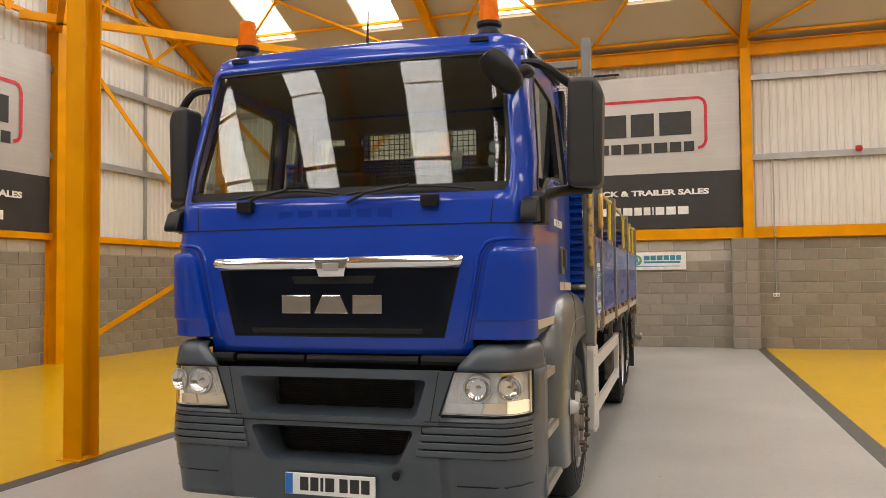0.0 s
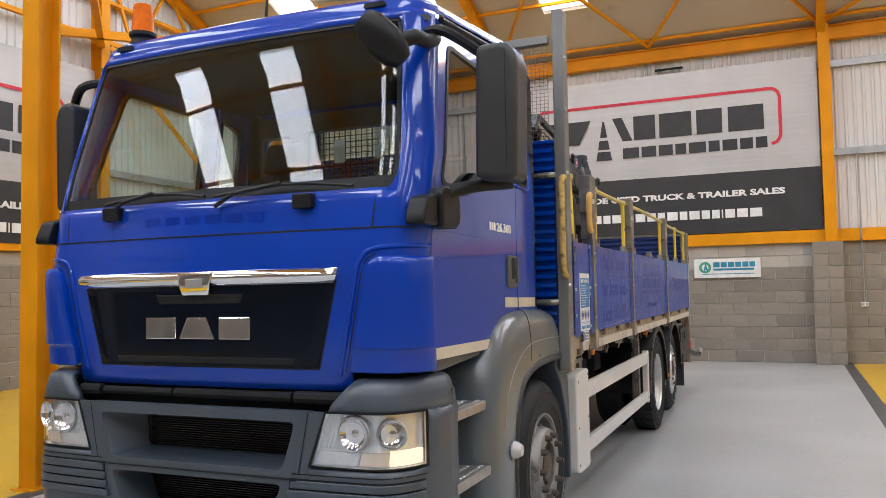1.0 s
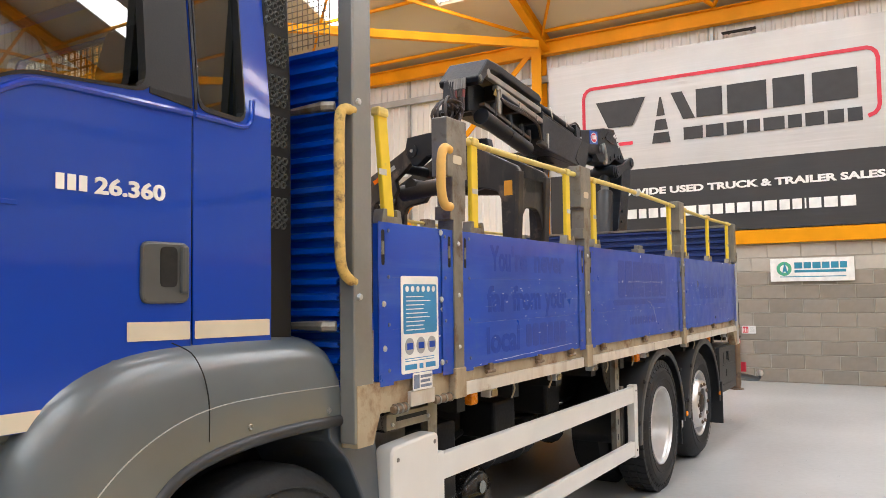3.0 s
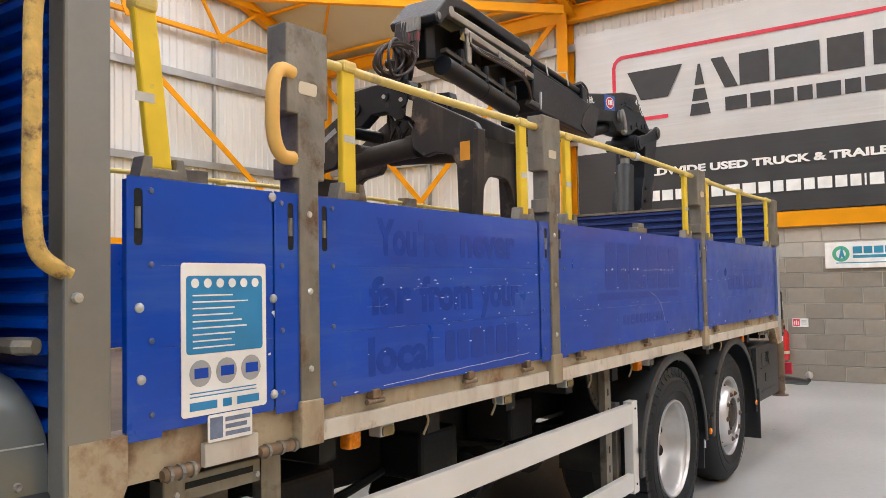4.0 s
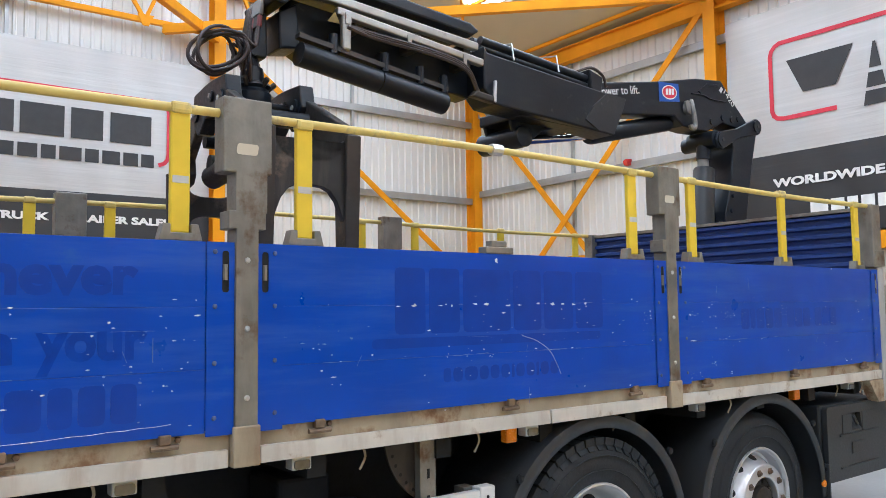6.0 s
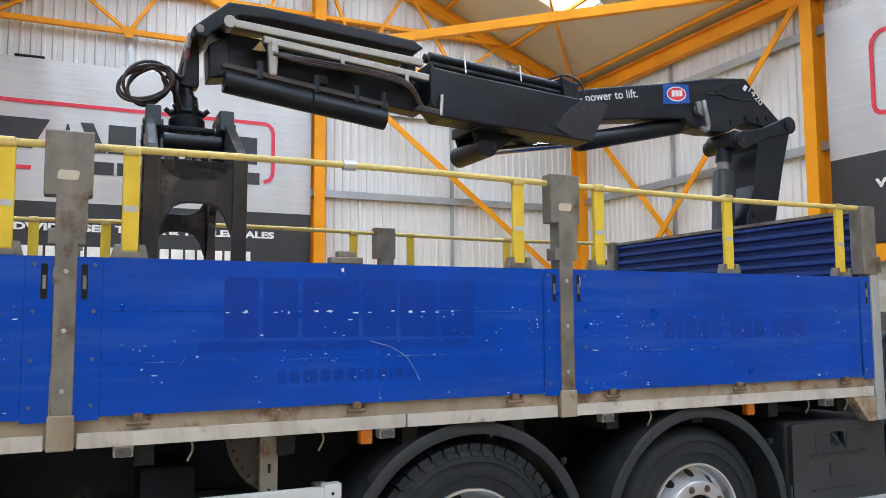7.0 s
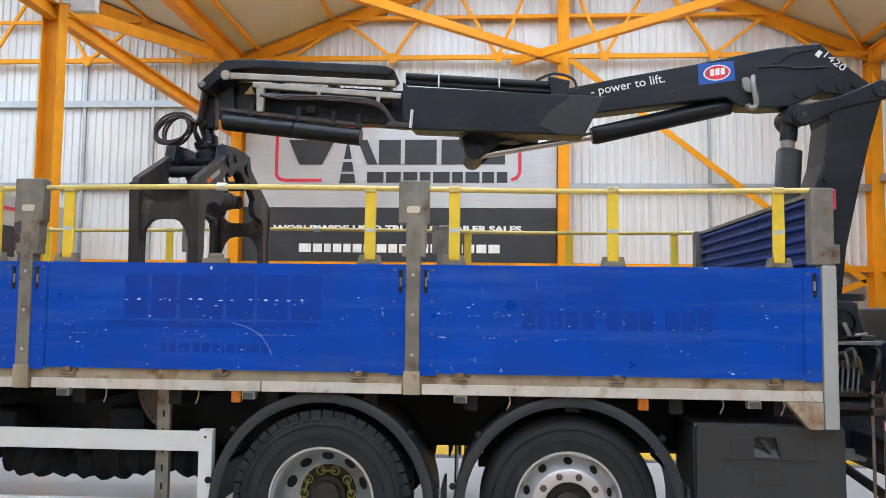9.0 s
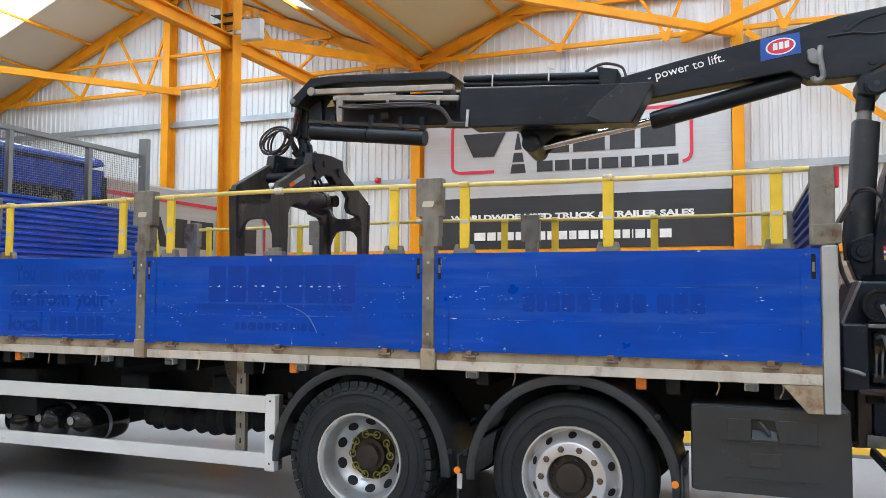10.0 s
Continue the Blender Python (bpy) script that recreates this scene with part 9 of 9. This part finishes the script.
# Twin-spot emergency light and clips on the pillar.
em = thing("emergency_light", (-5.30, 6.56, 5.50), label="grey twin-spot emergency light bracketed to the yellow pillar", category="emergency light")
part("battery_case", box(-0.06, 0.06, -0.16, 0.16, -0.17, 0.13), material("pale_grey_case", (0.5, 0.5, 0.48), 0.5), em, bevel=0.01)
for y in (-0.08, 0.08):
    part("spot", lathe([(0, 0.0), (0, 0.06), (-0.07, 0.035), (-0.08, 0)], (0.05, y, 0.20), "x", 16), CHROME, em, smooth=True)
    part("spot_stem", tube([(0, y, 0.12), (0, y, 0.17)], 0.012, seg=6), BLACK_PLASTIC, em)
part("mounting_arm", box(-0.02, 0.02, -0.42, -0.15, -0.05, 0.0), GALV, em)
bands = thing("pillar_clamp", (-5.40, 6.08, 5.5), label="dark cable clamps banded round the yellow pillar", category="clamp")
for z in (0.0, 0.13, 0.26):
    part("band", box(-0.125, 0.125, -0.19, 0.165, z - 0.010, z + 0.010), CHASSIS, bands)
    part("stud", tube([(-0.17, -0.20, z), (0.17, -0.20, z)], 0.009, seg=6), CHASSIS, bands)

# Strip light hanging under the north slope.
strip = thing("strip_light", (-6.2, 13.4, 6.9), 16, label="grey fluorescent strip light hung from the roof", category="light")
part("batten", box(-0.9, 0.9, -0.08, 0.08, 0.0, 0.06), GALV, strip, bevel=0.01)
for y in (-0.04, 0.04):
    part("lamp_tube", tube([(-0.85, y, -0.02), (0.85, y, -0.02)], 0.014, seg=8), CLEAR_LENS, strip)
for x in (-0.6, 0.6):
    part("hanger", tube([(x, 0, 0.06), (x, 0, 2.2)], 0.004, seg=5), GALV, strip)

# Vent grilles high on the cladding.
for at, rz, w in (((-1.6, NORTH - 0.06, 6.45), 0, 0.3), ((WEST + 0.06, 8.0, 6.22), 90, 0.23)):
    vent = thing("bird_perch_bracket", at, rz, label="short dark steel bracket on the cladding above the banner", category="bracket", group="cladding brackets")
    part("bar", box(-w, w, -0.12, -0.09, -0.015, 0.015), CHASSIS, vent)
    part("bar", box(-w, w, -0.06, -0.03, -0.015, 0.015), CHASSIS, vent)
    for x in (-0.2, 0.2):
        part("stub", box(x - 0.012, x + 0.012, -0.12, 0.04, -0.01, 0.01), CHASSIS, vent)

# Hoarding with a hung banner beside the south bay.
partition = structure("wall_partition", box(WEST + 0.2, -4.4, 2.58, 2.68, 0, 3.70), CLAD, "low white partition wall beside the bay", "wall")
banner("wall_banner", -11.95, -4.9, 0.40, 3.66, 1.55, -11.05, -5.45, lambda u, z, d: (-16.85 - u, 2.70 + d, z), "silver and charcoal printed banner hung on the partition")

# ---- concrete blocks, laid in courses; last in the file ----
COURSE, LONG = 0.248, 0.56
block_rng = random.Random(11)


def block_mesh(w, proud):
    bm = box(-w / 2, w / 2, -proud, 0.03, 0.0, COURSE - 0.016)
    bmesh.ops.bevel(bm, geom=[e for e in bm.edges if abs(e.verts[0].co.y + proud) < 1e-4 and abs(e.verts[1].co.y + proud) < 1e-4], offset=0.006, segments=1, affect="EDGES")
    me = bpy.data.meshes.new("block")
    bm.to_mesh(me)
    bm.free()
    return me


full, halfb = block_mesh(LONG - 0.016, 0.012), block_mesh(LONG / 2 - 0.016, 0.012)
for me in (full, halfb):
    me.materials.append(BLOCK)
pale_full, pale_half = full.copy(), halfb.copy()
for me in (pale_full, pale_half):
    me.materials.clear()
    me.materials.append(BLOCK_PALE)


def lay(parent, place, a0, a1, skip, pale):
    """Courses of blocks along a wall, each an object of its own."""
    for row in range(10):
        a = a0 - (LONG / 2 if row % 2 else 0)
        while a < a1 - 0.1:
            c = a + LONG / 2
            if not skip(c, row) and a >= a0 - 0.01 and a + LONG <= a1 + 0.3:
                ob = new("block", pale_full if pale(c, row) else full)
                ob.parent = parent
                ob.matrix_local = place(c, row * COURSE + 0.004, block_rng.uniform(-0.003, 0.003))
            a += LONG


lay(wall_north, lambda c, z, d: pose(c, NORTH - 0.02 + d, z), -4.9, 7.6, lambda c, r: False, lambda c, r: r >= 8 and c < 1.3)
lay(wall_west, lambda c, z, d: pose(WEST + 0.02 + d, c, z, 0, 0, 90), 10.6, 18.9, lambda c, r: False, lambda c, r: r >= 9)
# Pilaster under the middle column, in half blocks.
for row in range(10):
    for k, x in enumerate((1.27, 1.55) if row % 2 == 0 else (1.27, 1.55)):
        ob = new("block", halfb)
        ob.parent = wall_north
        ob.matrix_local = pose(x + 0.005 * (row % 2), NORTH - 0.334, row * COURSE + 0.004)
structure("pilaster_core", box(1.132, 1.694, NORTH - 0.332, NORTH - 0.02, 0, BLOCK_TOP), MORTAR, "block pilaster below the yellow column", "pilaster")
# The stretches of wall that stay hidden or far: joined courses.
for nm, parent, spans, place in (("far_block", wall_north, ((WEST + 0.1, -5.2),), lambda x, y, z: (x, NORTH - 0.02 + y, z)), ("far_block", wall_west, ((SOUTH + 0.1, 10.3),), lambda x, y, z: (WEST + 0.02 - y, x, z))):
    bm = bmesh.new()
    for a0, a1 in spans:
        for row in range(10):
            a = a0 - (LONG / 2 if row % 2 else 0)
            while a < a1:
                lo, hi = max(a, a0) + 0.008, min(a + LONG, a1) - 0.008
                if hi - lo > 0.05:
                    v = [bm.verts.new(place(x, y, z)) for x in (lo, hi) for y in (-0.012, 0.03) for z in (row * COURSE + 0.004, row * COURSE + COURSE - 0.012)]
                    for q in ((0, 1, 3, 2), (4, 6, 7, 5), (0, 4, 5, 1), (2, 3, 7, 6), (0, 2, 6, 4), (1, 5, 7, 3)):
                        bm.faces.new([v[i] for i in q])
                a += LONG
    part(nm, bm, BLOCK, parent, kind="stuff")
